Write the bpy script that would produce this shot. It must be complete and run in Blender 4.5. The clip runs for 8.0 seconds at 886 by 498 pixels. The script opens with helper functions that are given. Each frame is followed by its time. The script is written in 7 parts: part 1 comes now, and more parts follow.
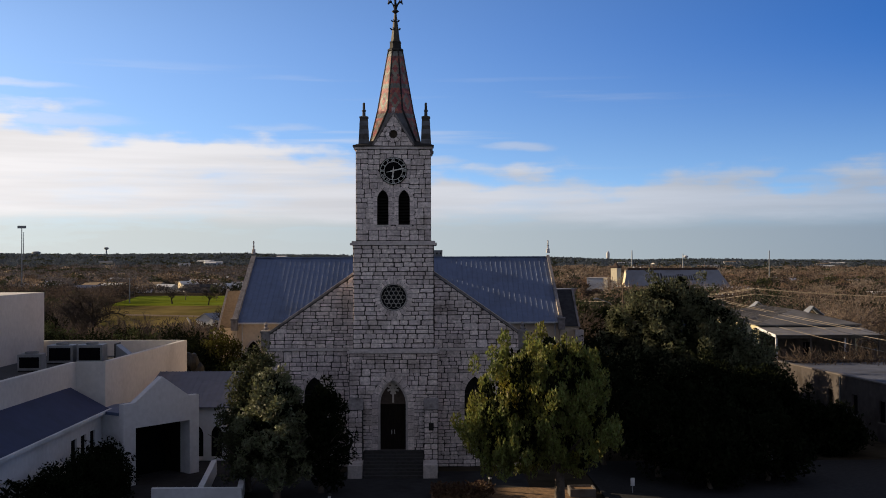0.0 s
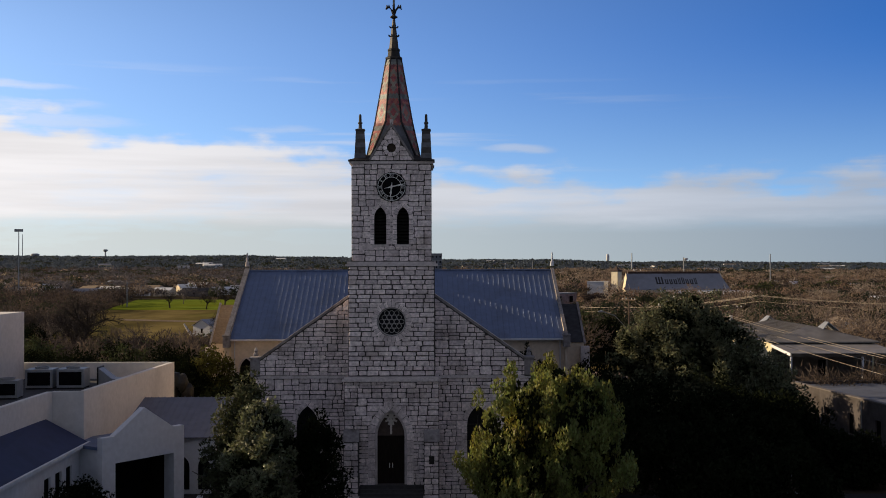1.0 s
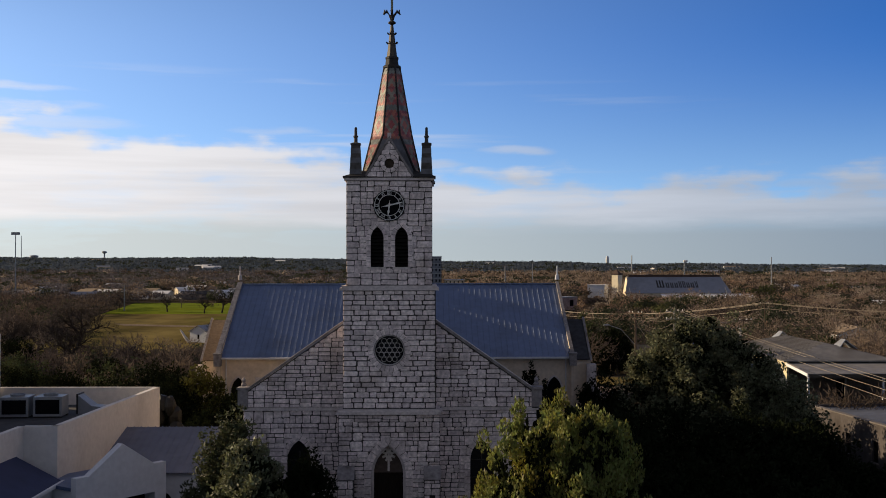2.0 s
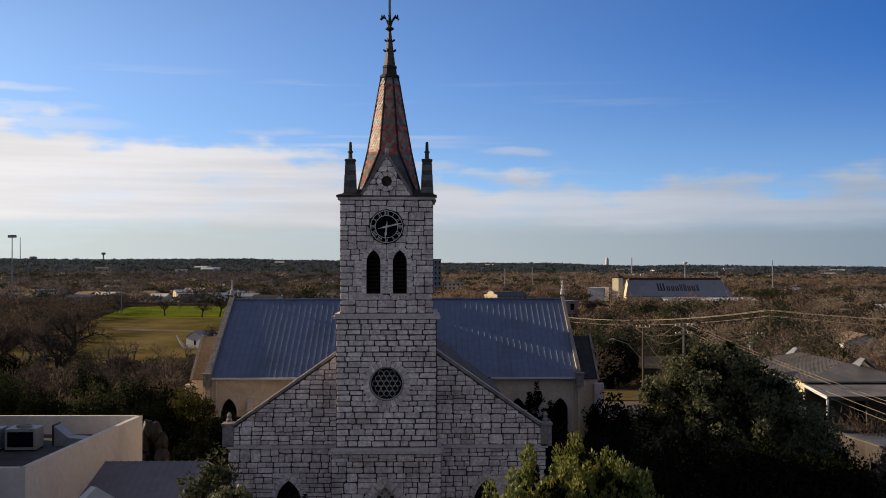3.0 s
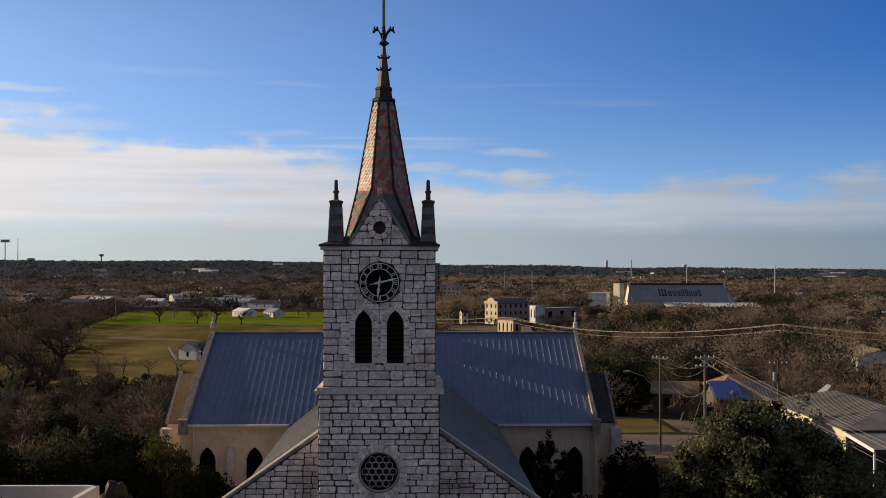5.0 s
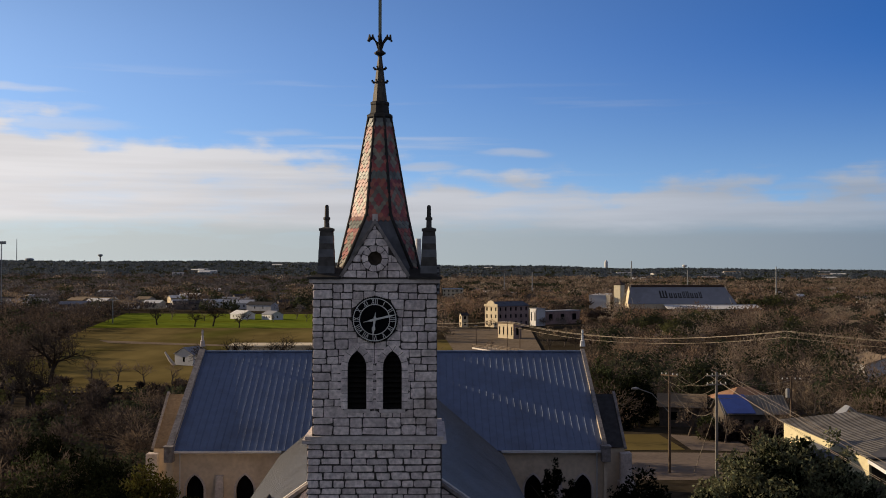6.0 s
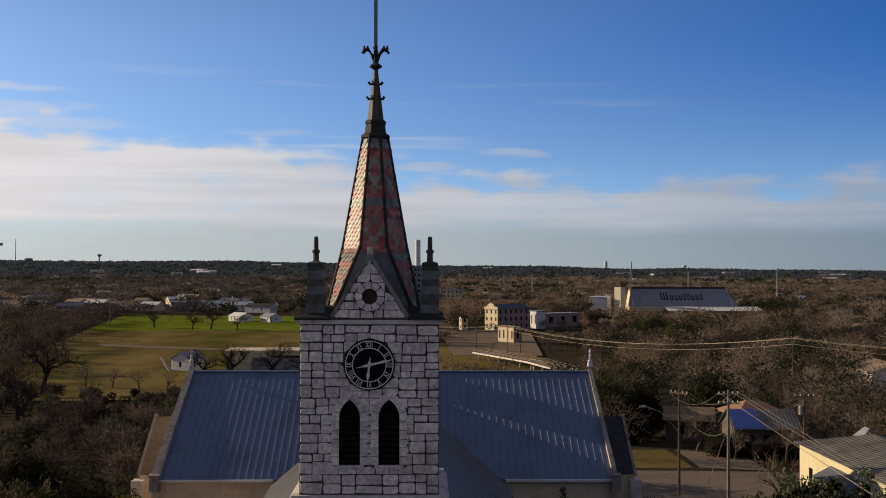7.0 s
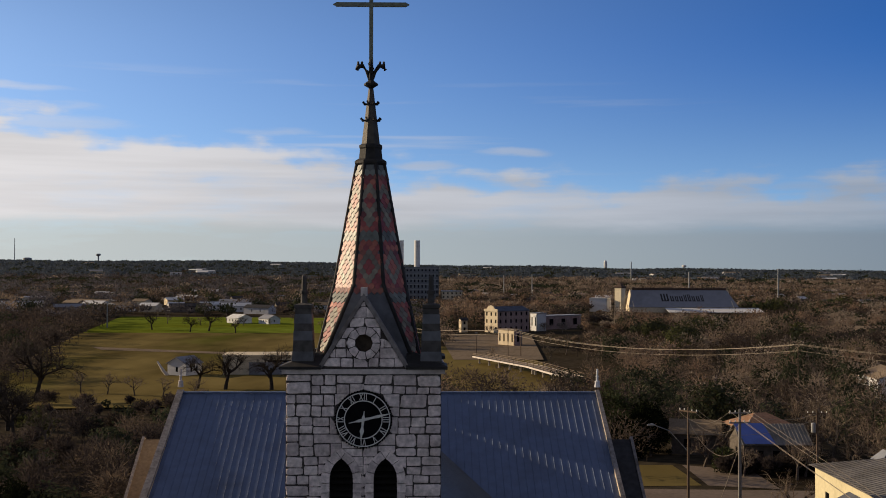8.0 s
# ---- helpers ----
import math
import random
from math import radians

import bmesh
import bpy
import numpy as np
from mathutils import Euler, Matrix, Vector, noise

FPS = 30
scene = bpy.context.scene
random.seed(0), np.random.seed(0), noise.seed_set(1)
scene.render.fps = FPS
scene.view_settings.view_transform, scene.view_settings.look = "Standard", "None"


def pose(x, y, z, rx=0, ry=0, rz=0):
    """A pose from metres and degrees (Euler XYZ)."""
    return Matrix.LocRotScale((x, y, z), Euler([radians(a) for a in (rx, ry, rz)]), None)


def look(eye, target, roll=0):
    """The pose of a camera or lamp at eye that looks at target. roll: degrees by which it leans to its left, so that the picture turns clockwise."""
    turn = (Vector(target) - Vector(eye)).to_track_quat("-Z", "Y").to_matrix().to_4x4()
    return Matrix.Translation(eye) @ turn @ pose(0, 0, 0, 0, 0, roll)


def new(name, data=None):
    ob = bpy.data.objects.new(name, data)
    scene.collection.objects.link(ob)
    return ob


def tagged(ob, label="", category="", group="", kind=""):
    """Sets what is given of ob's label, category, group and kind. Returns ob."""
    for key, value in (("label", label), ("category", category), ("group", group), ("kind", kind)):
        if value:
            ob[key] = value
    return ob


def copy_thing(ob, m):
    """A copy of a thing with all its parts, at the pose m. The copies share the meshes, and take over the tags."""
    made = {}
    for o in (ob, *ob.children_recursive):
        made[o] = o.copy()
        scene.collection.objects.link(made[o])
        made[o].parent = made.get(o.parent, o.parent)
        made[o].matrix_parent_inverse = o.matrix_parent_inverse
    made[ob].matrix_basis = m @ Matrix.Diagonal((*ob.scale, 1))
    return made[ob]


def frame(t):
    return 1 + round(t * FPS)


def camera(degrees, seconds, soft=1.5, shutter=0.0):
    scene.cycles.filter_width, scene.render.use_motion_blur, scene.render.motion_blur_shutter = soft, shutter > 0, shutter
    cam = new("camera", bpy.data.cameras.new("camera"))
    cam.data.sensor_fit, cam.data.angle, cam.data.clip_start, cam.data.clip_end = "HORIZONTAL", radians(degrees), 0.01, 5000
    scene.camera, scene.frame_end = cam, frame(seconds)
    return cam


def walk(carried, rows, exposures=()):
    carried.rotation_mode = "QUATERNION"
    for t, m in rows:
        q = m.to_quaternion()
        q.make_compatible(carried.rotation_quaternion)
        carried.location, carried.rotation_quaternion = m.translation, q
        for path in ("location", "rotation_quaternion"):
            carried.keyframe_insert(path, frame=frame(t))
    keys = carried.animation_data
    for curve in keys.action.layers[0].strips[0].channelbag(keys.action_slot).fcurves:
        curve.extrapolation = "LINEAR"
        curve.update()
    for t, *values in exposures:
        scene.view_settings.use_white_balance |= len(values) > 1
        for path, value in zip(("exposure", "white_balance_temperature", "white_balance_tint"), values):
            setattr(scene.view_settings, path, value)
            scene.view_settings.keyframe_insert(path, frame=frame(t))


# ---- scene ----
cam = camera(43.5, 8.0, soft=0.95)
EXPOSURE = 0.32
# seconds, eye (x, y, z), yaw, pitch, roll; the church tower's front stands at y = 0, its middle at x = 0
ROWS = [
    (0.0, 2.438, -78.304, 15.231, -0.766, 0.664, -0.163),
    (0.5, 2.409, -75.955, 15.890, -0.780, 0.717, -0.144),
    (1.0, 2.381, -73.534, 16.565, -0.794, 0.764, -0.126),
    (1.5, 2.353, -71.046, 17.253, -0.808, 0.807, -0.108),
    (3.0, 2.272, -63.259, 19.390, -0.849, 0.906, -0.052),
    (3.5, 2.247, -60.591, 20.121, -0.863, 0.929, -0.034),
    (4.0, 2.222, -57.906, 20.859, -0.877, 0.948, -0.015),
    (4.5, 2.197, -55.221, 21.603, -0.891, 0.962, 0.003),
    (5.0, 2.173, -52.551, 22.351, -0.905, 0.971, 0.021),
    (6.5, 2.105, -44.830, 24.609, -0.947, 0.969, 0.077),
    (7.0, 2.083, -42.424, 25.360, -0.961, 0.958, 0.095),
    (7.5, 2.062, -40.141, 26.110, -0.975, 0.943, 0.114),
    (8.0, 2.042, -38.007, 26.855, -0.989, 0.923, 0.132),
]
walk(cam, [(t, pose(x, y, z, 90 + pitch, 0, yaw) @ pose(0, 0, 0, 0, 0, roll)) for t, x, y, z, yaw, pitch, roll in ROWS],
     [(0.0, EXPOSURE + 0.12), (4.0, EXPOSURE), (8.0, EXPOSURE - 0.18)])

# ---- sky and sun ----
SUN_FROM = Vector((-0.887, 0.368, 0.281)).normalized()


def build_world():
    world = bpy.data.worlds.new("sky")
    world.use_nodes = True
    scene.world = world
    nt = world.node_tree
    nt.nodes.clear()
    N, L = nt.nodes.new, nt.links.new

    def math_node(op, a, b=None, c=None, clamp=False):
        n = N("ShaderNodeMath")
        n.operation, n.use_clamp = op, clamp
        for i, v in enumerate((a, b, c)):
            if v is None:
                continue
            if isinstance(v, (int, float)):
                n.inputs[i].default_value = v
            else:
                L(v, n.inputs[i])
        return n.outputs[0]

    def smooth(v, lo, hi):
        n = N("ShaderNodeMapRange")
        n.interpolation_type = "SMOOTHSTEP"
        L(v, n.inputs[0])
        for i, e in ((1, lo), (2, hi)):
            if isinstance(e, (int, float)):
                n.inputs[i].default_value = e
            else:
                L(e, n.inputs[i])
        return n.outputs[0]

    co = N("ShaderNodeTexCoord").outputs["Generated"]
    sep = N("ShaderNodeSeparateXYZ")
    L(co, sep.inputs[0])
    x, y, z = sep.outputs
    # the clear sky, looked up a little above the true height for the deep winter blue
    lift = N("ShaderNodeCombineXYZ")
    L(x, lift.inputs[0]), L(y, lift.inputs[1])
    L(math_node("MULTIPLY_ADD", z, 2.6, 0.05), lift.inputs[2])
    sky = N("ShaderNodeTexSky")
    sky.sky_type, sky.sun_disc = "NISHITA", False
    sky.sun_elevation = math.asin(SUN_FROM.z)
    sky.sun_rotation = math.atan2(SUN_FROM.x, SUN_FROM.y)
    sky.air_density, sky.dust_density, sky.ozone_density = 1.0, 0.4, 3.0
    L(lift.outputs[0], sky.inputs[0])
    # brighter and paler towards the sun, deeper blue away from it
    grade = N("ShaderNodeMix")
    grade.data_type = "RGBA"
    side = N("ShaderNodeMapRange")
    side.inputs[1].default_value, side.inputs[2].default_value = -0.42, 0.42
    L(x, side.inputs[0])
    side = side.outputs[0]
    L(side, grade.inputs[0])
    grade.inputs[6].default_value, grade.inputs[7].default_value = (2.75, 2.55, 2.45, 1), (0.44, 1.09, 1.95, 1)
    pale = N("ShaderNodeMix")
    pale.data_type = "RGBA"
    L(math_node("MULTIPLY", math_node("SUBTRACT", 1.0, smooth(z, 0.06, 0.21)), 0.75), pale.inputs[0])
    L(grade.outputs[2], pale.inputs[6])
    pale.inputs[7].default_value = (1.75, 1.75, 1.75, 1)
    tinted = N("ShaderNodeMix")
    tinted.data_type, tinted.blend_type = "RGBA", "MULTIPLY"
    tinted.inputs[0].default_value = 1.0
    L(sky.outputs[0], tinted.inputs[6]), L(pale.outputs[2], tinted.inputs[7])
    # cloud bank low over the horizon, thicker to the left, and thin wisps above it
    bend = N("ShaderNodeMapping")
    bend.inputs["Scale"].default_value = (7.0, 7.0, 46.0)
    L(co, bend.inputs[0])
    fine = N("ShaderNodeTexNoise")
    fine.inputs["Scale"].default_value, fine.inputs["Detail"].default_value = 1.0, 8.0
    fine.inputs["Roughness"].default_value = 0.58
    L(bend.outputs[0], fine.inputs["Vector"])
    n1 = math_node("SUBTRACT", fine.outputs["Fac"], 0.5)
    streak = N("ShaderNodeMapping")
    streak.inputs["Scale"].default_value = (3.0, 3.0, 60.0)
    streak.inputs["Location"].default_value = (3.1, 0.4, 1.7)
    L(co, streak.inputs[0])
    wisp = N("ShaderNodeTexNoise")
    wisp.inputs["Scale"].default_value, wisp.inputs["Detail"].default_value = 1.3, 7.0
    L(streak.outputs[0], wisp.inputs["Vector"])
    heap = N("ShaderNodeMapping")
    heap.inputs["Scale"].default_value = (15.0, 15.0, 34.0)
    L(co, heap.inputs[0])
    puff = N("ShaderNodeTexNoise")
    puff.inputs["Scale"].default_value, puff.inputs["Detail"].default_value = 1.0, 6.0
    L(heap.outputs[0], puff.inputs["Vector"])
    n2 = math_node("SUBTRACT", puff.outputs["Fac"], 0.5)
    wisp_n = math_node("SUBTRACT", wisp.outputs["Fac"], 0.5)
    top = math_node("ADD", math_node("MAXIMUM", math_node("MULTIPLY_ADD", x, -0.125, 0.090), math_node("MULTIPLY_ADD", x, -0.032, 0.090)), math_node("MULTIPLY_ADD", n1, 0.05, math_node("MULTIPLY", n2, 0.05)))
    depth = math_node("DIVIDE", math_node("SUBTRACT", top, z), 0.036)
    bank = smooth(math_node("MULTIPLY_ADD", wisp_n, 1.1, math_node("MULTIPLY_ADD", n2, 1.2, depth)), -0.05, 0.75)
    body = math_node("MULTIPLY_ADD", smooth(fine.outputs["Fac"], 0.28, 0.52), 0.22, 0.78)
    dens = math_node("MULTIPLY", math_node("MULTIPLY", bank, body), math_node("MULTIPLY_ADD", x, -0.25, 0.95, clamp=True))
    thin = math_node("MULTIPLY", smooth(wisp.outputs["Fac"], 0.55, 0.72), math_node("MULTIPLY", smooth(z, 0.06, 0.09), math_node("SUBTRACT", 1.0, smooth(z, 0.14, 0.18))))
    thin = math_node("MULTIPLY", thin, math_node("MULTIPLY_ADD", x, -1.1, 0.34, clamp=True))
    # long streaks high on the sunward side and small single clouds above the bank
    for cx, cz, hw, hz, full in ((-0.37, 0.150, 0.085, 0.0042, 0.45), (-0.36, 0.136, 0.095, 0.0060, 0.45), (-0.31, 0.122, 0.07, 0.008, 0.4), (-0.13, 0.119, 0.045, 0.0045, 0.35), (0.076, 0.103, 0.038, 0.0042, 0.45), (0.004, 0.090, 0.036, 0.0060, 0.6), (0.27, 0.073, 0.03, 0.006, 0.5), (0.33, 0.070, 0.04, 0.005, 0.35), (-0.17, 0.098, 0.06, 0.005, 0.5)):
        ex = math_node("POWER", math_node("DIVIDE", math_node("ABSOLUTE", math_node("SUBTRACT", x, cx)), hw), 2.0)
        ez = math_node("POWER", math_node("DIVIDE", math_node("ABSOLUTE", math_node("SUBTRACT", math_node("MULTIPLY_ADD", n2, 0.012, z), cz)), hz), 2.0)
        one = math_node("SUBTRACT", 1.0, smooth(math_node("ADD", math_node("ADD", ex, ez), math_node("MULTIPLY", n1, 4.5)), -0.4, 1.1))
        thin = math_node("MAXIMUM", thin, math_node("MULTIPLY", one, math_node("MULTIPLY", smooth(y, 0.2, 0.6), full)))
    low = math_node("MULTIPLY", math_node("SUBTRACT", 1.0, smooth(z, 0.025, 0.065)), 0.95)
    # unseen thin cloud overhead and behind, added for the neutral light of the shade
    veil = math_node("MAXIMUM", smooth(z, 0.24, 0.55), math_node("SUBTRACT", 1.0, smooth(y, -0.25, 0.55)))
    veil = math_node("MULTIPLY", math_node("MULTIPLY", veil, smooth(z, 0.0, 0.12)), math_node("MULTIPLY_ADD", wisp.outputs["Fac"], 0.5, 0.62, clamp=True))
    cover = math_node("MAXIMUM", math_node("MAXIMUM", dens, thin), low, clamp=True)

    def two(a, b):
        n = N("ShaderNodeMix")
        n.data_type = "RGBA"
        L(side, n.inputs[0])
        n.inputs[6].default_value, n.inputs[7].default_value = (*a, 1), (*b, 1)
        return n.outputs[2]
    lit = N("ShaderNodeMix")
    lit.data_type, lit.blend_type = "RGBA", "MULTIPLY"
    lit.inputs[0].default_value = 1.0
    shade = N("ShaderNodeMapRange")
    shade.inputs[1].default_value, shade.inputs[2].default_value, shade.inputs[3].default_value, shade.inputs[4].default_value = 0.35, 0.65, 0.90, 1.06
    L(wisp.outputs["Fac"], shade.inputs[0])
    L(two((7.7, 7.45, 7.5), (3.45, 3.8, 4.45)), lit.inputs[6]), L(shade.outputs[0], lit.inputs[7])
    tone = N("ShaderNodeMix")
    tone.data_type = "RGBA"
    L(smooth(math_node("MULTIPLY_ADD", n1, 0.03, z), 0.028, 0.050), tone.inputs[0])
    L(two((6.0, 6.4, 6.3), (2.05, 2.55, 3.2)), tone.inputs[6]), L(lit.outputs[2], tone.inputs[7])
    mix = N("ShaderNodeMix")
    mix.data_type = "RGBA"
    L(cover, mix.inputs[0]), L(tinted.outputs[2], mix.inputs[6]), L(tone.outputs[2], mix.inputs[7])
    over = N("ShaderNodeMix")
    over.data_type = "RGBA"
    L(veil, over.inputs[0]), L(mix.outputs[2], over.inputs[6])
    over.inputs[7].default_value = (1.66, 1.70, 2.12, 1)
    bg = N("ShaderNodeBackground")
    bg.inputs["Strength"].default_value = 0.088
    L(over.outputs[2], bg.inputs["Color"])
    out = N("ShaderNodeOutputWorld")
    L(bg.outputs[0], out.inputs[0])


build_world()
sun_lamp = new("sun", bpy.data.lights.new("sun", "SUN"))
sun_lamp.data.energy, sun_lamp.data.angle, sun_lamp.data.color = 5.0, radians(0.5), (1.0, 0.78, 0.52)
sun_lamp.matrix_world = look(SUN_FROM * 300, (0, 0, 0))

# ---- materials ----
def mat(name, base, rough=0.85, metal=0.0, vary=0.25, scale=4.0, stain=0.25, stain_scale=0.35, bump=0.3, per=0.0, island=False, tint=None, spec=0.3, stretch=(1, 1, 1), leaf=0.0):
    """A surface of one base colour with grain, broad stains, relief and, piece by piece, a change of tone."""
    m = bpy.data.materials.new(name)
    m.use_nodes = True
    nt = m.node_tree
    N, L = nt.nodes.new, nt.links.new
    bsdf = nt.nodes["Principled BSDF"]
    bsdf.inputs["Roughness"].default_value, bsdf.inputs["Metallic"].default_value = rough, metal
    bsdf.inputs["Specular IOR Level"].default_value = spec
    geo = N("ShaderNodeNewGeometry")
    mp = N("ShaderNodeMapping")
    mp.inputs["Scale"].default_value = stretch
    L(geo.outputs["Position"], mp.inputs[0])

    def noise_at(s, detail):
        n = N("ShaderNodeTexNoise")
        n.inputs["Scale"].default_value, n.inputs["Detail"].default_value = s, detail
        L(mp.outputs[0], n.inputs["Vector"])
        return n.outputs["Fac"]

    def blend(fac, a, b, lo=0.3, hi=0.7):
        r = N("ShaderNodeMapRange")
        r.inputs[1].default_value, r.inputs[2].default_value = lo, hi
        L(fac, r.inputs[0])
        x = N("ShaderNodeMix")
        x.data_type = "RGBA"
        L(r.outputs[0], x.inputs[0])
        for i, v in ((6, a), (7, b)):
            if isinstance(v, tuple):
                x.inputs[i].default_value = (*v, 1)
            else:
                L(v, x.inputs[i])
        return x.outputs[2]

    grain = noise_at(scale, 6)
    lo, hi = tuple(c * (1 - vary) for c in base), tuple(min(1, c * (1 + vary)) for c in base)
    col = blend(grain, lo, hi)
    if stain:
        broad = noise_at(stain_scale, 4)
        dirty = N("ShaderNodeMix")
        dirty.data_type, dirty.blend_type = "RGBA", "MULTIPLY"
        r = N("ShaderNodeMapRange")
        r.inputs[1].default_value, r.inputs[2].default_value, r.inputs[4].default_value = 0.5, 0.72, stain * 2
        L(broad, r.inputs[0]), L(r.outputs[0], dirty.inputs[0]), L(col, dirty.inputs[6])
        dirty.inputs[7].default_value = (*(tint or (0.45, 0.42, 0.38)), 1)
        col = dirty.outputs[2]
    if per:
        rnd = geo.outputs["Random Per Island"] if island else N("ShaderNodeObjectInfo").outputs["Random"]
        hs = N("ShaderNodeHueSaturation")
        v = N("ShaderNodeMapRange")
        v.inputs[3].default_value, v.inputs[4].default_value = 1 - per, 1 + per
        L(rnd, v.inputs[0]), L(v.outputs[0], hs.inputs["Value"]), L(col, hs.inputs["Color"])
        h = N("ShaderNodeMath")
        h.operation = "MULTIPLY_ADD"
        h.inputs[1].default_value, h.inputs[2].default_value = 0.03 * per / 0.25, 0.5 - 0.015 * per / 0.25
        L(rnd, h.inputs[0]), L(h.outputs[0], hs.inputs["Hue"])
        col = hs.outputs[0]
    L(col, bsdf.inputs["Base Color"])
    if leaf:
        # thin leaves let some light through
        tr = N("ShaderNodeBsdfTranslucent")
        mx = N("ShaderNodeMixShader")
        mx.inputs[0].default_value = leaf
        L(col, tr.inputs["Color"]), L(bsdf.outputs[0], mx.inputs[1]), L(tr.outputs[0], mx.inputs[2])
        L(mx.outputs[0], nt.nodes["Material Output"].inputs["Surface"])
    if bump:
        b = N("ShaderNodeBump")
        b.inputs["Strength"].default_value, b.inputs["Distance"].default_value = bump, 0.04
        L(noise_at(scale * 3.0, 5), b.inputs["Height"]), L(b.outputs[0], bsdf.inputs["Normal"])
    return m


M = {}
M["stone"] = mat("limestone_blocks", (0.69, 0.605, 0.585), 0.95, vary=0.30, scale=6, stain=0.30, stain_scale=0.7, bump=1.0, per=0.17)
M["stone_joined"] = mat("limestone_blocks_joined", (0.69, 0.605, 0.585), 0.95, vary=0.30, scale=6, stain=0.30, stain_scale=0.7, bump=1.0, per=0.17, island=True)
M["dressed"] = mat("dressed_limestone", (0.53, 0.475, 0.455), 0.9, vary=0.18, scale=6, stain=0.35, stain_scale=0.8, bump=0.3)
M["mortar"] = mat("dark_weathered_mortar", (0.070, 0.062, 0.058), 0.98, vary=0.3, scale=8, stain=0.2, bump=0.5)
M["render_wall"] = mat("cream_rendered_wall", (0.60, 0.50, 0.385), 0.92, vary=0.10, scale=3, stain=0.25, stain_scale=0.3, bump=0.2)
M["white_wall"] = mat("white_stucco", (0.61, 0.62, 0.64), 0.9, vary=0.07, scale=3, stain=0.15, stain_scale=0.25, bump=0.15)
M["cream_wall"] = mat("cream_stucco", (0.61, 0.575, 0.53), 0.9, vary=0.07, scale=3, stain=0.15, stain_scale=0.25, bump=0.15)
M["metal_roof"] = mat("blue_grey_standing_seam", (0.092, 0.130, 0.228), 0.5, metal=0.15, vary=0.12, scale=1.2, stain=0.22, stain_scale=0.25, bump=0.1, spec=0.5)
M["metal_roof_dark"] = mat("dark_blue_standing_seam", (0.026, 0.034, 0.082), 0.65, metal=0.1, vary=0.12, scale=1.2, stain=0.2, stain_scale=0.25, bump=0.1, spec=0.25)
M["copper_dark"] = mat("darkened_copper_flashing", (0.028, 0.026, 0.025), 0.75, metal=0.1, vary=0.4, scale=4, stain=0.2, bump=0.2)
M["black"] = mat("dark_opening", (0.006, 0.006, 0.007), 0.9, spec=0.03, vary=0.3, scale=2, stain=0, bump=0.05)
M["ground"] = mat("dry_winter_ground", (0.046, 0.038, 0.027), 1.0, spec=0.0, vary=0.35, scale=0.6, stain=0.5, stain_scale=0.03, bump=0.6, tint=(0.5, 0.42, 0.33))
M["asphalt"] = mat("asphalt", (0.028, 0.028, 0.029), 0.95, spec=0.1, vary=0.2, scale=3, stain=0.2, stain_scale=0.15, bump=0.3)
# darker than any real leaf: deep shade put into the colour
M["leaf_dark"] = mat("shade_dark_evergreen_leaves", (0.011, 0.014, 0.007), 0.95, spec=0.0, vary=0.4, scale=1.2, stain=0, bump=0, per=0.3, island=True, leaf=0.2)
M["leaf_olive"] = mat("olive_leaves", (0.155, 0.172, 0.046), 0.6, spec=0.3, vary=0.4, scale=0.7, stain=0.5, stain_scale=0.45, tint=(1.6, 1.2, 0.6), bump=0, per=0.45, island=True, leaf=0.35)
M["twig"] = mat("bare_winter_twigs", (0.165, 0.127, 0.098), 0.95, spec=0.05, vary=0.3, scale=0.3, stain=0, bump=0, per=0.4, island=True)
M["relief"] = mat("pale_carved_relief", (0.60, 0.55, 0.50), 0.8, vary=0.12, scale=6, stain=0.15, bump=0.2)
M["bark"] = mat("grey_brown_bark", (0.10, 0.08, 0.065), 0.95, vary=0.3, scale=4, stain=0.2, bump=0.5)


# ---- mesh helpers ----
def part(name, bm, material, parent=None, label="", kind=""):
    """Links a bmesh as one mesh object under a thing or a part."""
    me = bpy.data.meshes.new(name)
    bm.to_mesh(me)
    bm.free()
    me.materials.append(material)
    ob = new(name, me)
    ob.parent = parent
    if label or kind:
        tagged(ob, label, kind=kind)
    return ob


def raw(name, verts, faces, material, parent=None, label="", kind=""):
    me = bpy.data.meshes.new(name)
    me.from_pydata(verts, [], faces)
    me.materials.append(material)
    ob = new(name, me)
    ob.parent = parent
    if label or kind:
        tagged(ob, label, kind=kind)
    return ob


def thing(name, label, category, group="", kind="", at=None):
    ob = new(name)
    ob.empty_display_size = 0.3
    if at is not None:
        ob.matrix_basis = at
    return tagged(ob, label, category, group, kind)


def box(bm, x0, x1, y0, y1, z0, z1, m=None, bevel=0.0):
    r = bmesh.ops.create_cube(bm, size=1.0)
    vs = r["verts"]
    for v in vs:
        v.co = Vector((x0 if v.co.x < 0 else x1, y0 if v.co.y < 0 else y1, z0 if v.co.z < 0 else z1))
    if bevel:
        es = {e for v in vs for e in v.link_edges}
        vs = [v for v in bmesh.ops.bevel(bm, geom=list(es), offset=bevel, segments=1, affect="EDGES")["verts"]]
        if m:
            bmesh.ops.transform(bm, matrix=m, verts=list({v for v in bm.verts if v.is_valid and v in set(vs)}))
        return
    if m:
        bmesh.ops.transform(bm, matrix=m, verts=vs)


def boxes(*specs, m=None):
    bm = bmesh.new()
    for s in specs:
        box(bm, *s, m=m)
    return bm


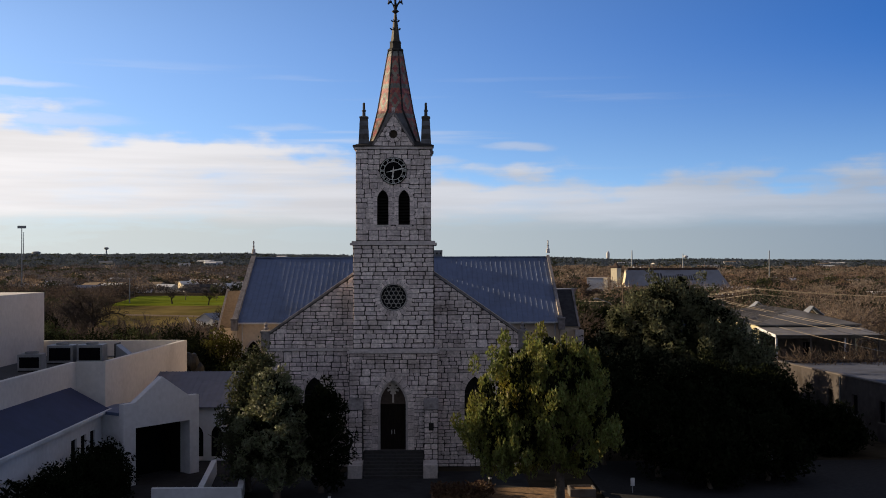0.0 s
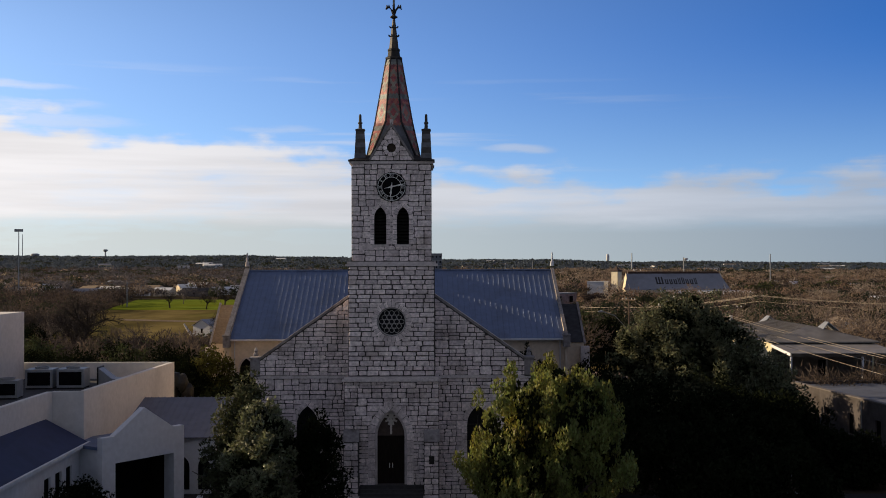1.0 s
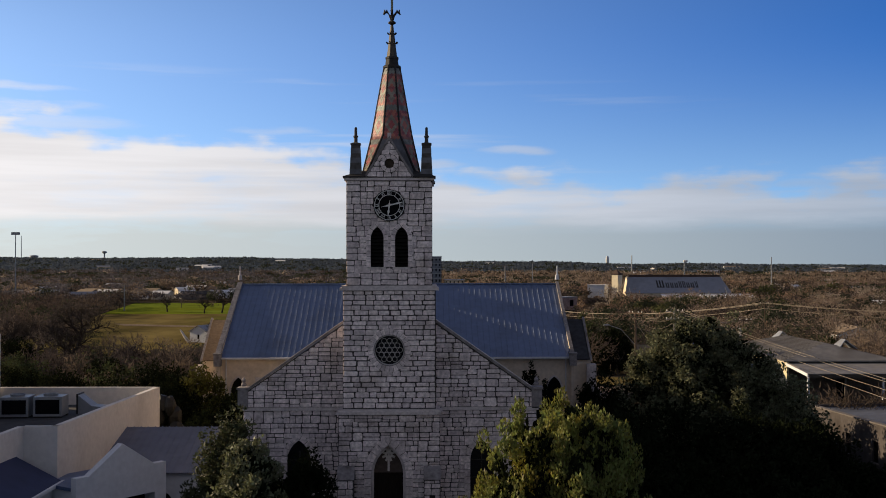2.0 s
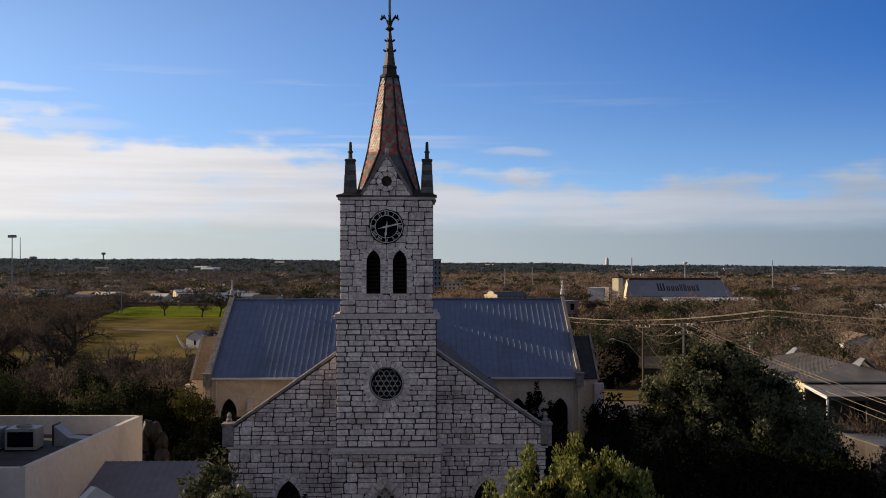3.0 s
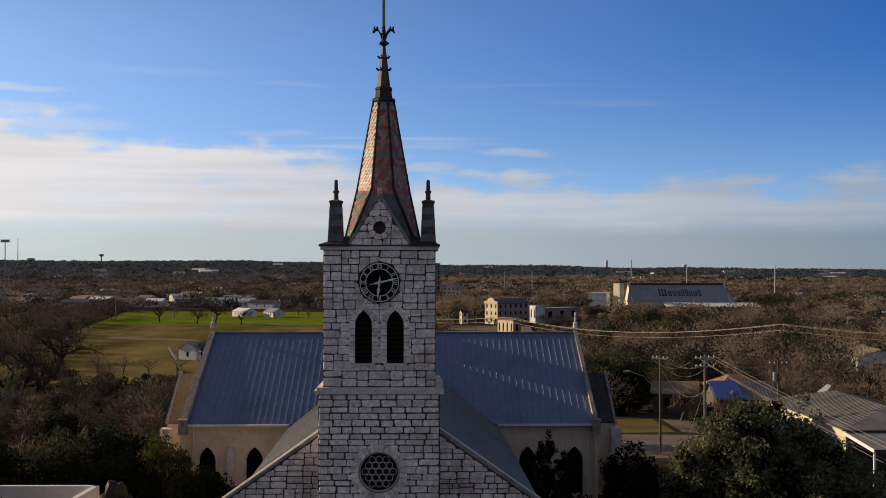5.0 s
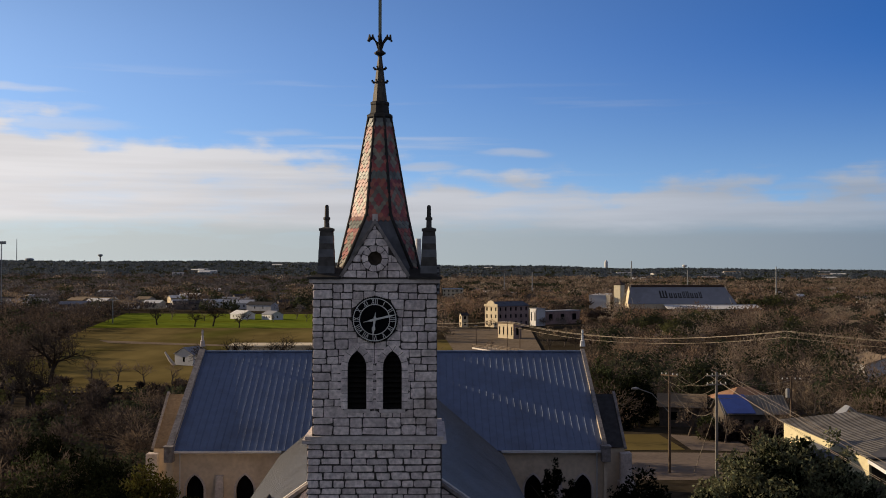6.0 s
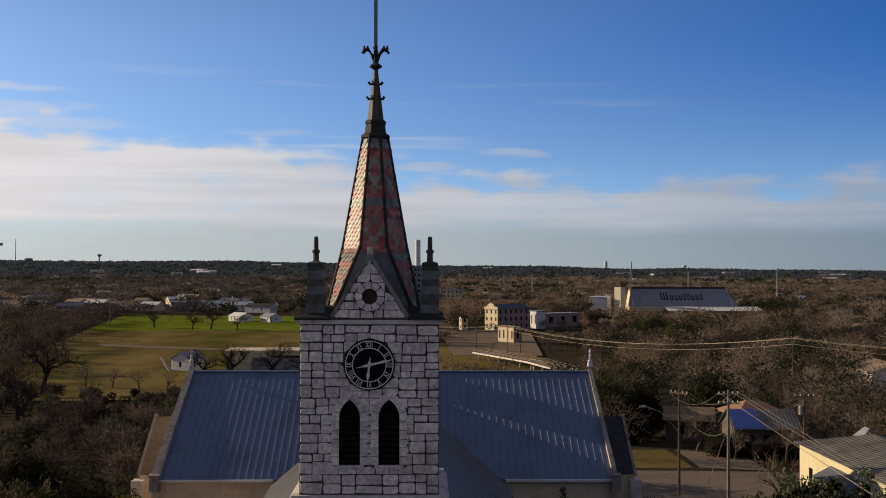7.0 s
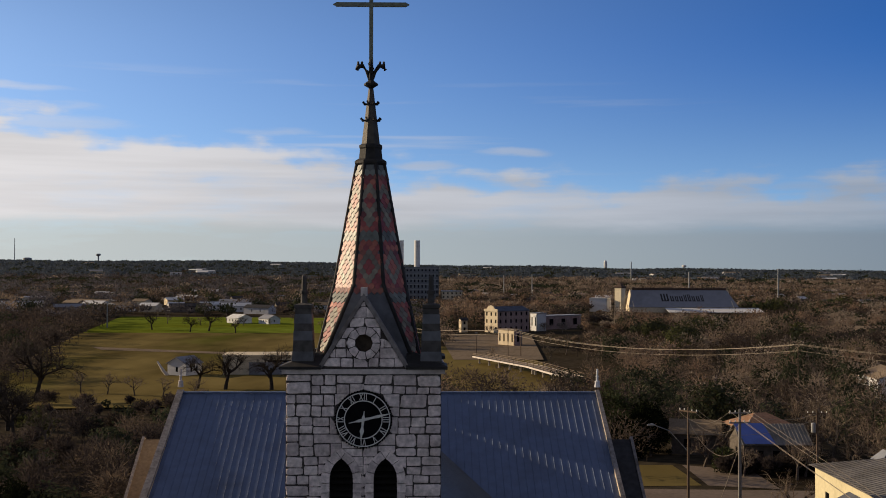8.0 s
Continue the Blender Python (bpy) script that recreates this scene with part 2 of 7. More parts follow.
def plate(bm, outer, holes, d0, d1, m=None):
    """A slab with openings: outlines in x and z, thick from y = d0 to d1."""
    from mathutils.geometry import tessellate_polygon
    loops = [list(outer)] + [list(h) for h in holes]
    tris = tessellate_polygon([[Vector((x, z, 0)) for x, z in lp] for lp in loops])
    flat = [p for lp in loops for p in lp]
    m = m or Matrix()
    a = [bm.verts.new(m @ Vector((x, d0, z))) for x, z in flat]
    b = [bm.verts.new(m @ Vector((x, d1, z))) for x, z in flat]
    for t in tris:
        bm.faces.new([a[i] for i in t])
        bm.faces.new([b[i] for i in reversed(t)])
    k = 0
    for lp in loops:
        n = len(lp)
        for i in range(n):
            j = (i + 1) % n
            bm.faces.new((a[k + i], a[k + j], b[k + j], b[k + i]))
        k += n
    bmesh.ops.recalc_face_normals(bm, faces=bm.faces[:])


def lancet(cx, z0, zs, w, n=6, sharp=2.0):
    """A pointed opening: sill z0, springing zs, half width w."""
    r = w * sharp
    top = math.acos((r - w) / r)
    right = [(cx - (r - w) + r * math.cos(a), zs + r * math.sin(a)) for a in [top * i / n for i in range(n + 1)]]
    left = [(2 * cx - x, z) for x, z in reversed(right[:-1])]
    return [(cx - w, z0), (cx + w, z0)] + right + left


def ring(cx, cz, r, n=32):
    return [(cx + r * math.cos(2 * math.pi * i / n), cz + r * math.sin(2 * math.pi * i / n)) for i in range(n)]


def tube(bm, pts, radii, n=6, close=True):
    """A tapered round bar along points."""
    rows = []
    for i, p in enumerate(pts):
        p = Vector(p)
        d = (Vector(pts[min(i + 1, len(pts) - 1)]) - Vector(pts[max(i - 1, 0)])).normalized()
        u = d.orthogonal().normalized()
        v = d.cross(u)
        r = radii[i] if isinstance(radii, (list, tuple)) else radii
        rows.append([bm.verts.new(p + r * (math.cos(a) * u + math.sin(a) * v)) for a in [2 * math.pi * k / n for k in range(n)]])
    for a, b in zip(rows, rows[1:]):
        for k in range(n):
            j = (k + 1) % n
            # turn the next ring to its nearest start
            bm.faces.new((a[k], a[j], b[j], b[k]))
    if close:
        bm.faces.new(rows[0][::-1])
        bm.faces.new(rows[-1])


def lathe(bm, prof, n=8, centre=(0, 0), turn=0.0, sq=False):
    """Rings of (radius, z) joined upwards."""
    rows = [[bm.verts.new((centre[0] + r * math.cos(turn + 2 * math.pi * k / n), centre[1] + r * math.sin(turn + 2 * math.pi * k / n), z)) for k in range(n)] for r, z in prof]
    for a, b in zip(rows, rows[1:]):
        for k in range(n):
            j = (k + 1) % n
            bm.faces.new((a[k], a[j], b[j], b[k]))
    bm.faces.new(rows[0][::-1])
    bm.faces.new(rows[-1])


def slab(bm, quad, thick):
    """A sheet of that thickness below a quad of corners."""
    q = [Vector(p) for p in quad]
    nrm = (q[1] - q[0]).cross(q[3] - q[0]).normalized()
    a = [bm.verts.new(p) for p in q]
    b = [bm.verts.new(p - nrm * thick) for p in q]
    bm.faces.new(a)
    bm.faces.new(b[::-1])
    for i in range(4):
        j = (i + 1) % 4
        bm.faces.new((a[i], b[i], b[j], a[j]))


def seamed(name, quad, material, parent, pitch=0.5, height=0.05, width=0.05, label="", apart=False):
    """A standing-seam sheet: corners eave-left, eave-right, ridge-right, ridge-left, with a rib at every pitch, cut to the sheet."""
    e0, e1, r1, r0 = [Vector(p) for p in quad]
    bm = bmesh.new()
    slab(bm, (e0, e1, r1, r0), 0.06)
    if apart:
        roof = part(name, bm, material, parent, label)
        bm = bmesh.new()
    along = (e1 - e0).normalized()
    nrm = (e1 - e0).cross(r0 - e0).normalized()
    up = nrm.cross(along).normalized()

    def uv(p):
        d = p - e0
        return d.dot(along), d.dot(up)
    poly = [uv(p) for p in (e0, e1, r1, r0)]
    lo, hi = min(p[0] for p in poly), max(p[0] for p in poly)
    u = lo + pitch * 0.5
    while u < hi:
        vs = []
        for (a, b), (c, d) in zip(poly, poly[1:] + poly[:1]):
            if (a - u) * (c - u) < 0:
                vs.append(b + (d - b) * (u - a) / (c - a))
        if len(vs) == 2:
            v0, v1 = min(vs) , max(vs)
            if v1 - v0 > 0.1:
                p, q = e0 + along * u + up * v0, e0 + along * u + up * v1
                w, h = along * width * 0.5, nrm * height
                a = [bm.verts.new(c) for c in (p - w, p + w, p + w * 0.5 + h, p - w * 0.5 + h)]
                b = [bm.verts.new(c) for c in (q - w, q + w, q + w * 0.5 + h, q - w * 0.5 + h)]
                for i in range(4):
                    j = (i + 1) % 4
                    bm.faces.new((a[i], a[j], b[j], b[i]))
                bm.faces.new(a[::-1]), bm.faces.new(b)
                if apart:
                    bmesh.ops.recalc_face_normals(bm, faces=bm.faces[:])
                    part("seam", bm, material, roof)
                    bm = bmesh.new()
        u += pitch
    if apart:
        bm.free()
        return roof
    bmesh.ops.recalc_face_normals(bm, faces=bm.faces[:])
    return part(name, bm, material, parent, label, kind="stuff")


def ground_z(x, y):
    """The lie of the land: level round the church, a slope to the river meadows, hills far off."""
    s = min(1.0, max(0.0, (y - 55) / 270.0))
    z = 0.6 - 11.2 * s * s * (3 - 2 * s)
    if y > 1500:
        h = min(1.0, (y - 1500) / 2300.0)
        crest = 40 - 0.0135 * (x + 750) if x > -750 else 40 + 0.006 * (-750 - x)
        crest += 7 * noise.noise((x * 0.0022, 3.3, 0)) + 4 * noise.noise((x * 0.006, 9.3, 0))
        z += (crest - z) * h * h * (3 - 2 * h) * (0.93 + 0.07 * noise.noise((x * 0.002, y * 0.003, 5)))
    return z

# ---- ground ----
def build_ground():
    ys = [-140, -100, -70, -40, -20, -5, 10, 25, 40, 55, 65, 75, 85, 95, 110, 125, 140, 160, 180, 200, 230, 260, 300, 340, 400, 480, 600, 750, 950, 1200, 1500, 1700, 1900, 2100, 2300, 2500, 2700, 2900, 3100, 3300, 3500, 3650, 3800, 3950, 4100, 4300]
    fan = [-1.6 + 3.2 * i / 150 for i in range(151)]
    verts, faces = [], []
    for y in ys:
        for f in fan:
            x = f * (140 + max(0, y) * 0.75)
            z = ground_z(x, y)
            if y > 4000:
                z -= (y - 4000) * 0.2
            verts.append((x, y, z))
    n = len(fan)
    for j in range(len(ys) - 1):
        for i in range(n - 1):
            a = j * n + i
            faces.append((a, a + 1, a + n + 1, a + n))
    g = raw("ground", verts, faces, M["ground"])
    for p in g.data.polygons:
        p.use_smooth = True
    tagged(g, "dry winter ground with brown grass sloping to the valley", "ground", kind="structure")


build_ground()

# ---- church ----
church = thing("church", "grey limestone church with clock tower, tiled spire and metal roofs", "church")
RIDGE_Z, EAVE_Z = 14.95, 8.15
FACADE_Y = 1.3
DOOR = lancet(-0.05, 2.1, 5.25, 1.05, 8, 1.9)
ROSE = (0.0, 12.75)
BELFRY = [lancet(-0.75, 17.85, 19.64, 0.40, 6, 2.0), lancet(0.75, 17.85, 19.64, 0.40, 6, 2.0)]
SIDE_WINDOWS = [lancet(-5.7, 2.6, 5.75, 0.74, 6, 2.0), lancet(5.75, 2.6, 5.75, 0.74, 6, 2.0)]
GABLE = [(-9.2, 0.4), (9.2, 0.4), (9.2, 9.9), (0, 16.35), (-9.2, 9.9)]


def band(outline, width, d0, d1, skip=2):
    """A frame that follows an opening's outline, open along its sill."""
    bm = bmesh.new()
    n = len(outline)
    pts = [Vector((x, z)) for x, z in outline[1:] + outline[:1]]
    out = []
    for i, p in enumerate(pts):
        a, b = pts[max(0, i - 1)], pts[min(len(pts) - 1, i + 1)]
        t = (b - a).normalized()
        out.append(p + Vector((t.y, -t.x)) * width)
    for i in range(len(pts) - 1):
        q = [pts[i], pts[i + 1], out[i + 1], out[i]]
        a = [bm.verts.new((v.x, d0, v.y)) for v in q]
        b = [bm.verts.new((v.x, d1, v.y)) for v in q]
        bm.faces.new(a), bm.faces.new(b[::-1])
        for k in range(4):
            j = (k + 1) % 4
            bm.faces.new((a[k], b[k], b[j], a[j]))
    bmesh.ops.recalc_face_normals(bm, faces=bm.faces[:])
    return bm


def build_body():
    # front gable wall with its two windows; the tower covers its middle
    bm = bmesh.new()
    plate(bm, GABLE, SIDE_WINDOWS, FACADE_Y, FACADE_Y + 0.6)
    wall = part("facade_wall", bm, M["mortar"], church, "front gable wall of squared limestone")
    # coping on the gable
    for s in (-1, 1):
        bm = bmesh.new()
        d = Vector((9.2, 6.45)).normalized()
        n = Vector((-d.y, d.x)) if s > 0 else Vector((d.y, d.x))
        a, b = Vector((s * 9.3, 9.85)), Vector((s * 2.4, 9.85 + 6.9 * 6.45 / 9.2))
        up = Vector((s * 0.0, 0.17))
        plate(bm, [tuple(a), tuple(b), tuple(b + up), tuple(a + up)], [], FACADE_Y - 0.12, FACADE_Y + 0.75)
        part("coping", bm, M["coping"], church)
        bm = bmesh.new()
        plate(bm, [tuple(a + up), tuple(b + up), tuple(b + up * 1.25), tuple(a + up * 1.25)], [], FACADE_Y + 0.42, FACADE_Y + 0.72)
        part("coping_flashing", bm, M["relief"], church, "pale metal strip along the coping")
        bm = boxes((s * 9.2 - 0.32, s * 9.2 + 0.32, FACADE_Y - 0.14, FACADE_Y + 0.9, 9.0, 10.2), (s * 9.2 - 0.38, s * 9.2 + 0.38, FACADE_Y - 0.2, FACADE_Y + 0.8, 10.2, 10.32))
        lathe(bm, [(0.16, 10.38), (0.18, 10.5), (0.1, 10.62), (0.15, 10.75), (0.06, 10.9), (0.02, 10.95)], 8, (s * 9.2, FACADE_Y + 0.3))
        part("kneeler", bm, M["coping"], church)
    # side walls of the nave
    for s in (-1, 1):
        bm = bmesh.new()
        holes = [lancet(y, 2.4, 5.2, 0.7, 5) for y in (8, 15, 22, 29, 36, 43)]
        skew = Matrix.Rotation(radians(0.8), 4, "Z")
        m = skew @ Matrix.Translation((s * 8.75, 0, 0)) @ Matrix.Rotation(radians(90), 4, "Z")
        plate(bm, [(1.91, 0.3), (46.74, 0.3), (46.74, 8.0), (1.91, 8.0)], holes, -0.3, 0.3, m)
        part("nave_wall", bm, M["render_wall"], church)
        for y in (8, 15, 22, 29, 36, 43):
            part("nave_window_glass", boxes((s * 8.4 - 0.06, s * 8.4 + 0.06, y - 0.8, y + 0.8, 2.3, 6.6), m=skew), M["black"], church)
    # low hatch on the sunny slope
    bm = bmesh.new()
    hatch = Matrix.Translation((-7.5, 19.1, 9.75)) @ Matrix.Rotation(-math.atan2(6.8, 9.35), 4, "Y")
    box(bm, -0.5, 0.5, -0.9, 0.9, -0.3, 0.22, m=hatch)
    part("roof_hatch", bm, M["copper_dark"], church, "small dark roof hatch")
    # nave roof
    for s in (-1, 1):
        e = (s * 9.35, EAVE_Z)
        quad = ((e[0], 1.92, e[1]), (e[0] - 0.8, 58.6, e[1]), (-0.8, 58.6, RIDGE_Z), (0, 1.92, RIDGE_Z))
        if s < 0:
            quad = (quad[1], quad[0], quad[3], quad[2])
        seamed("nave_roof", quad, M["nave_metal"], church, 0.3, 0.014, 0.05)


def build_transept():
    x0, x1, yf, yr = -18.95, 17.2, 47.05, 59.7
    ez, rz = 8.73, 15.8
    for y, back in ((yf, False), (2 * yr - yf, True)):
        holes = [] if back else [lancet(x, 2.2, 5.1, 0.75, 6) for x in (-17.2, -13.0, 11.3, 15.5)]
        bm = bmesh.new()
        plate(bm, [(x0, -0.5), (x1, -0.5), (x1, ez), (x0, ez)], holes, y - 0.3 if not back else y - 0.3, y + 0.3)
        part("transept_wall", bm, M["render_wall"], church, "cream rendered transept wall")
        if not back:
            for x in (-17.2, -13.0, 11.3, 15.5):
                part("window_glass", boxes((x - 0.85, x + 0.85, y + 0.05, y + 0.12, 2.1, 6.6)), M["black"], church, "dark leaded glass")
                part("window_surround", band(lancet(x, 2.2, 5.1, 0.75, 6), 0.16, y - 0.36, y - 0.28), M["dressed"], church)
            [part("gutter", boxes((ga, gb, y - 0.92, y - 0.76, ez - 0.42, ez - 0.24)), M["white_wall"], church) for ga, gb in ((x0, -9.9), (8.6, x1))]
            for x in (-15.1, 13.4):
                part("buttress", boxes((x - 0.35, x + 0.35, y - 0.75, y - 0.302, 0, 5.4), (x - 0.3, x + 0.3, y - 0.6, y - 0.302, 5.4, 6.4)), M["dressed"], church)
            for x in (x0 + 0.5, x1 - 0.5):
                bm = bmesh.new()
                tube(bm, [(x, y - 0.4, 0.4), (x, y - 0.4, ez - 0.2)], 0.06)
                part("downpipe", bm, M["white_wall"], church)
    # roof slopes
    k = (rz - ez) / (yr - 46.75)
    seamed("transept_roof", ((x0, 46.3, ez - 0.45 * k), (x1, 46.3, ez - 0.45 * k), (x1, yr, rz), (x0, yr, rz)), M["metal_roof"], church, 0.60, 0.03, 0.05, "blue-grey standing-seam metal roof", True)
    yb = 2 * yr - 46.3
    seamed("transept_roof", ((x1, yb, ez - 0.45 * k), (x0, yb, ez - 0.45 * k), (x0, yr, rz), (x1, yr, rz)), M["metal_roof"], church, 0.60, 0.03, 0.05, "blue-grey standing-seam metal roof", True)
    part("ridge_cap", boxes((x0, x1, yr - 0.18, yr + 0.18, rz - 0.05, rz + 0.1)), M["metal_roof"], church)
    # square louvred ventilator over the crossing
    bm = boxes((-2.2, 1.0, yr - 1.7, yr + 0.6, 13.6, 17.75))
    box(bm, -2.3, 1.1, yr - 1.8, yr + 0.7, 17.75, 17.95)
    box(bm, -1.8, 0.6, yr - 1.35, yr + 0.25, 17.95, 18.3)
    part("crossing_ventilator", bm, M["copper_dark"], church, "low square metal ventilator over the crossing")
    # end gables with raised coping and a finial
    for s, x, gw in ((-1, x0 - 0.25, 0.25), (1, x1 + 0.14, 0.14)):
        bm = bmesh.new()
        rise = 0.12
        out = [(46.1, -0.5), (73.3, -0.5), (73.3, ez), (yr, rz + rise), (46.1, ez)]
        m = Matrix.Translation((x, 0, 0)) @ Matrix.Rotation(radians(90), 4, "Z")
        plate(bm, out, [], -gw, gw, m)
        part("end_gable", bm, M["render_wall"], church)
        for t in (-1, 1):
            bm = bmesh.new()
            q = [(yr + t * 13.9, ez - 0.12), (yr, rz + rise), (yr, rz + rise + 0.16), (yr + t * 13.9, ez + 0.06)]
            plate(bm, q, [], -gw - 0.03, gw + 0.03, m)
            part("gable_coping", bm, M["coping"], church)
        bm = boxes((x - 0.36, x + 0.36, 45.6, 46.5, ez - 1.1, ez + 0.12), (x - 0.42, x + 0.42, 45.5, 46.55, ez + 0.12, ez + 0.24))
        part("kneeler", bm, M["coping"], church)
        bm = bmesh.new()
        lathe(bm, [(0.26, rz + 0.5), (0.2, rz + 0.95), (0.26, rz + 1.0), (0.1, rz + 1.1), (0.1, rz + 1.4), (0.17, rz + 1.45), (0.06, rz + 1.55)], 8, (x, yr))
        box(bm, x - 0.07, x + 0.07, yr - 0.07, yr + 0.07, rz + 1.5, rz + 2.1)
        box(bm, x - 0.065, x + 0.065, yr - 0.25, yr + 0.25, rz + 1.8, rz + 1.92)
        part("finial", bm, M["dressed"] if s < 0 else M["white_wall"], church)
        # lower annex beyond the gable
        xa, xb = (x - 3.2, x - gw) if s < 0 else (x + gw, x + 3.0)
        az, aw, ae = 11.6, 5.8, 7.7
        bm = bmesh.new()
        plate(bm, [(yr - aw, -0.5), (yr + aw, -0.5), (yr + aw, ae), (yr, az), (yr - aw, ae)], [], min(-(xa), -(xb)) , max(-(xa), -(xb)), Matrix.Rotation(radians(90), 4, "Z"))
        part("annex_wall", bm, M["render_wall"], church)
        for t in (-1, 1):
            bm = bmesh.new()
            q = ((xa, yr + t * (aw + 0.3), ae - 0.1), (xb, yr + t * (aw + 0.3), ae - 0.1), (xb, yr, az + 0.12), (xa, yr, az + 0.12))
            slab(bm, q if t < 0 else q[::-1], 0.1)
            # right annex gets the dark shingle: the transept's shade put into its colour
            part("annex_roof", bm, M["annex_roof"] if s < 0 else M["shingle"], church)
            xo = xa if s < 0 else xb
            bm = bmesh.new()
            plate(bm, [(yr + t * (aw + 0.5), ae - 0.3), (yr, az + 0.2), (yr, az + 0.38), (yr + t * (aw + 0.5), ae - 0.12)], [], -xo - 0.12, -xo + 0.12, Matrix.Rotation(radians(90), 4, "Z"))
            part("annex_coping", bm, M["coping"], church)
        xo = xa if s < 0 else xb
        part("annex_buttress", boxes((xo - 0.5, xo + 0.5, yr - aw - 0.9, yr - aw + 0.3, -0.5, ae - 0.6), (xo - 0.7, xo + 0.7, yr - aw - 1.5, yr - aw + 0.3, -0.5, 4.6)), M["dressed"], church)


M["annex_roof"] = mat("brown_shingle", (0.20, 0.15, 0.10), 0.9, vary=0.2, scale=4, stain=0.25, bump=0.4)


STAGES = {}
M["nave_metal"] = mat("grey_corrugated_metal", (0.128, 0.130, 0.136), 0.5, metal=0.5, spec=0.3, vary=0.15, scale=1.2, stain=0.3, stain_scale=0.3, bump=0.1)
M["coping"] = mat("weathered_grey_coping", (0.23, 0.21, 0.205), 0.95, vary=0.3, scale=4, stain=0.4, stain_scale=0.9, bump=0.5)


def build_tower():
    tower = part("tower", boxes((-2.3, 2.3, 0.9, 5.0, 0.5, 23.2)), M["black"], church, "square clock tower")
    specs = (("lower_stage", 3.1, -0.55, 0.5, 8.95, [DOOR]), ("middle_stage", 2.85, -0.2, 8.95, 16.5, [ring(*ROSE, 0.95, 28)]), ("belfry_stage", 2.65, 0.0, 16.5, 23.2, BELFRY))
    for name, h, y, z0, z1, holes in specs:
        yb = 5.3 + (h - 2.65)
        bm = bmesh.new()
        plate(bm, [(-h, z0), (h, z0), (h, z1), (-h, z1)], holes, y, y + 0.55)
        stage = part(name, bm, M["mortar"], tower)
        for s in (-1, 1):
            part("side_wall", boxes((min(s * h, s * (h - 0.45)), max(s * h, s * (h - 0.45)), y + 0.551, yb, z0, z1)), M["stone_joined"], stage)
        part("back_wall", boxes((-h, h, yb, yb + 0.1, z0, z1)), M["stone_joined"], stage)
        STAGES[name] = stage
    # weathered string courses
    for h, y, z in ((3.25, -0.7, 8.85), (3.05, -0.35, 16.42)):
        bm = bmesh.new()
        yb = 5.5
        for z0, z1, g in ((z, z + 0.16, 0.0), (z + 0.16, z + 0.3, -0.12)):
            box(bm, -h - g, h + g, y - g, yb, z0, z1)
        part("string_course", bm, M["dressed"], tower)
    for s in (-1, 1):
        x0, x1 = (-9.3, -3.2) if s < 0 else (3.2, 9.3)
        part("string_course", boxes((x0, x1, FACADE_Y - 0.14, FACADE_Y + 0.3, 8.88, 9.08)), M["dressed"], church)
    # cornice and lead flats at the corners
    part("cornice", boxes((-2.78, 2.78, -0.13, 5.43, 23.2, 23.36)), M["dressed"], tower)
    for sx in (-1, 1):
        for sy in (-1, 1):
            bm = bmesh.new()
            cx, cy = sx * 2.86, 2.65 + sy * 2.86
            ix, iy = sx * 1.45, 2.65 + sy * 1.45
            v = [bm.verts.new(p) for p in ((cx, cy, 23.36), (ix, cy, 23.36), (ix, iy, 23.36), (cx, iy, 23.36), (cx, cy, 23.46), (ix, cy, 23.46), (ix, iy, 23.95), (cx, iy, 23.46))]
            for f in ((0, 1, 2, 3), (4, 5, 6, 7), (0, 1, 5, 4), (1, 2, 6, 5), (2, 3, 7, 6), (3, 0, 4, 7)):
                bm.faces.new([v[i] for i in f])
            bmesh.ops.recalc_face_normals(bm, faces=bm.faces[:])
            part("lead_flat", bm, M["copper_dark"], tower)
            if sy > 0:
                continue
            # corner pinnacle
            px, py = sx * 2.2 + 0.1, 2.65 + sy * 2.1
            bm = bmesh.new()
            lathe(bm, [(0.60, 23.4), (0.58, 23.55), (0.52, 23.57), (0.385, 25.42), (0.44, 25.44), (0.44, 25.54), (0.16, 25.6)], 4, (px, py), math.pi / 4)
            pin = part("pinnacle", bm, M["pinnacle"], tower, "blackened stone pinnacle")
            bm = bmesh.new()
            lathe(bm, [(0.12, 25.56), (0.11, 25.9), (0.15, 25.93), (0.15, 26.02), (0.095, 26.05), (0.085, 26.5), (0.05, 26.56)], 6, (px, py))
            part("pinnacle_finial", bm, M["pinnacle"], pin)
            for za, ra, rb in ((23.62, 0.522, 0.503), (24.32, 0.471, 0.455), (24.9, 0.429, 0.412)):
                bm = bmesh.new()
                lathe(bm, [(ra, za), (rb, za + 0.32)], 4, (px, py), math.pi / 4)
                part("pale_band", bm, M["lead"], pin, "worn pale band")
    # gablets on the four sides
    for q in (0, 2):
        m = Matrix.Translation((0, 2.65, 0)) @ Matrix.Rotation(q * math.pi / 2, 4, "Z") @ Matrix.Translation((0, -2.65, 0))
        bm = bmesh.new()
        plate(bm, [(-1.5, 23.362), (1.5, 23.362), (0, 25.8)], [ring(0, 24.25, 0.3, 20)], 0.0, 0.4, m)
        g = part("gablet", bm, M["mortar"] if q == 0 else M["dressed"], tower)
        for s in (-1, 1):
            bm = bmesh.new()
            plate(bm, [(s * 1.58, 23.4), (s * 1.42, 23.4), (0, 25.72), (0, 25.95)], [], -0.09, 0.5, m)
            part("gablet_coping", bm, M["coping"], g)
            bm = bmesh.new()
            a = [m @ Vector(p) for p in ((s * 1.5, 0.3, 23.5), (s * 1.5, 1.4, 23.5), (0, 2.0, 25.75), (0, 0.3, 25.75))]
            slab(bm, a, 0.05)
            part("gablet_roof", bm, M["lead"], g)
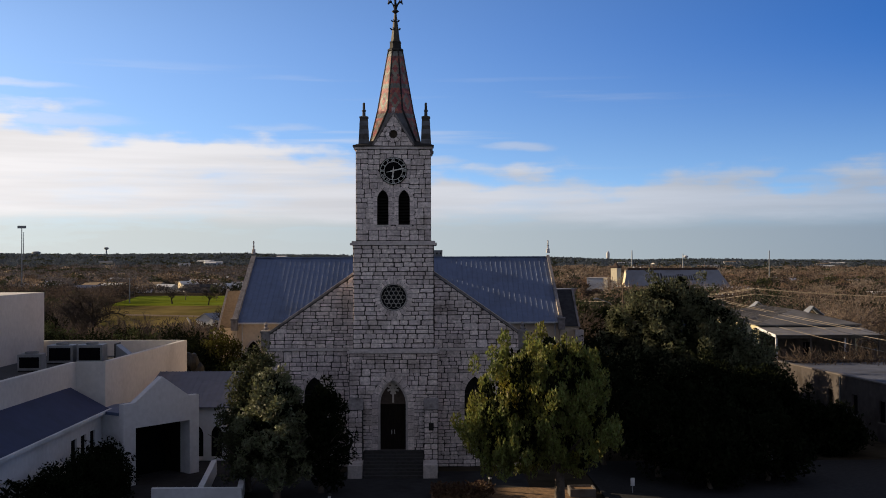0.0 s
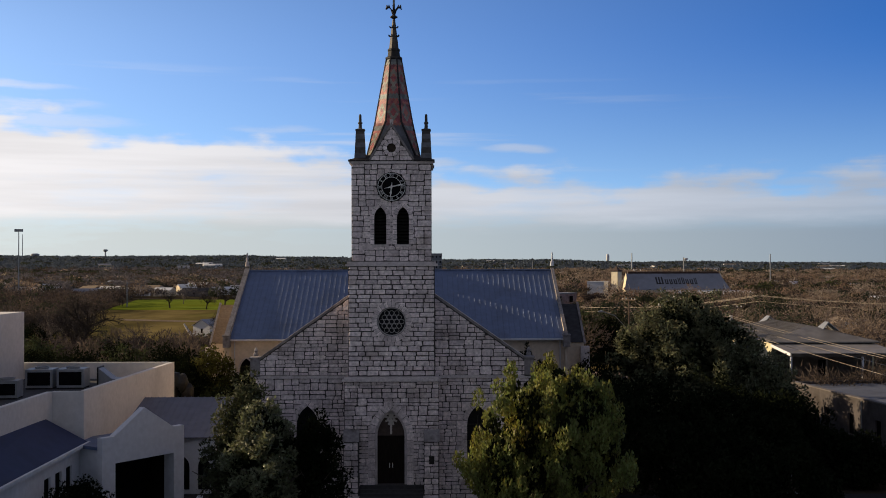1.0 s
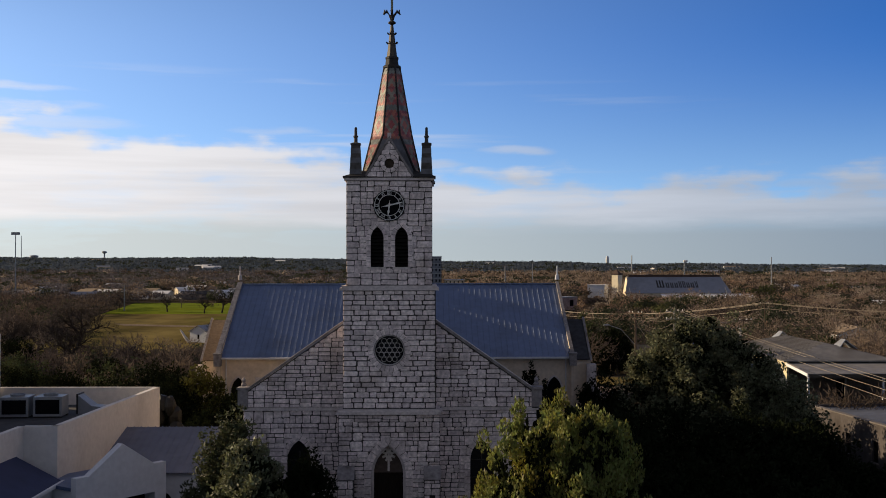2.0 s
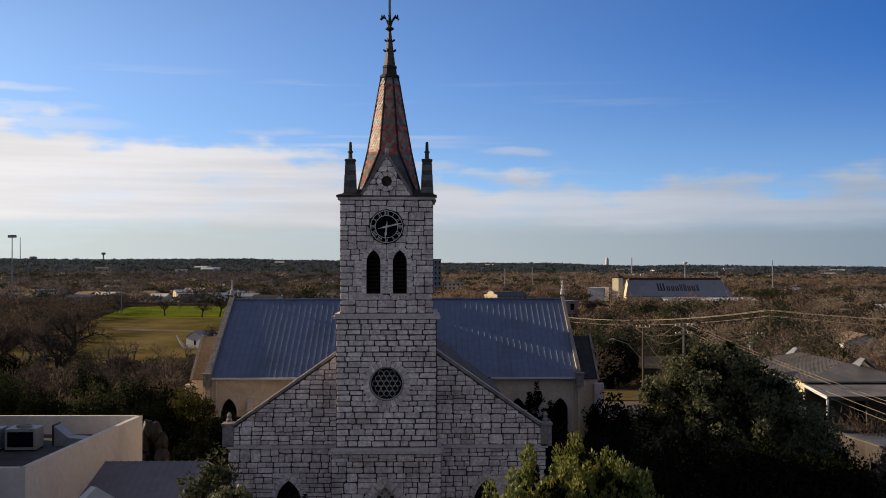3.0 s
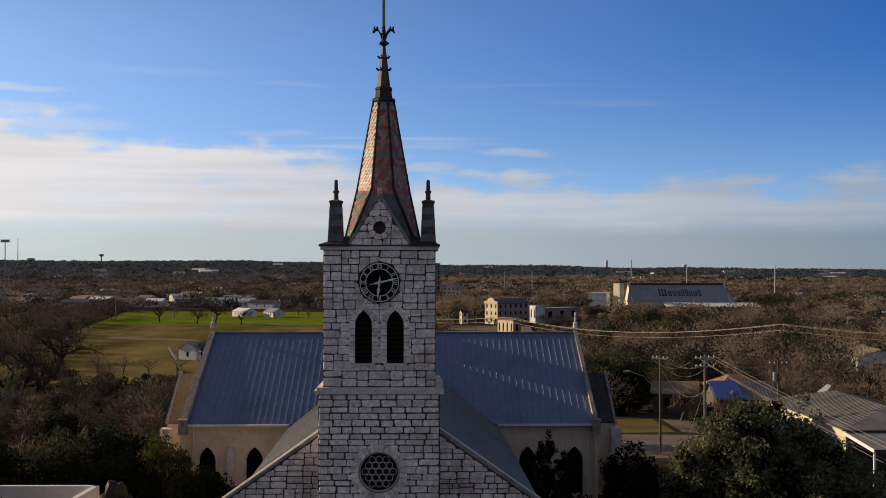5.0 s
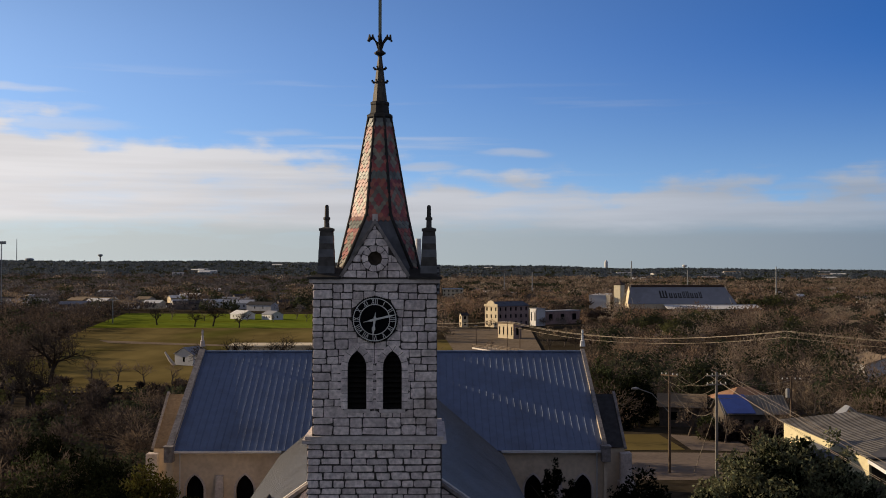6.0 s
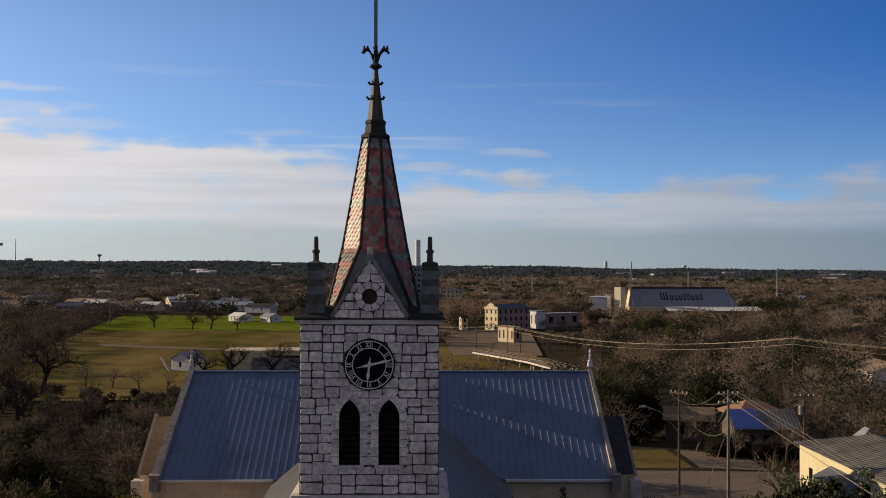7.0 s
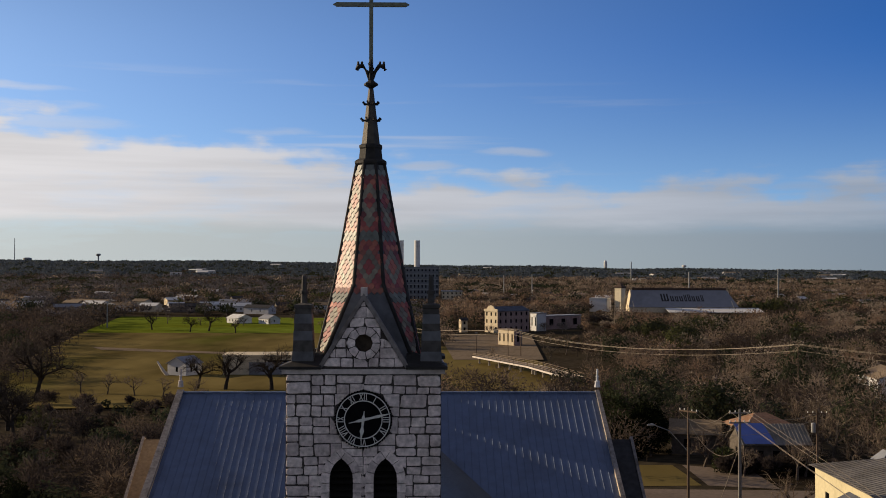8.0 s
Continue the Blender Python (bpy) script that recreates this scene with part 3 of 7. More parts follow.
        bm = boxes((-0.11, 0.11, -0.05, 0.3, 25.85, 26.15), m=m)
        part("gablet_finial", bm, M["dressed"], g)
        bm = boxes((-0.32, 0.32, 0.25, 0.3, 23.9, 24.6), m=m)
        part("oculus_louvre", bm, M["oculus"], g)
    return tower


M["pinnacle"] = mat("blackened_stone", (0.075, 0.07, 0.066), 0.9, vary=0.5, scale=3, stain=0.4, stain_scale=1.5, bump=0.5, tint=(0.2, 0.2, 0.2))
M["lead"] = mat("grey_lead_sheet", (0.13, 0.135, 0.15), 0.6, metal=0.2, vary=0.2, scale=3, stain=0.3, stain_scale=1.2, bump=0.15)
M["oculus"] = mat("brown_wood_louvre", (0.08, 0.06, 0.045), 0.85, vary=0.3, scale=6, stain=0.2, bump=0.3)

M["shingle"] = mat("grey_shingle", (0.05, 0.05, 0.055), 0.95, spec=0.05, vary=0.2, scale=2, stain=0.25, bump=0.2)

# spire: apothem by height, and how the corners draw out to points below the kink
AXIS = 0.09


def spire_ring(z):
    """The eight corners of the spire at a height, from front-left round by the right."""
    if z >= 26.2:
        a = 1.26 + (0.50 - 1.26) * (z - 26.2) / (30.6 - 26.2)
        b = a * math.tan(math.pi / 8)
    else:
        f = (26.2 - z) / (26.2 - 23.5)
        a = 1.26 + (1.83 - 1.26) * f
        b = 1.26 * math.tan(math.pi / 8) + (1.62 - 1.26 * math.tan(math.pi / 8)) * f
    return [Vector((x + AXIS, 2.65 + y, z)) for x, y in ((-b, -a), (b, -a), (a, -b), (a, b), (b, a), (-b, a), (-a, b), (-a, -b))]


def build_spire(tower):
    bm = bmesh.new()
    rows = [[bm.verts.new(p) for p in spire_ring(z)] for z in (23.5, 26.2, 30.6)]
    for a, b in zip(rows, rows[1:]):
        for k in range(8):
            j = (k + 1) % 8
            bm.faces.new((a[k], a[j], b[j], b[k]))
    bm.faces.new(rows[-1])
    bmesh.ops.recalc_face_normals(bm, faces=bm.faces[:])
    spire = part("spire", bm, M["lead"], tower, "octagonal spire with red and green patterned tiles")
    for k in range(8):
        bm = bmesh.new()
        tube(bm, [spire_ring(z)[k] for z in (23.52, 26.2, 30.6)], [0.075, 0.07, 0.06], 8)
        part("hip_roll", bm, M["copper_dark"], spire)
    c = (AXIS, 2.65)
    t8 = math.pi / 8
    bm = bmesh.new()
    lathe(bm, [(0.5, 30.5), (0.62, 30.62), (0.62, 30.7), (0.46, 30.8), (0.42, 31.15), (0.45, 31.2), (0.45, 31.28), (0.36, 31.34)], 8, c, t8)
    part("collar", bm, M["copper_dark"], spire)
    bm = bmesh.new()
    lathe(bm, [(0.36, 31.3), (0.1, 33.35)], 8, c, t8)
    fl = part("spirelet", bm, M["spirelet"], spire)
    for k in range(8):
        for z in (32.2, 32.8):
            bm = bmesh.new()
            r = 0.36 - 0.26 * (z - 31.3) / 2.05
            a = t8 + k * math.pi / 4
            p = Vector((c[0] + r * math.cos(a), c[1] + r * math.sin(a), z))
            o = Vector((math.cos(a), math.sin(a), 0))
            tube(bm, [p, p + o * 0.09 + Vector((0, 0, 0.02)), p + o * 0.14 + Vector((0, 0, 0.09))], [0.03, 0.05, 0.055], 5)
            part("crocket", bm, M["copper_dark"], fl)
    bm = bmesh.new()
    lathe(bm, [(0.09, 33.3), (0.09, 33.4), (0.26, 33.5), (0.26, 33.56), (0.1, 33.68), (0.09, 33.9)], 8, c)
    part("knop", bm, M["copper_dark"], fl)
    bm = bmesh.new()
    tube(bm, [(AXIS, 2.65, 33.7), (AXIS, 2.65, 34.4)], [0.1, 0.08])
    for ox, oy in ((-1, 0), (1, 0), (0, -1), (0, 1)):
        pts = [(0.05, 33.7), (0.14, 34.0), (0.3, 34.22), (0.46, 34.2), (0.53, 34.06)]
        tube(bm, [(AXIS + ox * r, 2.65 + oy * r, z) for r, z in pts], [0.06, 0.07, 0.08, 0.1, 0.07], 6)
        for r in (0.33, 0.47):
            tube(bm, [(AXIS + ox * r, 2.65 + oy * r, 34.2), (AXIS + ox * r, 2.65 + oy * r, 34.38)], [0.06, 0.04], 5)
    part("fleuron", bm, M["copper_dark"], fl)
    bm = bmesh.new()
    box(bm, AXIS - 0.07, AXIS + 0.07, 2.58, 2.72, 34.3, 37.5)
    for s in (-1, 1):
        for a, b in ((0.07, 1.28),):
            box(bm, AXIS + min(s * a, s * b), AXIS + max(s * a, s * b), 2.585, 2.715, 36.4, 36.55)
        lathe_pts = [(AXIS + s * 1.28, 2.65, 36.475), (AXIS + s * 1.4, 2.65, 36.475)]
        tube(bm, lathe_pts, [0.09, 0.02], 4)
    part("cross", bm, M["cross"], fl, "weathered green metal cross")
    return spire


M["spirelet"] = mat("weathered_copper", (0.07, 0.06, 0.048), 0.6, metal=0.2, vary=0.3, scale=5, stain=0.3, stain_scale=2, bump=0.2)
M["cross"] = mat("weathered_bronze_cross", (0.16, 0.17, 0.13), 0.5, metal=0.5, vary=0.25, scale=5, stain=0.2, bump=0.1)

build_body()
build_transept()
tower = build_tower()
spire = build_spire(tower)

# ---- church details ----
M["dial"] = mat("black_dial_enamel", (0.006, 0.006, 0.007), 0.85, spec=0.03, vary=0.3, scale=3, stain=0, bump=0.05)
M["clock_white"] = mat("off_white_clock_metal", (0.62, 0.62, 0.60), 0.6, vary=0.1, scale=8, stain=0.15, stain_scale=3, bump=0.05)
M["door_wood"] = mat("dark_oak", (0.014, 0.010, 0.008), 0.8, spec=0.1, vary=0.35, scale=3, stain=0.2, bump=0.3, stretch=(4, 4, 0.6))
M["tympanum"] = mat("brown_painted_panel", (0.085, 0.062, 0.05), 0.8, vary=0.2, scale=5, stain=0.2, bump=0.2)
M["glass_dark"] = mat("dark_leaded_glass", (0.008, 0.008, 0.010), 0.45, vary=0.4, scale=5, stain=0, bump=0.25, spec=0.15)
M["plaque"] = mat("bronze_plaque", (0.03, 0.028, 0.025), 0.5, metal=0.5, vary=0.2, scale=6, stain=0, bump=0.1)


def strip(bm, p, q, w, y0, y1):
    """A straight bar in the plane of a wall, from p to q (x, z), w wide."""
    p, q = Vector(p), Vector(q)
    d = (q - p).normalized()
    n = Vector((-d.y, d.x)) * w * 0.5
    a = [bm.verts.new((v.x, y0, v.y)) for v in (p + n, p - n, q - n, q + n)]
    b = [bm.verts.new((v.x, y1, v.y)) for v in (p + n, p - n, q - n, q + n)]
    bm.faces.new(a), bm.faces.new(b[::-1])
    for k in range(4):
        j = (k + 1) % 4
        bm.faces.new((a[k], b[k], b[j], a[j]))


def annulus(bm, cx, cz, r0, r1, y0, y1, n=32):
    plate(bm, ring(cx, cz, r1, n), [ring(cx, cz, r0, n)], y0, y1)


def build_clock(cx=0.0, cz=21.66):
    stage = STAGES["belfry_stage"]
    bm = bmesh.new()
    plate(bm, ring(cx, cz, 0.94, 40), [], -0.16, 0.02)
    clock = part("clock_dial", bm, M["dial"], tower, "black clock dial with white Roman numerals")
    bm = bmesh.new()
    for k in range(60):
        a = 2 * math.pi * k / 60
        box(bm, cx + 0.965 * math.cos(a) - 0.02, cx + 0.965 * math.cos(a) + 0.02, -0.15, 0.0, cz + 0.965 * math.sin(a) - 0.02, cz + 0.965 * math.sin(a) + 0.02)
    part("stud_rim", bm, M["dial"], clock, kind="stuff")
    for r in (0.64, 0.905):
        bm = bmesh.new()
        annulus(bm, cx, cz, r - 0.017, r + 0.017, -0.185, -0.16, 40)
        part("chapter_ring", bm, M["clock_white"], clock)
    letters = {"I": (0.075, [((0, 0), (0, 1))]), "V": (0.14, [((-0.5, 1), (0, 0)), ((0.5, 1), (0, 0))]), "X": (0.14, [((-0.5, 1), (0.5, 0)), ((0.5, 1), (-0.5, 0))])}
    for h, text in enumerate(("XII", "I", "II", "III", "IV", "V", "VI", "VII", "VIII", "IX", "X", "XI")):
        a = 2 * math.pi * h / 12
        bm = bmesh.new()
        total = sum(letters[c][0] for c in text)
        u = -total / 2
        rad, tan = Vector((math.sin(a), math.cos(a))), Vector((math.cos(a), -math.sin(a)))
        for c in text:
            w, lines = letters[c]
            for p, q in lines:
                pts = [Vector((cx, cz)) + rad * (0.665 + 0.215 * v[1]) + tan * (u + w * 0.5 + v[0] * w * 0.72) for v in (p, q)]
                strip(bm, pts[0], pts[1], 0.026, -0.183, -0.16)
            u += w
        part("numeral", bm, M["clock_white"], clock)
    for name, deg, length, tail, w in (("minute_hand", 77, 0.95, 0.5, 0.045), ("hour_hand", 186.5, 0.72, 0.3, 0.055)):
        a = radians(deg)
        d, n = Vector((math.sin(a), math.cos(a))), Vector((math.cos(a), -math.sin(a)))
        o = Vector((cx, cz))
        y0 = -0.235 if name == "minute_hand" else -0.21
        bm = bmesh.new()
        prof = [(-tail, 0.01), (-tail * 0.55, 0.02), (-tail * 0.3, 0.05), (0.0, 0.05), (length * 0.35, 0.035), (length * 0.55, 0.075 if name == "hour_hand" else 0.05), (length * 0.75, 0.03), (length, 0.008)]
        plate(bm, [tuple(o + d * u + n * v) for u, v in prof] + [tuple(o + d * u - n * v) for u, v in reversed(prof)], [], y0, y0 + 0.02)
        part(name, bm, M["clock_white"], clock)


ROLL = random.Random(21)
M["tracery"] = mat("pale_window_tracery", (0.42, 0.40, 0.39), 0.9, vary=0.15, scale=6, stain=0.2, stain_scale=1.5, bump=0.2)


def build_rose():
    cx, cz = ROSE
    mid = STAGES["middle_stage"]
    part("rose_glass", boxes((cx - 1.0, cx + 1.0, 0.12, 0.16, cz - 1.0, cz + 1.0)), M["glass_dark"], mid)
    bm = bmesh.new()
    annulus(bm, cx, cz, 0.88, 0.955, -0.10, 0.05)
    part("rose_tracery", bm, M["tracery"], mid, "pale stone tracery of small close-set rings")
    for i in range(-4, 5):
        for j in range(-4, 5):
            u, v = 0.33 * (i + 0.5 * j), 0.33 * 0.866 * j
            if math.hypot(u, v) < 0.80:
                bm = bmesh.new()
                annulus(bm, cx + u, cz + v, 0.138, 0.165, -0.06, 0.03, 14)
                part("tracery_ring", bm, M["tracery"], mid)
    for k in range(28):
        a0, a1 = 2 * math.pi * (k + 0.04) / 28, 2 * math.pi * (k + 0.96) / 28
        bm = bmesh.new()
        r0, r1 = 0.97, 1.33 + ROLL.uniform(-0.02, 0.02)
        plate(bm, [(cx + r * math.cos(a), cz + r * math.sin(a)) for r, a in ((r0, a0), (r1, a0), (r1, a1), (r0, a1))], [], -0.285 - ROLL.uniform(0, 0.015), -0.05)
        part("voussoir", bm, M["stone"], mid)


def voussoirs(outline, width, d0, d1, parent, name="voussoir", every=1, legs=True, leg=0.42):
    """Wedge stones round a pointed opening, with dressed blocks down its jambs."""
    line = [Vector(p) for p in outline[1:] + outline[:1]]
    top = max(range(len(line)), key=lambda i: line[i].y)
    rnd = random.Random(12)
    tips = []
    for pts in (line[:top + 1], line[top:]):
        lens = [0.0]
        for a, b in zip(pts, pts[1:]):
            lens.append(lens[-1] + (b - a).length)

        def at(s):
            for i in range(len(pts) - 1):
                if s <= lens[i + 1] or i == len(pts) - 2:
                    f = (s - lens[i]) / max(1e-6, lens[i + 1] - lens[i])
                    t = (pts[i + 1] - pts[i]).normalized()
                    return pts[i].lerp(pts[i + 1], f), Vector((t.y, -t.x))
        n = max(3, round(lens[-1] / leg))
        for k in range(n):
            s0, s1 = lens[-1] * (k + 0.04) / n, lens[-1] * (k + 0.96) / n
            (p, pn), (q, qn) = at(s0), at(s1)
            mid_p, mid_n = at((s0 + s1) / 2)
            w = width * rnd.uniform(0.95, 1.04)
            bm = bmesh.new()
            plate(bm, [tuple(p), tuple(mid_p), tuple(q), tuple(q + qn * w), tuple(mid_p + mid_n * w), tuple(p + pn * w)], [], d0 - rnd.uniform(0, 0.015), d1)
            part(name, bm, M["stone"], parent)
        tips.append(at(lens[-1] if pts[0] is line[0] else 0.0))
    # keystone between the two limbs of the arch
    (p, pn), (q, qn) = tips
    up = (pn + qn).normalized()
    a, b = pn * width, qn * width
    bm = bmesh.new()
    plate(bm, [tuple(p + up * 0.015), tuple(p + a * 0.97 + up * 0.01), tuple(p + up * (width / max(0.4, pn.dot(up)))), tuple(q + b * 0.97 + up * 0.01)], [], d0 - 0.01, d1)
    part(name, bm, M["stone"], parent)


def build_openings():
    bel, low = STAGES["belfry_stage"], STAGES["lower_stage"]
    for o in BELFRY:
        voussoirs(o, 0.29, -0.085, 0.1, bel, leg=0.34)
        cx = (o[0][0] + o[1][0]) / 2
        for k in range(11):
            bm = bmesh.new()
            z = 17.9 + 0.22 * k
            slab(bm, ((cx - 0.4, 0.2, z), (cx + 0.4, 0.2, z), (cx + 0.4, 0.42, z + 0.16), (cx - 0.4, 0.42, z + 0.16)), 0.03)
            part("louvre_slat", bm, M["plaque"], bel)
        part("sill", boxes((cx - 0.55, cx + 0.55, -0.12, 0.2, 17.7, 17.85)), M["dressed"], bel)
    voussoirs(DOOR, 0.45, -0.66, -0.4, low, leg=0.5)
    part("arch_moulding", band(DOOR, -0.16, -0.45, -0.25), M["dressed"], low)
    # doors
    for s in (-1, 1):
        bm = boxes((min(-0.05 + s * 0.01, -0.05 + s * 1.03), max(-0.05 + s * 0.01, -0.05 + s * 1.03), -0.1, -0.03, 2.1, 5.12))
        leaf = part("door_leaf", bm, M["door_wood"], low, "dark oak door leaf")
        for z in (2.4, 3.4, 4.3):
            part("door_panel", boxes((min(-0.05 + s * 0.18, -0.05 + s * 0.88), max(-0.05 + s * 0.18, -0.05 + s * 0.88), -0.125, -0.1, z, z + 0.72)), M["door_wood"], leaf)
        part("door_handle", boxes((-0.05 + s * 0.1 - 0.02, -0.05 + s * 0.1 + 0.02, -0.17, -0.1, 3.15, 3.45)), M["clock_white"], leaf)
    bm = bmesh.new()
    plate(bm, lancet(-0.05, 5.25, 5.26, 1.04, 8, 1.9), [], -0.1, -0.04)
    ty = part("tympanum", bm, M["tympanum"], low, "brown tympanum with pale carved cross")
    bm = bmesh.new()
    strip(bm, (-0.05, 5.35), (-0.05, 6.95), 0.13, -0.17, -0.1)
    for k in range(8):
        a = math.pi / 4 * k + math.pi / 8
        strip(bm, (-0.05 + 0.1 * math.cos(a), 6.35 + 0.1 * math.sin(a)), (-0.05 + 0.42 * math.cos(a), 6.35 + 0.42 * math.sin(a)), 0.13, -0.16, -0.1)
    annulus(bm, -0.05, 6.35, 0.12, 0.24, -0.18, -0.1, 16)
    part("carved_cross", bm, M["relief"], ty)
    part("lintel", boxes((-1.1, 1.0, -0.16, -0.02, 5.12, 5.25)), M["door_wood"], low)
    for s in (-1, 1):
        # corner buttresses of the porch stage
        b = part("buttress", boxes((s * 2.62 - 0.5, s * 2.62 + 0.5, -1.15, -0.57, 0.4, 5.0)), M["mortar"], low)
        bm = bmesh.new()
        plate(bm, [(-0.57, 5.0), (-1.2, 5.0), (-0.57, 5.75)], [], s * 2.62 - 0.52, s * 2.62 + 0.52, Matrix(((0, 1, 0, 0), (1, 0, 0, 0), (0, 0, 1, 0), (0, 0, 0, 1))))
        part("weathering", bm, M["coping"], b)
    # steps to the door, between the buttresses
    for k in range(8):
        part("step", boxes((-2.05, 2.05, -3.1 + 0.32 * k, -0.57, 0.45 if k == 0 else 0.6 + 0.185 * k - 0.005, 0.6 + 0.185 * (k + 1))), M["steps"], low)
    for s in (-1, 1):
        part("step_cheek", boxes((s * 2.55 - 0.48, s * 2.55 + 0.48, -3.2, -1.16, 0.4, 1.5)), M["dressed"], low)
        part("plaque", boxes((s * 2.62 - 0.17, s * 2.62 + 0.17, -1.22, -1.15, 3.55, 4.05)), M["plaque"], low) if s > 0 else None
    for o in SIDE_WINDOWS:
        cx = (o[0][0] + o[1][0]) / 2
        voussoirs(o, 0.36, FACADE_Y - 0.10, FACADE_Y + 0.1, church)
        g = part("window_glass", boxes((cx - 0.8, cx + 0.8, FACADE_Y + 0.3, FACADE_Y + 0.34, 2.5, 7.1)), M["glass_dark"], church, "dark leaded window glass")
        bm = boxes((cx - 0.035, cx + 0.035, FACADE_Y + 0.22, FACADE_Y + 0.3, 2.6, 6.3), *[(cx - 0.72, cx + 0.72, FACADE_Y + 0.24, FACADE_Y + 0.3, z, z + 0.05) for z in (3.5, 4.6, 5.7)])
        part("mullion", bm, M["plaque"], g)
    # ring of the gable oculus
    for k in range(9):
        a0, a1 = 2 * math.pi * (k + 0.05) / 9, 2 * math.pi * (k + 0.95) / 9
        bm = bmesh.new()
        plate(bm, [(r * math.cos(a), 24.25 + r * math.sin(a)) for r, a in ((0.31, a0), (0.55, a0), (0.57, (a0 + a1) / 2), (0.55, a1), (0.31, a1))], [], -0.08, 0.1)
        part("voussoir", bm, M["stone"], tower)


M["steps"] = mat("worn_stone_steps", (0.05, 0.048, 0.048), 0.9, vary=0.2, scale=5, stain=0.25, bump=0.3)
build_clock()
build_rose()
build_openings()

# ---- parish buildings ----
def quad_wall(bm, pts, z0, z1, thick):
    """A wall along plan points, from z0 to z1, its thickness to the left of the way."""
    for (ax, ay), (bx, by) in zip(pts, pts[1:]):
        d = Vector((bx - ax, by - ay)).normalized()
        n = Vector((-d.y, d.x)) * thick
        v = [bm.verts.new(p) for p in ((ax, ay, z0), (bx, by, z0), (bx + n.x, by + n.y, z0), (ax + n.x, ay + n.y, z0), (ax, ay, z1), (bx, by, z1), (bx + n.x, by + n.y, z1), (ax + n.x, ay + n.y, z1))]
        for f in ((0, 3, 2, 1), (4, 5, 6, 7), (0, 1, 5, 4), (1, 2, 6, 5), (2, 3, 7, 6), (3, 0, 4, 7)):
            bm.faces.new([v[i] for i in f])


def build_hall():
    hall = thing("parish_hall", "cream stucco flat-roofed parish hall with parapet", "building")
    bm = bmesh.new()
    bm.free()
    line = [(-22.4, -40), (-21.5, -2.5), (-19.5, -2.5), (-18.6, 18.8), (-60, 19.4)]
    for a, b in zip(line, line[1:]):
        bm = bmesh.new()
        quad_wall(bm, [a, b], 0.3, 8.5, 0.35)
        part("parapet_wall", bm, M["cream_wall"], hall)
    part("flat_roof", boxes((-60, -22.3, -40, 19, 6.9, 7.15), (-22.3, -19.8, -2.1, 18.6, 6.9, 7.15), (-19.8, -19.25, 8.5, 18.6, 6.9, 7.14)), M["roof_felt"], hall)
    part("upper_block", boxes((-60, -30.8, -12, 18.3, 7.15, 12.7)), M["cream_wall"], hall)
    wing = thing("side_wing", "white stucco wing under a dark blue metal roof", "building")
    seamed("wing_roof", ((-19.0, -30, 5.35), (-19.0, -3.0, 5.35), (-21.7, -3.6, 7.0), (-22.2, -30, 6.9)), M["metal_roof_dark"], wing, 0.5, 0.025, 0.04)
    bm = bmesh.new()
    m = Matrix.Translation((-19.3, 0, 0)) @ Matrix.Rotation(radians(90), 4, "Z")
    holes = [[(y, 2.9), (y + 1.1, 2.9), (y + 1.1, 4.4), (y, 4.4)] for y in (-10.4, -8.5, -6.6)]
    plate(bm, [(-30, 0.3), (-2.9, 0.3), (-2.9, 5.3), (-30, 5.3)], holes, -0.01, 0.3, m)
    box(bm, -21.9, -19.3, -3.1, -2.9, 0.3, 5.3)
    part("wing_wall", bm, M["white_wall"], wing)
    part("gutter", boxes((-19.08, -18.92, -30, -2.9, 5.24, 5.42)), M["white_wall"], wing)
    for y in (-10.4, -8.5, -6.6):
        w = part("window", boxes((-19.45, -19.41, y, y + 1.1, 2.9, 4.4)), M["black"], wing)
    portico = thing("portico", "white stucco gabled entrance porch with dark opening", "porch")
    L, R = Vector((-17.4, -5.7)), Vector((-13.6, -0.4))
    d = (R - L).normalized()
    ang = math.atan2(d.y, d.x)
    m = Matrix.Translation((L.x, L.y, 0)) @ Matrix.Rotation(ang, 4, "Z")
    w = (R - L).length
    bm = bmesh.new()
    plate(bm, [(0, 0.3), (0, 6.0), (0.9, 6.0), (w * 0.5, 7.55), (w - 0.9, 6.05), (w, 6.05), (w, 0.3), (w - 0.85, 0.3), (w - 0.85, 4.35), (1.0, 4.35), (1.0, 0.3)], [], 0, 0.45, m)
    part("front_wall", bm, M["white_wall"], portico)
    part("back_wall", boxes((0.3, w - 0.3, 2.6, 2.9, 0.3, 5.2), m=m), M["door_wood"], portico)
    # side walls go dark inwards: the porch's shade put into added panels
    for xa, xb, xi in ((0.3, 0.6, 0.6), (w - 0.75, w - 0.45, w - 0.79)):
        part("side_wall", boxes((xa, xb, 0.45, 2.6, 0.3, 5.2), m=m), M["white_wall"], portico)
        part("inner_panel", boxes((xi, xi + 0.04, 1.05, 2.5, 0.3, 5.15), m=m), M["door_wood"], portico, "dark panel with the porch's inner shade put into its colour")
    # black slab across the back stands in for the shade inside
    part("door_leaf", boxes((0.64, w - 0.79, 2.5, 2.58, 0.35, 5.1), m=m), M["black"], portico)
    part("porch_roof", boxes((0.1, w - 0.1, 0.45, 4.5, 5.2, 5.4), m=m), M["metal_roof"], portico)
    link = thing("link_building", "white stucco link with grey metal roof and pointed windows", "building")
    seamed("link_roof", ((-19.4, 3.6, 4.6), (-12.2, 3.6, 4.6), (-12.2, 10.6, 6.55), (-19.4, 10.6, 6.55)), M["link_metal"], link, 0.5, 0.03, 0.04)
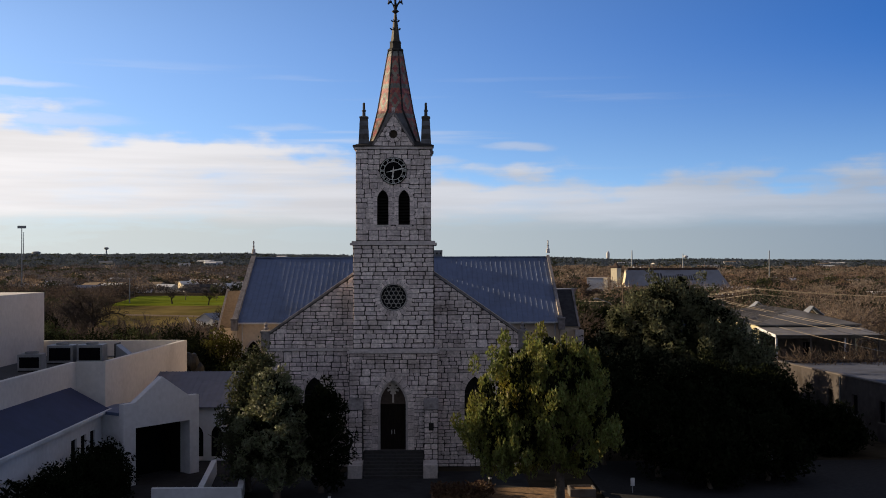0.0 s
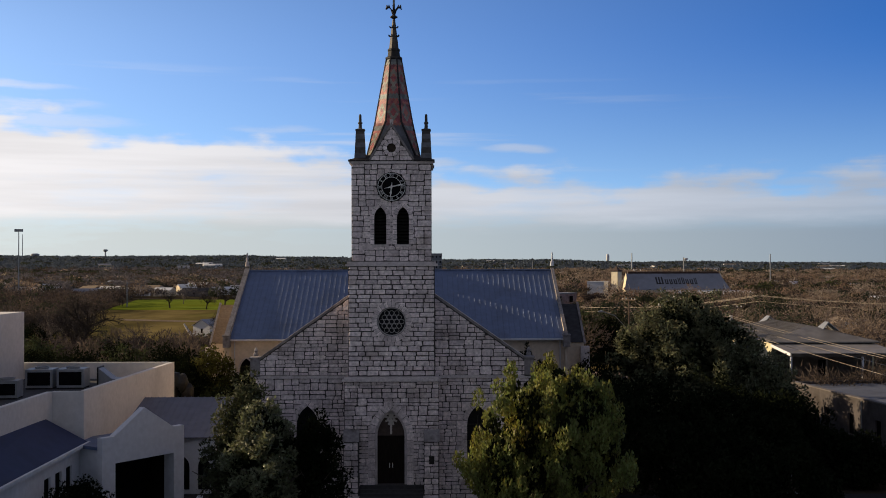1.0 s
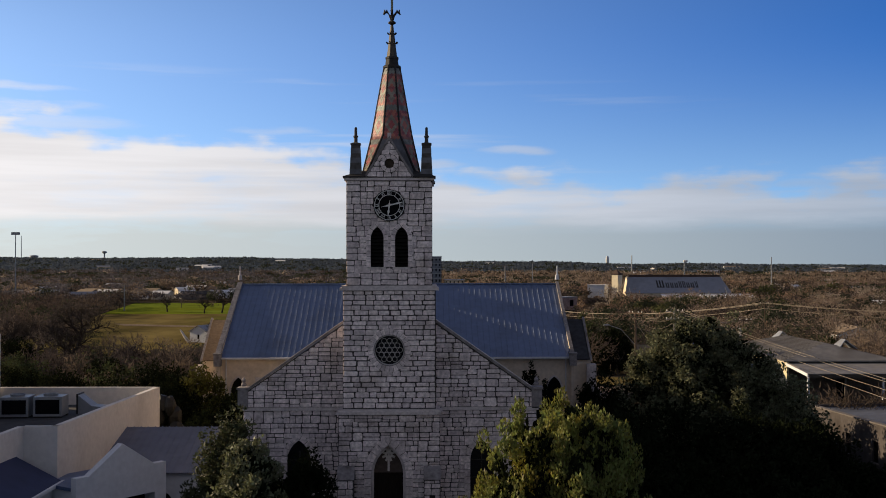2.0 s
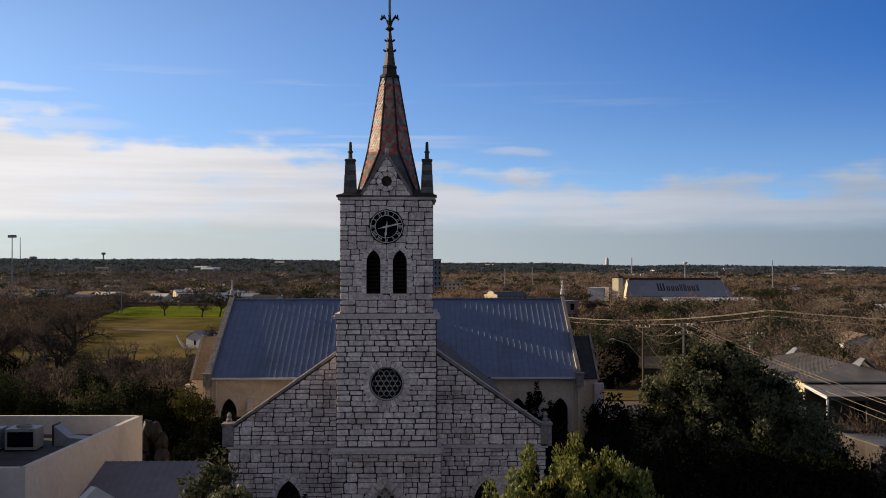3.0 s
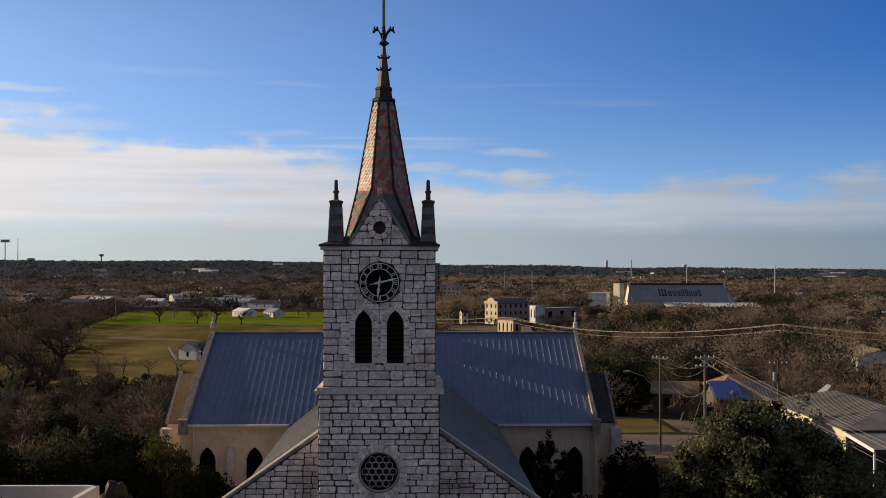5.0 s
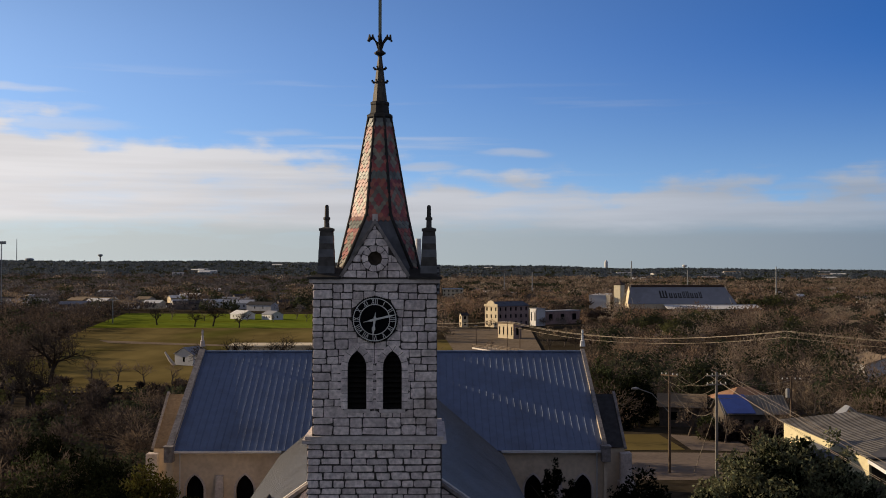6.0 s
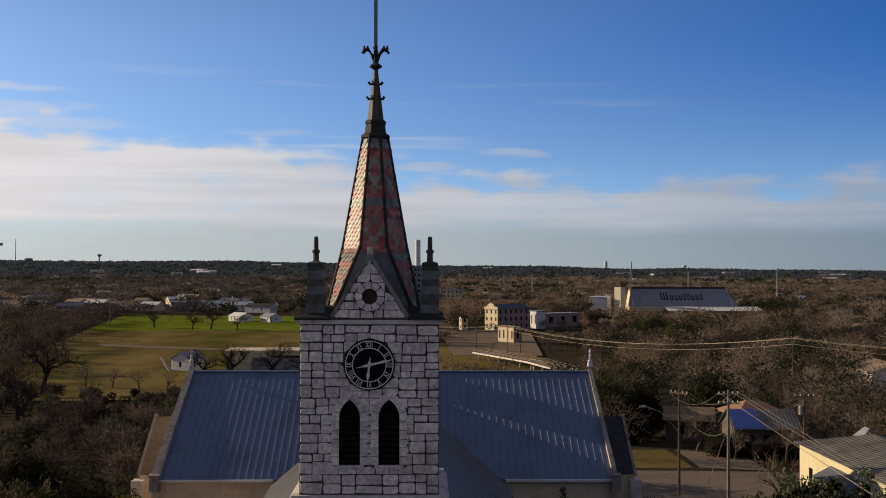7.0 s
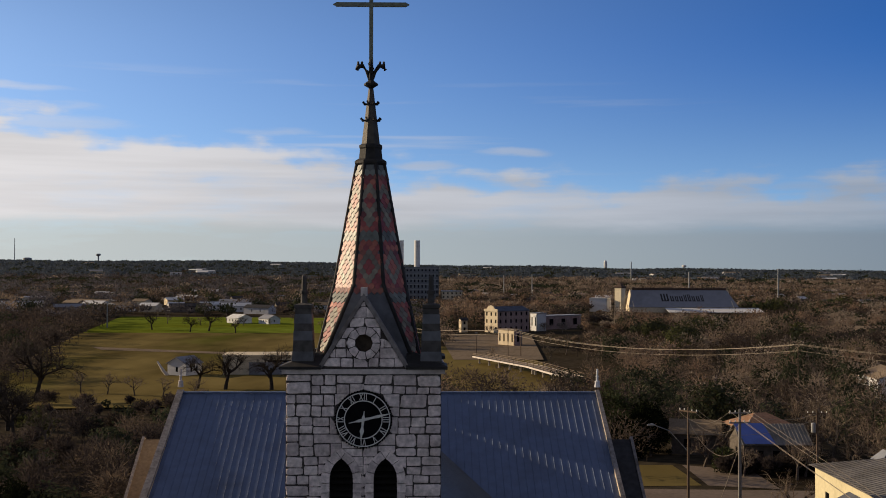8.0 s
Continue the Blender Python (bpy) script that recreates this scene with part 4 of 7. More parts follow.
    seamed("link_roof", ((-12.2, 17.6, 4.6), (-19.4, 17.6, 4.6), (-19.4, 10.6, 6.55), (-12.2, 10.6, 6.55)), M["metal_roof"], link, 0.5)
    bm = bmesh.new()
    plate(bm, [(-19.4, 0.3), (-12.4, 0.3), (-12.4, 4.5), (-19.4, 4.5)], [lancet(-14.6, 0.9, 2.5, 0.42, 5), lancet(-13.2, 0.9, 2.5, 0.42, 5)], 4.0, 4.3)
    box(bm, -12.7, -12.4, 4.3, 17.2, 0.3, 4.5)
    part("link_wall", bm, M["white_wall"], link)
    part("window_glass", boxes((-15.2, -12.8, 4.2, 4.26, 0.8, 3.6)), M["black"], link)
    walls = thing("courtyard_wall", "low white stucco wall round a courtyard", "wall")
    bm = bmesh.new()
    quad_wall(bm, [(-14.2, -11.4), (-8.8, -11.4)], 0.3, 1.7, 0.35)
    part("wall_run", bm, M["white_wall"], walls)
    bm = bmesh.new()
    quad_wall(bm, [(-8.8, -11.0), (-9.6, -4.6)], 0.3, 1.5, 0.35)
    part("wall_run", bm, M["white_wall"], walls)
    bm = bmesh.new()
    quad_wall(bm, [(-11.2, -11.0), (-12.2, -1.2)], 0.3, 1.6, 0.35)
    part("wall_run", bm, M["white_wall"], walls)


M["roof_felt"] = mat("grey_roof_felt", (0.055, 0.056, 0.06), 0.95, vary=0.2, scale=2, stain=0.3, stain_scale=0.4, bump=0.2)
M["link_metal"] = mat("grey_violet_standing_seam", (0.125, 0.132, 0.170), 0.6, metal=0.1, vary=0.12, scale=1.2, stain=0.25, stain_scale=0.3, bump=0.1, spec=0.3)
build_hall()

# ---- trees ----
def leaf_cards(centres, spread, per, size, rng, droop=0.0, slim=0.55, tall=1.0):
    """Small pointed leaf sprays about clump centres: vertices and quads."""
    n = len(centres) * per
    c = np.repeat(np.asarray(centres), per, axis=0)
    off = rng.normal(size=(n, 3))
    off /= np.linalg.norm(off, axis=1)[:, None]
    r = np.repeat(np.asarray(spread), per)[:, None] * rng.uniform(0.25, 1.0, (n, 1)) ** 0.6
    p = c + off * r * np.array((1 / tall, 1 / tall, tall))
    a = rng.normal(size=(n, 3)) + off * 0.8
    a[:, 2] += 0.5 - droop
    a /= np.linalg.norm(a, axis=1)[:, None]
    b = np.cross(a, rng.normal(size=(n, 3)))
    b /= np.linalg.norm(b, axis=1)[:, None]
    s = size * rng.uniform(0.55, 1.35, (n, 1))
    v = np.stack([p - a * s * 0.5, p + b * s * slim * 0.5, p + a * s * 0.6, p - b * s * slim * 0.5], axis=1).reshape(-1, 3)
    f = np.arange(n * 4).reshape(-1, 4)
    return v, f


def clumps(blobs, count, rng, inner=0.55):
    """Clump centres near the skin of uneven ellipsoids (x, y, z, rx, ry, rz)."""
    w = np.array([b[3] * b[4] * b[5] for b in blobs]) ** 0.67
    pick = rng.choice(len(blobs), size=count, p=w / w.sum())
    d = rng.normal(size=(count, 3))
    d /= np.linalg.norm(d, axis=1)[:, None]
    k = rng.uniform(inner ** 2, 1.0, (count, 1)) ** 0.5
    k = k * (1 + 0.16 * np.sin(d[:, :1] * 5 + d[:, 1:2] * 7) + 0.10 * rng.normal(size=(count, 1)))
    bl = np.array(blobs)[pick]
    return bl[:, :3] + d * k * bl[:, 3:]


def limbs(bm, base, height, radius, rng, spread=0.5, count=5, lean=(0, 0), apart=None):
    top = Vector((base[0] + lean[0], base[1] + lean[1], base[2] + height))
    b = Vector(base)
    mid = b.lerp(top, 0.5) + Vector((rng.uniform(-0.2, 0.2), rng.uniform(-0.2, 0.2), 0))
    tube(bm, [b - Vector((0, 0, 0.3)), b + Vector((0, 0, 0.4)), mid, top], [radius * 1.5, radius, radius * 0.75, radius * 0.3], 8)
    for k in range(count):
        a = 2 * math.pi * k / count + rng.uniform(-0.3, 0.3)
        s = b.lerp(top, rng.uniform(0.3, 0.75))
        e = s + Vector((math.cos(a) * height * spread, math.sin(a) * height * spread, height * rng.uniform(0.2, 0.5)))
        m = s.lerp(e, 0.5) + Vector((0, 0, -height * 0.04))
        if apart is not None:
            bm = bmesh.new()
            apart.append(bm)
        tube(bm, [s, m, e], [radius * 0.5, radius * 0.33, radius * 0.1], 6)


def leafy_tree(name, label, base, height, blobs, count, per, size, material, seed, trunk_r=0.25, clump_r=0.55, droop=0.0, lean=(0, 0), inner=0.55, tall=1.0, core=0.0):
    """A tree of trunk, limbs and a crown of leaf sprays; blobs are given from the tree's foot."""
    rng = np.random.default_rng(seed)
    t = thing(name, label, "tree", at=pose(*base))
    bm = bmesh.new()
    split = [] if trunk_r >= 0.2 else None
    limbs(bm, (0, 0, 0), height * 0.6, trunk_r, random.Random(seed), 0.45, 6, lean, split)
    trunk = part("trunk", bm, M["bark"], t)
    for b in split or ():
        part("limb", b, M["bark"], trunk)
    c = clumps(blobs, count, rng, inner)
    c[:, 2] = np.maximum(c[:, 2], 0.5)
    v, f = leaf_cards(c, np.full(count, clump_r), per, size, rng, droop, 0.55, tall)
    raw("crown", v.tolist(), f.tolist(), material, t)
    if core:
        # near-black inner leaves: the crown's inner shade put into their colour
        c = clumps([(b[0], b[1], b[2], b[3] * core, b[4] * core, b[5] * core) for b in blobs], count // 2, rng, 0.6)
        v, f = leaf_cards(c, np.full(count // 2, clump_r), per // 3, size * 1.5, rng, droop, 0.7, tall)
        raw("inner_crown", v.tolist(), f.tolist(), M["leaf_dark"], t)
    return t


def bare_mesh(seed, height=9.0, levels=5, kids=(5, 4, 4, 4), up=0.35, droop=0.0, wide=1.0):
    """Trunk and twigs of a leafless tree: two lists of vertices and faces."""
    rnd = random.Random(seed)
    trunk, twigs = ([], []), ([], [])

    def seg(store, p, q, r0, r1, n):
        d = (q - p).normalized()
        u = d.orthogonal().normalized()
        w = d.cross(u)
        k = len(store[0])
        for c, r in ((p, r0), (q, r1)):
            for i in range(n):
                a = 2 * math.pi * i / n
                store[0].append(tuple(c + r * (math.cos(a) * u + math.sin(a) * w)))
        for i in range(n):
            j = (i + 1) % n
            store[1].append((k + i, k + j, k + n + j, k + n + i))

    def grow(p, d, length, r, level):
        store = trunk if level < 2 else twigs
        n = 6 if level == 0 else 4 if level == 1 else 3
        parts_n = 3 if level < 3 else 2
        pts = [p]
        dd = d.copy()
        for i in range(parts_n):
            dd = (dd + Vector((rnd.uniform(-1, 1), rnd.uniform(-1, 1), rnd.uniform(-0.5, 1))) * 0.22).normalized()
            pts.append(pts[-1] + dd * length / parts_n)
        for i in range(parts_n):
            seg(store, pts[i], pts[i + 1], r * (1 - 0.5 * i / parts_n), r * (1 - 0.5 * (i + 1) / parts_n), n)
        if level >= levels - 1:
            return
        for k in range(kids[min(level, len(kids) - 1)]):
            f = rnd.uniform(0.35, 1.0) if level else rnd.uniform(0.5, 1.0)
            i = min(parts_n - 1, int(f * parts_n))
            s = pts[i].lerp(pts[i + 1], f * parts_n - i)
            side = dd.orthogonal().normalized()
            side.rotate(Matrix.Rotation(rnd.uniform(0, 2 * math.pi), 3, dd))
            nd = (dd * 0.75 + side * rnd.uniform(0.6, 1.1) * wide + Vector((0, 0, up - droop * level))).normalized()
            grow(s, nd, length * rnd.uniform(0.52, 0.78), r * 0.48, level + 1)

    grow(Vector((0, 0, -0.3)), Vector((rnd.uniform(-0.08, 0.08), rnd.uniform(-0.08, 0.08), 1)), height * 0.36, height * 0.028, 0)
    return trunk, twigs


BARE = []
for sd in range(5):
    tr, tw = bare_mesh(sd + 20, 9.0, 5, (5, 4, 4, 4), 0.3, 0.02, 1.0 if sd % 2 else 1.25)
    made = thing("bare_tree", "leafless brown winter tree", "tree", "bare trees in the valley", at=pose(-60 - 9 * sd, 262 + 5 * sd, ground_z(0, 262)))
    raw("trunk", tr[0], tr[1], M["bark"], made)
    raw("branch_crown", tw[0], tw[1], M["twig"], made)
    BARE.append(made)


def plant_bare(x, y, scale, turn, k, label=""):
    ob = copy_thing(BARE[k % len(BARE)], pose(x, y, ground_z(x, y), 0, 0, turn))
    ob.scale = (scale, scale, scale * 0.95)
    if label:
        tagged(ob, label)
    return ob


def build_near_trees():
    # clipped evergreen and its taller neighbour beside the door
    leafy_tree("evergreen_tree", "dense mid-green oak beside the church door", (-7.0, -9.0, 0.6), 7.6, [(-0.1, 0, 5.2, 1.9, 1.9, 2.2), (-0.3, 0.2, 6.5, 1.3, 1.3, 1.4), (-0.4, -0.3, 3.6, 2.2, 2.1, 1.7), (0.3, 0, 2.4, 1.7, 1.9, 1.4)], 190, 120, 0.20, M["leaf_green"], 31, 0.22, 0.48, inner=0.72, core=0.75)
    leafy_tree("evergreen_tree", "low evergreen, the porch's shade put into its black-green leaves", (-4.4, -7.6, 0.6), 6.4, [(0, 0, 4.6, 1.5, 1.5, 2.2), (0.2, 0, 2.6, 1.8, 1.7, 2.0)], 200, 60, 0.22, M["leaf_dark"], 36, 0.18)
    leafy_tree("cedar_tree", "tall dark cedar with ragged outline", (-9.1, -7.0, 0.6), 9.4, [(0, 0, 3.2, 1.7, 1.7, 2.9), (0.4, 0, 6.0, 1.4, 1.4, 2.4), (0.7, 0, 7.6, 0.9, 0.9, 1.6), (-0.3, 0, 4.4, 1.5, 1.2, 1.1)], 260, 64, 0.22, M["leaf_cedar"], 32, 0.2)
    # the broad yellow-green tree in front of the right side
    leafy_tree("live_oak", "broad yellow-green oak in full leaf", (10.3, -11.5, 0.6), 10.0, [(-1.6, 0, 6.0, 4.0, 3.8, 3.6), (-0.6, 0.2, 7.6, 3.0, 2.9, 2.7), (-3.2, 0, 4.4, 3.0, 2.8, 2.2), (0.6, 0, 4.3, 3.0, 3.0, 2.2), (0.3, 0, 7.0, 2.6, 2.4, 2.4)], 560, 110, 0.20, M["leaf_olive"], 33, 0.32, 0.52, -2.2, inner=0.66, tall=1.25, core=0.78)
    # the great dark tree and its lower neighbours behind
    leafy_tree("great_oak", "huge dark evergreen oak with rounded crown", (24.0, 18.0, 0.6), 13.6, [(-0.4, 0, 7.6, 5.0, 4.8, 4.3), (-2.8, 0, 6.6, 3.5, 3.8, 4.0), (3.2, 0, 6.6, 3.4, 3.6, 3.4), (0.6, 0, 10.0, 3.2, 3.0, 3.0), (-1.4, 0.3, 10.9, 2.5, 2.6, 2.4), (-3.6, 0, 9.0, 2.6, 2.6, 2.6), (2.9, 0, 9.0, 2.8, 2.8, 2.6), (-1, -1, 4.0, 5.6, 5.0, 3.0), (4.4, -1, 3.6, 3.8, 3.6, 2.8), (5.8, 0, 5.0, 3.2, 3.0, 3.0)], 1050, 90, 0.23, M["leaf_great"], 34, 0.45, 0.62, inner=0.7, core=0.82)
    # low trees in near-black leaves that carry the church's shade as colour
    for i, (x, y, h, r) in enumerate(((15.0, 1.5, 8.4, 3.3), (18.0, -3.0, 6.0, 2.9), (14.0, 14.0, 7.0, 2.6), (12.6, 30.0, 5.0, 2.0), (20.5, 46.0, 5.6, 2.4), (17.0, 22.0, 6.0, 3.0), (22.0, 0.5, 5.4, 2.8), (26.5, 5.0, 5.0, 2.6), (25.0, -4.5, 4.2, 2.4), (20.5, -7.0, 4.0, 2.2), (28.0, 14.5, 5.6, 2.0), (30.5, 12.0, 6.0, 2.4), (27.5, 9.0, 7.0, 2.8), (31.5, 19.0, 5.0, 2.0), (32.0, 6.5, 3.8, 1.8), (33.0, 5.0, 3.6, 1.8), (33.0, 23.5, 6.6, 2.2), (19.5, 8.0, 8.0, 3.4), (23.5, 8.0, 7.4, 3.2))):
        leafy_tree("shade_tree", "low evergreen tree, the church's shade put into its dark leaves", (x, y, 0.6), h, [(0, 0, h * 0.58, r, r, h * 0.42), (0.5, 0.3, h * 0.4, r * 1.05, r, h * 0.32)], 160, 36, 0.31, M["leaf_dark"], 50 + i, 0.18, 0.7)
    # slim cypresses against the transept
    for x, y, h in ((12.9, 43.9, 7.5), (12.2, 44.3, 6.6), (14.2, 44.2, 6.0), (18.4, 44.0, 5.6)):
        leafy_tree("cypress", "slim dark cypress against the transept wall", (x, y, 0.6), h, [(0, 0, h * 0.3, 0.75, 0.75, h * 0.3), (0, 0, h * 0.6, 0.6, 0.6, h * 0.3), (0, 0, h * 0.85, 0.3, 0.3, h * 0.16)], 110, 34, 0.2, M["leaf_dark"], 70 + int(x * 3), 0.1, 0.28)
    # dark evergreens beyond the street
    for i, (x, y, h, r, key) in enumerate(((25.5, 129, 9.0, 3.6, "leaf_dark"), (31.0, 133, 10.0, 4.0, "leaf_mid"), (35.5, 129, 8.0, 3.4, "leaf_dark"), (37.4, 135, 6.5, 3.0, "leaf_mid"), (32.0, 125, 5.6, 2.8, "leaf_dark"), (43.0, 111, 2.8, 1.7, "leaf_mid"), (49.0, 141, 9.5, 4.2, "leaf_mid"), (70.0, 118, 6.6, 3.4, "leaf_mid"))):
        leafy_tree("roadside_evergreen", "dark evergreen tree beyond the street", (x, y, ground_z(x, y)), h, [(0, 0, h * 0.58, r, r, h * 0.42), (0.5, 0.3, h * 0.36, r * 1.05, r, h * 0.32), (-0.3, 0, h * 0.8, r * 0.6, r * 0.6, h * 0.24)], 190, 40, 0.32, M[key], 150 + i, 0.2, 0.7)
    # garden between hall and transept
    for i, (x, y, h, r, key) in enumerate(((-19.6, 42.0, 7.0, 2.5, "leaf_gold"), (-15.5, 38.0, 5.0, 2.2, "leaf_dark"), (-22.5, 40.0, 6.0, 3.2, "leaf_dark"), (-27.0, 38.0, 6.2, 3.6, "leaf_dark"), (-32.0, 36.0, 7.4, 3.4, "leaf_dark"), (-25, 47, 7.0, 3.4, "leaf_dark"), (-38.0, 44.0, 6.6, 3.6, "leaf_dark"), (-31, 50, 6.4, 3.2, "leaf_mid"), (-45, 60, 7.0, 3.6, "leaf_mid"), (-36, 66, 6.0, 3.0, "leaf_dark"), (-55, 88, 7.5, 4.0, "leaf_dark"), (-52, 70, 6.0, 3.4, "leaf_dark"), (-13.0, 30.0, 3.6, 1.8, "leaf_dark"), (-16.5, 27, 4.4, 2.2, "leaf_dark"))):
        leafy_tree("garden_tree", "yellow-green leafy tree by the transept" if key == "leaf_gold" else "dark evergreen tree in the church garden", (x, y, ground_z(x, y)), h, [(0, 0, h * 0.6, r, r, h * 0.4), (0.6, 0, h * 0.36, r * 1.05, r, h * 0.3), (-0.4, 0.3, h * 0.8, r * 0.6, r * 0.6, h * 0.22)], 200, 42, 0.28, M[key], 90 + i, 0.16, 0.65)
    # shrubs in front of the side wing
    for i, (x, y, r) in enumerate(((-17.6, -8.8, 1.4), (-17.2, -11.0, 1.5), (-17.6, -13.6, 1.6), (-16.8, -16.0, 1.7), (-18.0, -18.2, 1.6), (-17.2, -20.4, 1.8), (-18.0, -22.6, 1.8))):
        leafy_tree("shrub", "rounded dark evergreen shrub by the wing", (x, y, 0.6), 3.6, [(0, 0, 2.1, r, r, 1.5), (0.2, 0.1, 1.1, r * 1.05, r, 1.0)], 170, 36, 0.18, M["leaf_dark"], 120 + i, 0.08, 0.4)


M["leaf_green"] = mat("mid_green_leaves", (0.140, 0.150, 0.078), 0.5, spec=0.45, vary=0.4, scale=1.0, stain=0, bump=0, per=0.5, island=True, leaf=0.3)
M["leaf_great"] = mat("grey_green_leaves", (0.116, 0.120, 0.066), 0.7, spec=0.12, vary=0.35, scale=0.5, stain=0, bump=0, per=0.5, island=True, leaf=0.25)
M["leaf_cedar"] = mat("cedar_sprays", (0.060, 0.066, 0.032), 0.7, spec=0.2, vary=0.4, scale=1.0, stain=0, bump=0, per=0.5, island=True, leaf=0.25)
M["leaf_mid"] = mat("mid_green_garden_leaves", (0.046, 0.054, 0.024), 0.8, spec=0.05, vary=0.4, scale=1.0, stain=0, bump=0, per=0.5, island=True, leaf=0.25)
M["leaf_gold"] = mat("gold_green_leaves", (0.075, 0.070, 0.018), 0.8, spec=0.05, vary=0.5, scale=0.8, stain=0, bump=0, per=0.5, island=True, leaf=0.3)
build_near_trees()

# bare trees: the two in the meadow, the row on the far lawn, those by the shed and by the houses
rt = random.Random(3)
# darker copy of the bark: the backlit trees' shade put into the colour
M["bark_dark"] = mat("backlit_dark_bark", (0.045, 0.037, 0.031), 0.95, spec=0.05, vary=0.35, scale=1.5, stain=0.2, bump=0.3)
tr, tw = bare_mesh(61, 14.5, 5, (6, 5, 4, 4), 0.22, 0.02, 1.35)
old = thing("bare_tree", "large dark spreading leafless tree in the meadow", "tree", "bare trees in the valley", at=pose(-98.4, 252, ground_z(-98.4, 252)))
raw("trunk", tr[0], tr[1], M["bark_dark"], old)
raw("branch_crown", tw[0], tw[1], M["bark_dark"], old)
old.scale = (2.0, 2.0, 1.75)
for i, (x, y, s) in enumerate(((-66, 298, 1.15), (-57, 294, 1.35), (-43, 293, 1.4), (-33, 296, 1.1), (-158, 620, 1.1), (-131, 598, 1.0), (-122, 606, 1.25), (-104, 590, 0.9), (-150, 420, 1.2), (-124, 330, 1.2), (-75, 170, 1.1), (-92, 200, 1.2), (-108, 228, 1.2), (-66, 148, 0.95))):
    ob = copy_thing(old, pose(x, y, ground_z(x, y), 0, 0, 67 * i))
    ob.scale = (s * 1.2, s * 1.2, s)
    tagged(ob, "dark leafless winter tree")
for i, (x, y, s) in enumerate(((-205, 500, 1.3), (45, 330, 1.1), (60, 345, 1.2), (78, 380, 1.2), (66, 400, 1.0), (26, 300, 0.8), (50, 104, 0.9), (60, 98, 1.0), (70, 110, 1.05), (85, 120, 1.1), (62, 84, 0.9), (75, 78, 0.95), (-84, 186, 1.6), (-56, 135, 1.2), (-124, 262, 2.0), (-60, 165, 1.3), (-140, 672, 1.0), (-112, 668, 1.1), (-94, 660, 0.9), (-74, 668, 1.0), (-52, 676, 1.1), (-165, 690, 1.2), (-84, 700, 1.3), (-130, 712, 1.2), (-60, 640, 0.9), (-185, 742, 1.3), (44, 107, 0.7), (52, 107, 0.8), (59, 108, 0.95), (64, 113, 1.1), (41, 116, 0.9), (45, 123, 1.0), (62, 124, 1.2), (57, 122, 1.0), (50, 49, 0.95), (55, 50, 0.9), (61, 49, 1.0), (66, 46, 1.1), (42, 36, 0.75), (46, 37, 0.85), (50, 38, 0.95), (44, 33, 0.7), (48, 34, 0.8), (40, 33, 0.7), (53, 42, 1.0), (52, 52, 1.2), (58, 54, 1.35), (51, 66, 1.2), (53, 72, 1.3), (46, 74, 1.1), (39, 74, 1.0), (38, 24, 0.62), (43, 25, 0.7), (48, 24, 0.6), (54, 26, 0.75), (41, 31, 0.7), (60, 30, 0.7), (46, 36, 0.75), (66, 52, 0.75), (58, 44, 0.7), (50, 46, 0.65), (36, 128, 0.85), (42, 140, 0.9))):
    plant_bare(x, y, s, rt.uniform(0, 360), i)

for i, (x, y, s) in enumerate(((41, 182, 1.35), (48, 176, 1.2), (55, 190, 1.5), (62, 170, 1.35), (70, 180, 1.5), (78, 165, 1.4), (87, 174, 1.5), (94, 160, 1.3), (58, 150, 1.2), (66, 146, 1.35), (75, 140, 1.3), (83, 136, 1.4), (47, 160, 1.1), (38, 168, 1.2), (61, 128, 1.15), (68, 126, 1.25), (36, 205, 1.4), (52, 215, 1.5), (73, 210, 1.6), (98, 200, 1.5), (110, 185, 1.4), (88, 122, 1.2))):
    plant_bare(x, y, s, 41 * i, i, "tall leafless winter tree with spreading twigs")

# ---- paving, road and meadow ----
def sheet(name, pts, z, material, label, category="", lift=0.02, cells=1):
    """A flat piece of ground over plan corners, laid on the land."""
    a, b, c, d = [Vector(p) for p in pts]
    n = cells
    vs, fs = [], []
    for i in range(n + 1):
        for j in range(n + 1):
            u, v = i / n, j / n
            p = a * (1 - u) * (1 - v) + b * u * (1 - v) + c * u * v + d * (1 - u) * v
            vs.append((p.x, p.y, (ground_z(p.x, p.y) if z is None else z) + lift))
    for i in range(n):
        for j in range(n):
            k = i * (n + 1) + j
            fs.append((k, k + n + 1, k + n + 2, k + 1))
    ob = raw(name, vs, fs, material)
    return tagged(ob, label, category or name, kind="structure")


M["paving"] = mat("grey_concrete_paving", (0.036, 0.036, 0.038), 0.95, spec=0.05, vary=0.15, scale=2, stain=0.3, stain_scale=0.3, bump=0.2)
M["grass_green"] = mat("green_lawn", (0.13, 0.165, 0.022), 1.0, spec=0.0, vary=0.3, scale=0.3, stain=0.35, stain_scale=0.02, bump=0.5, tint=(0.75, 0.6, 0.3), stretch=(0.4, 1, 1))
M["grass_dry"] = mat("dry_meadow_grass", (0.140, 0.108, 0.042), 1.0, spec=0.0, vary=0.35, scale=0.06, stain=0.45, stain_scale=0.018, bump=0.5, tint=(0.50, 0.72, 0.34), stretch=(1.0, 0.35, 1))
M["gravel"] = mat("pale_gravel", (0.19, 0.15, 0.11), 1.0, spec=0.0, vary=0.25, scale=0.8, stain=0.3, stain_scale=0.1, bump=0.4)
M["mulch"] = mat("brown_leaf_mulch", (0.20, 0.12, 0.06), 1.0, vary=0.4, scale=4, stain=0.3, stain_scale=0.8, bump=0.6)
sheet("paving_front", ((-9, -30), (9, -30), (9, -0.7), (-9, -0.7)), 0.6, M["paving"], "grey concrete forecourt before the church")
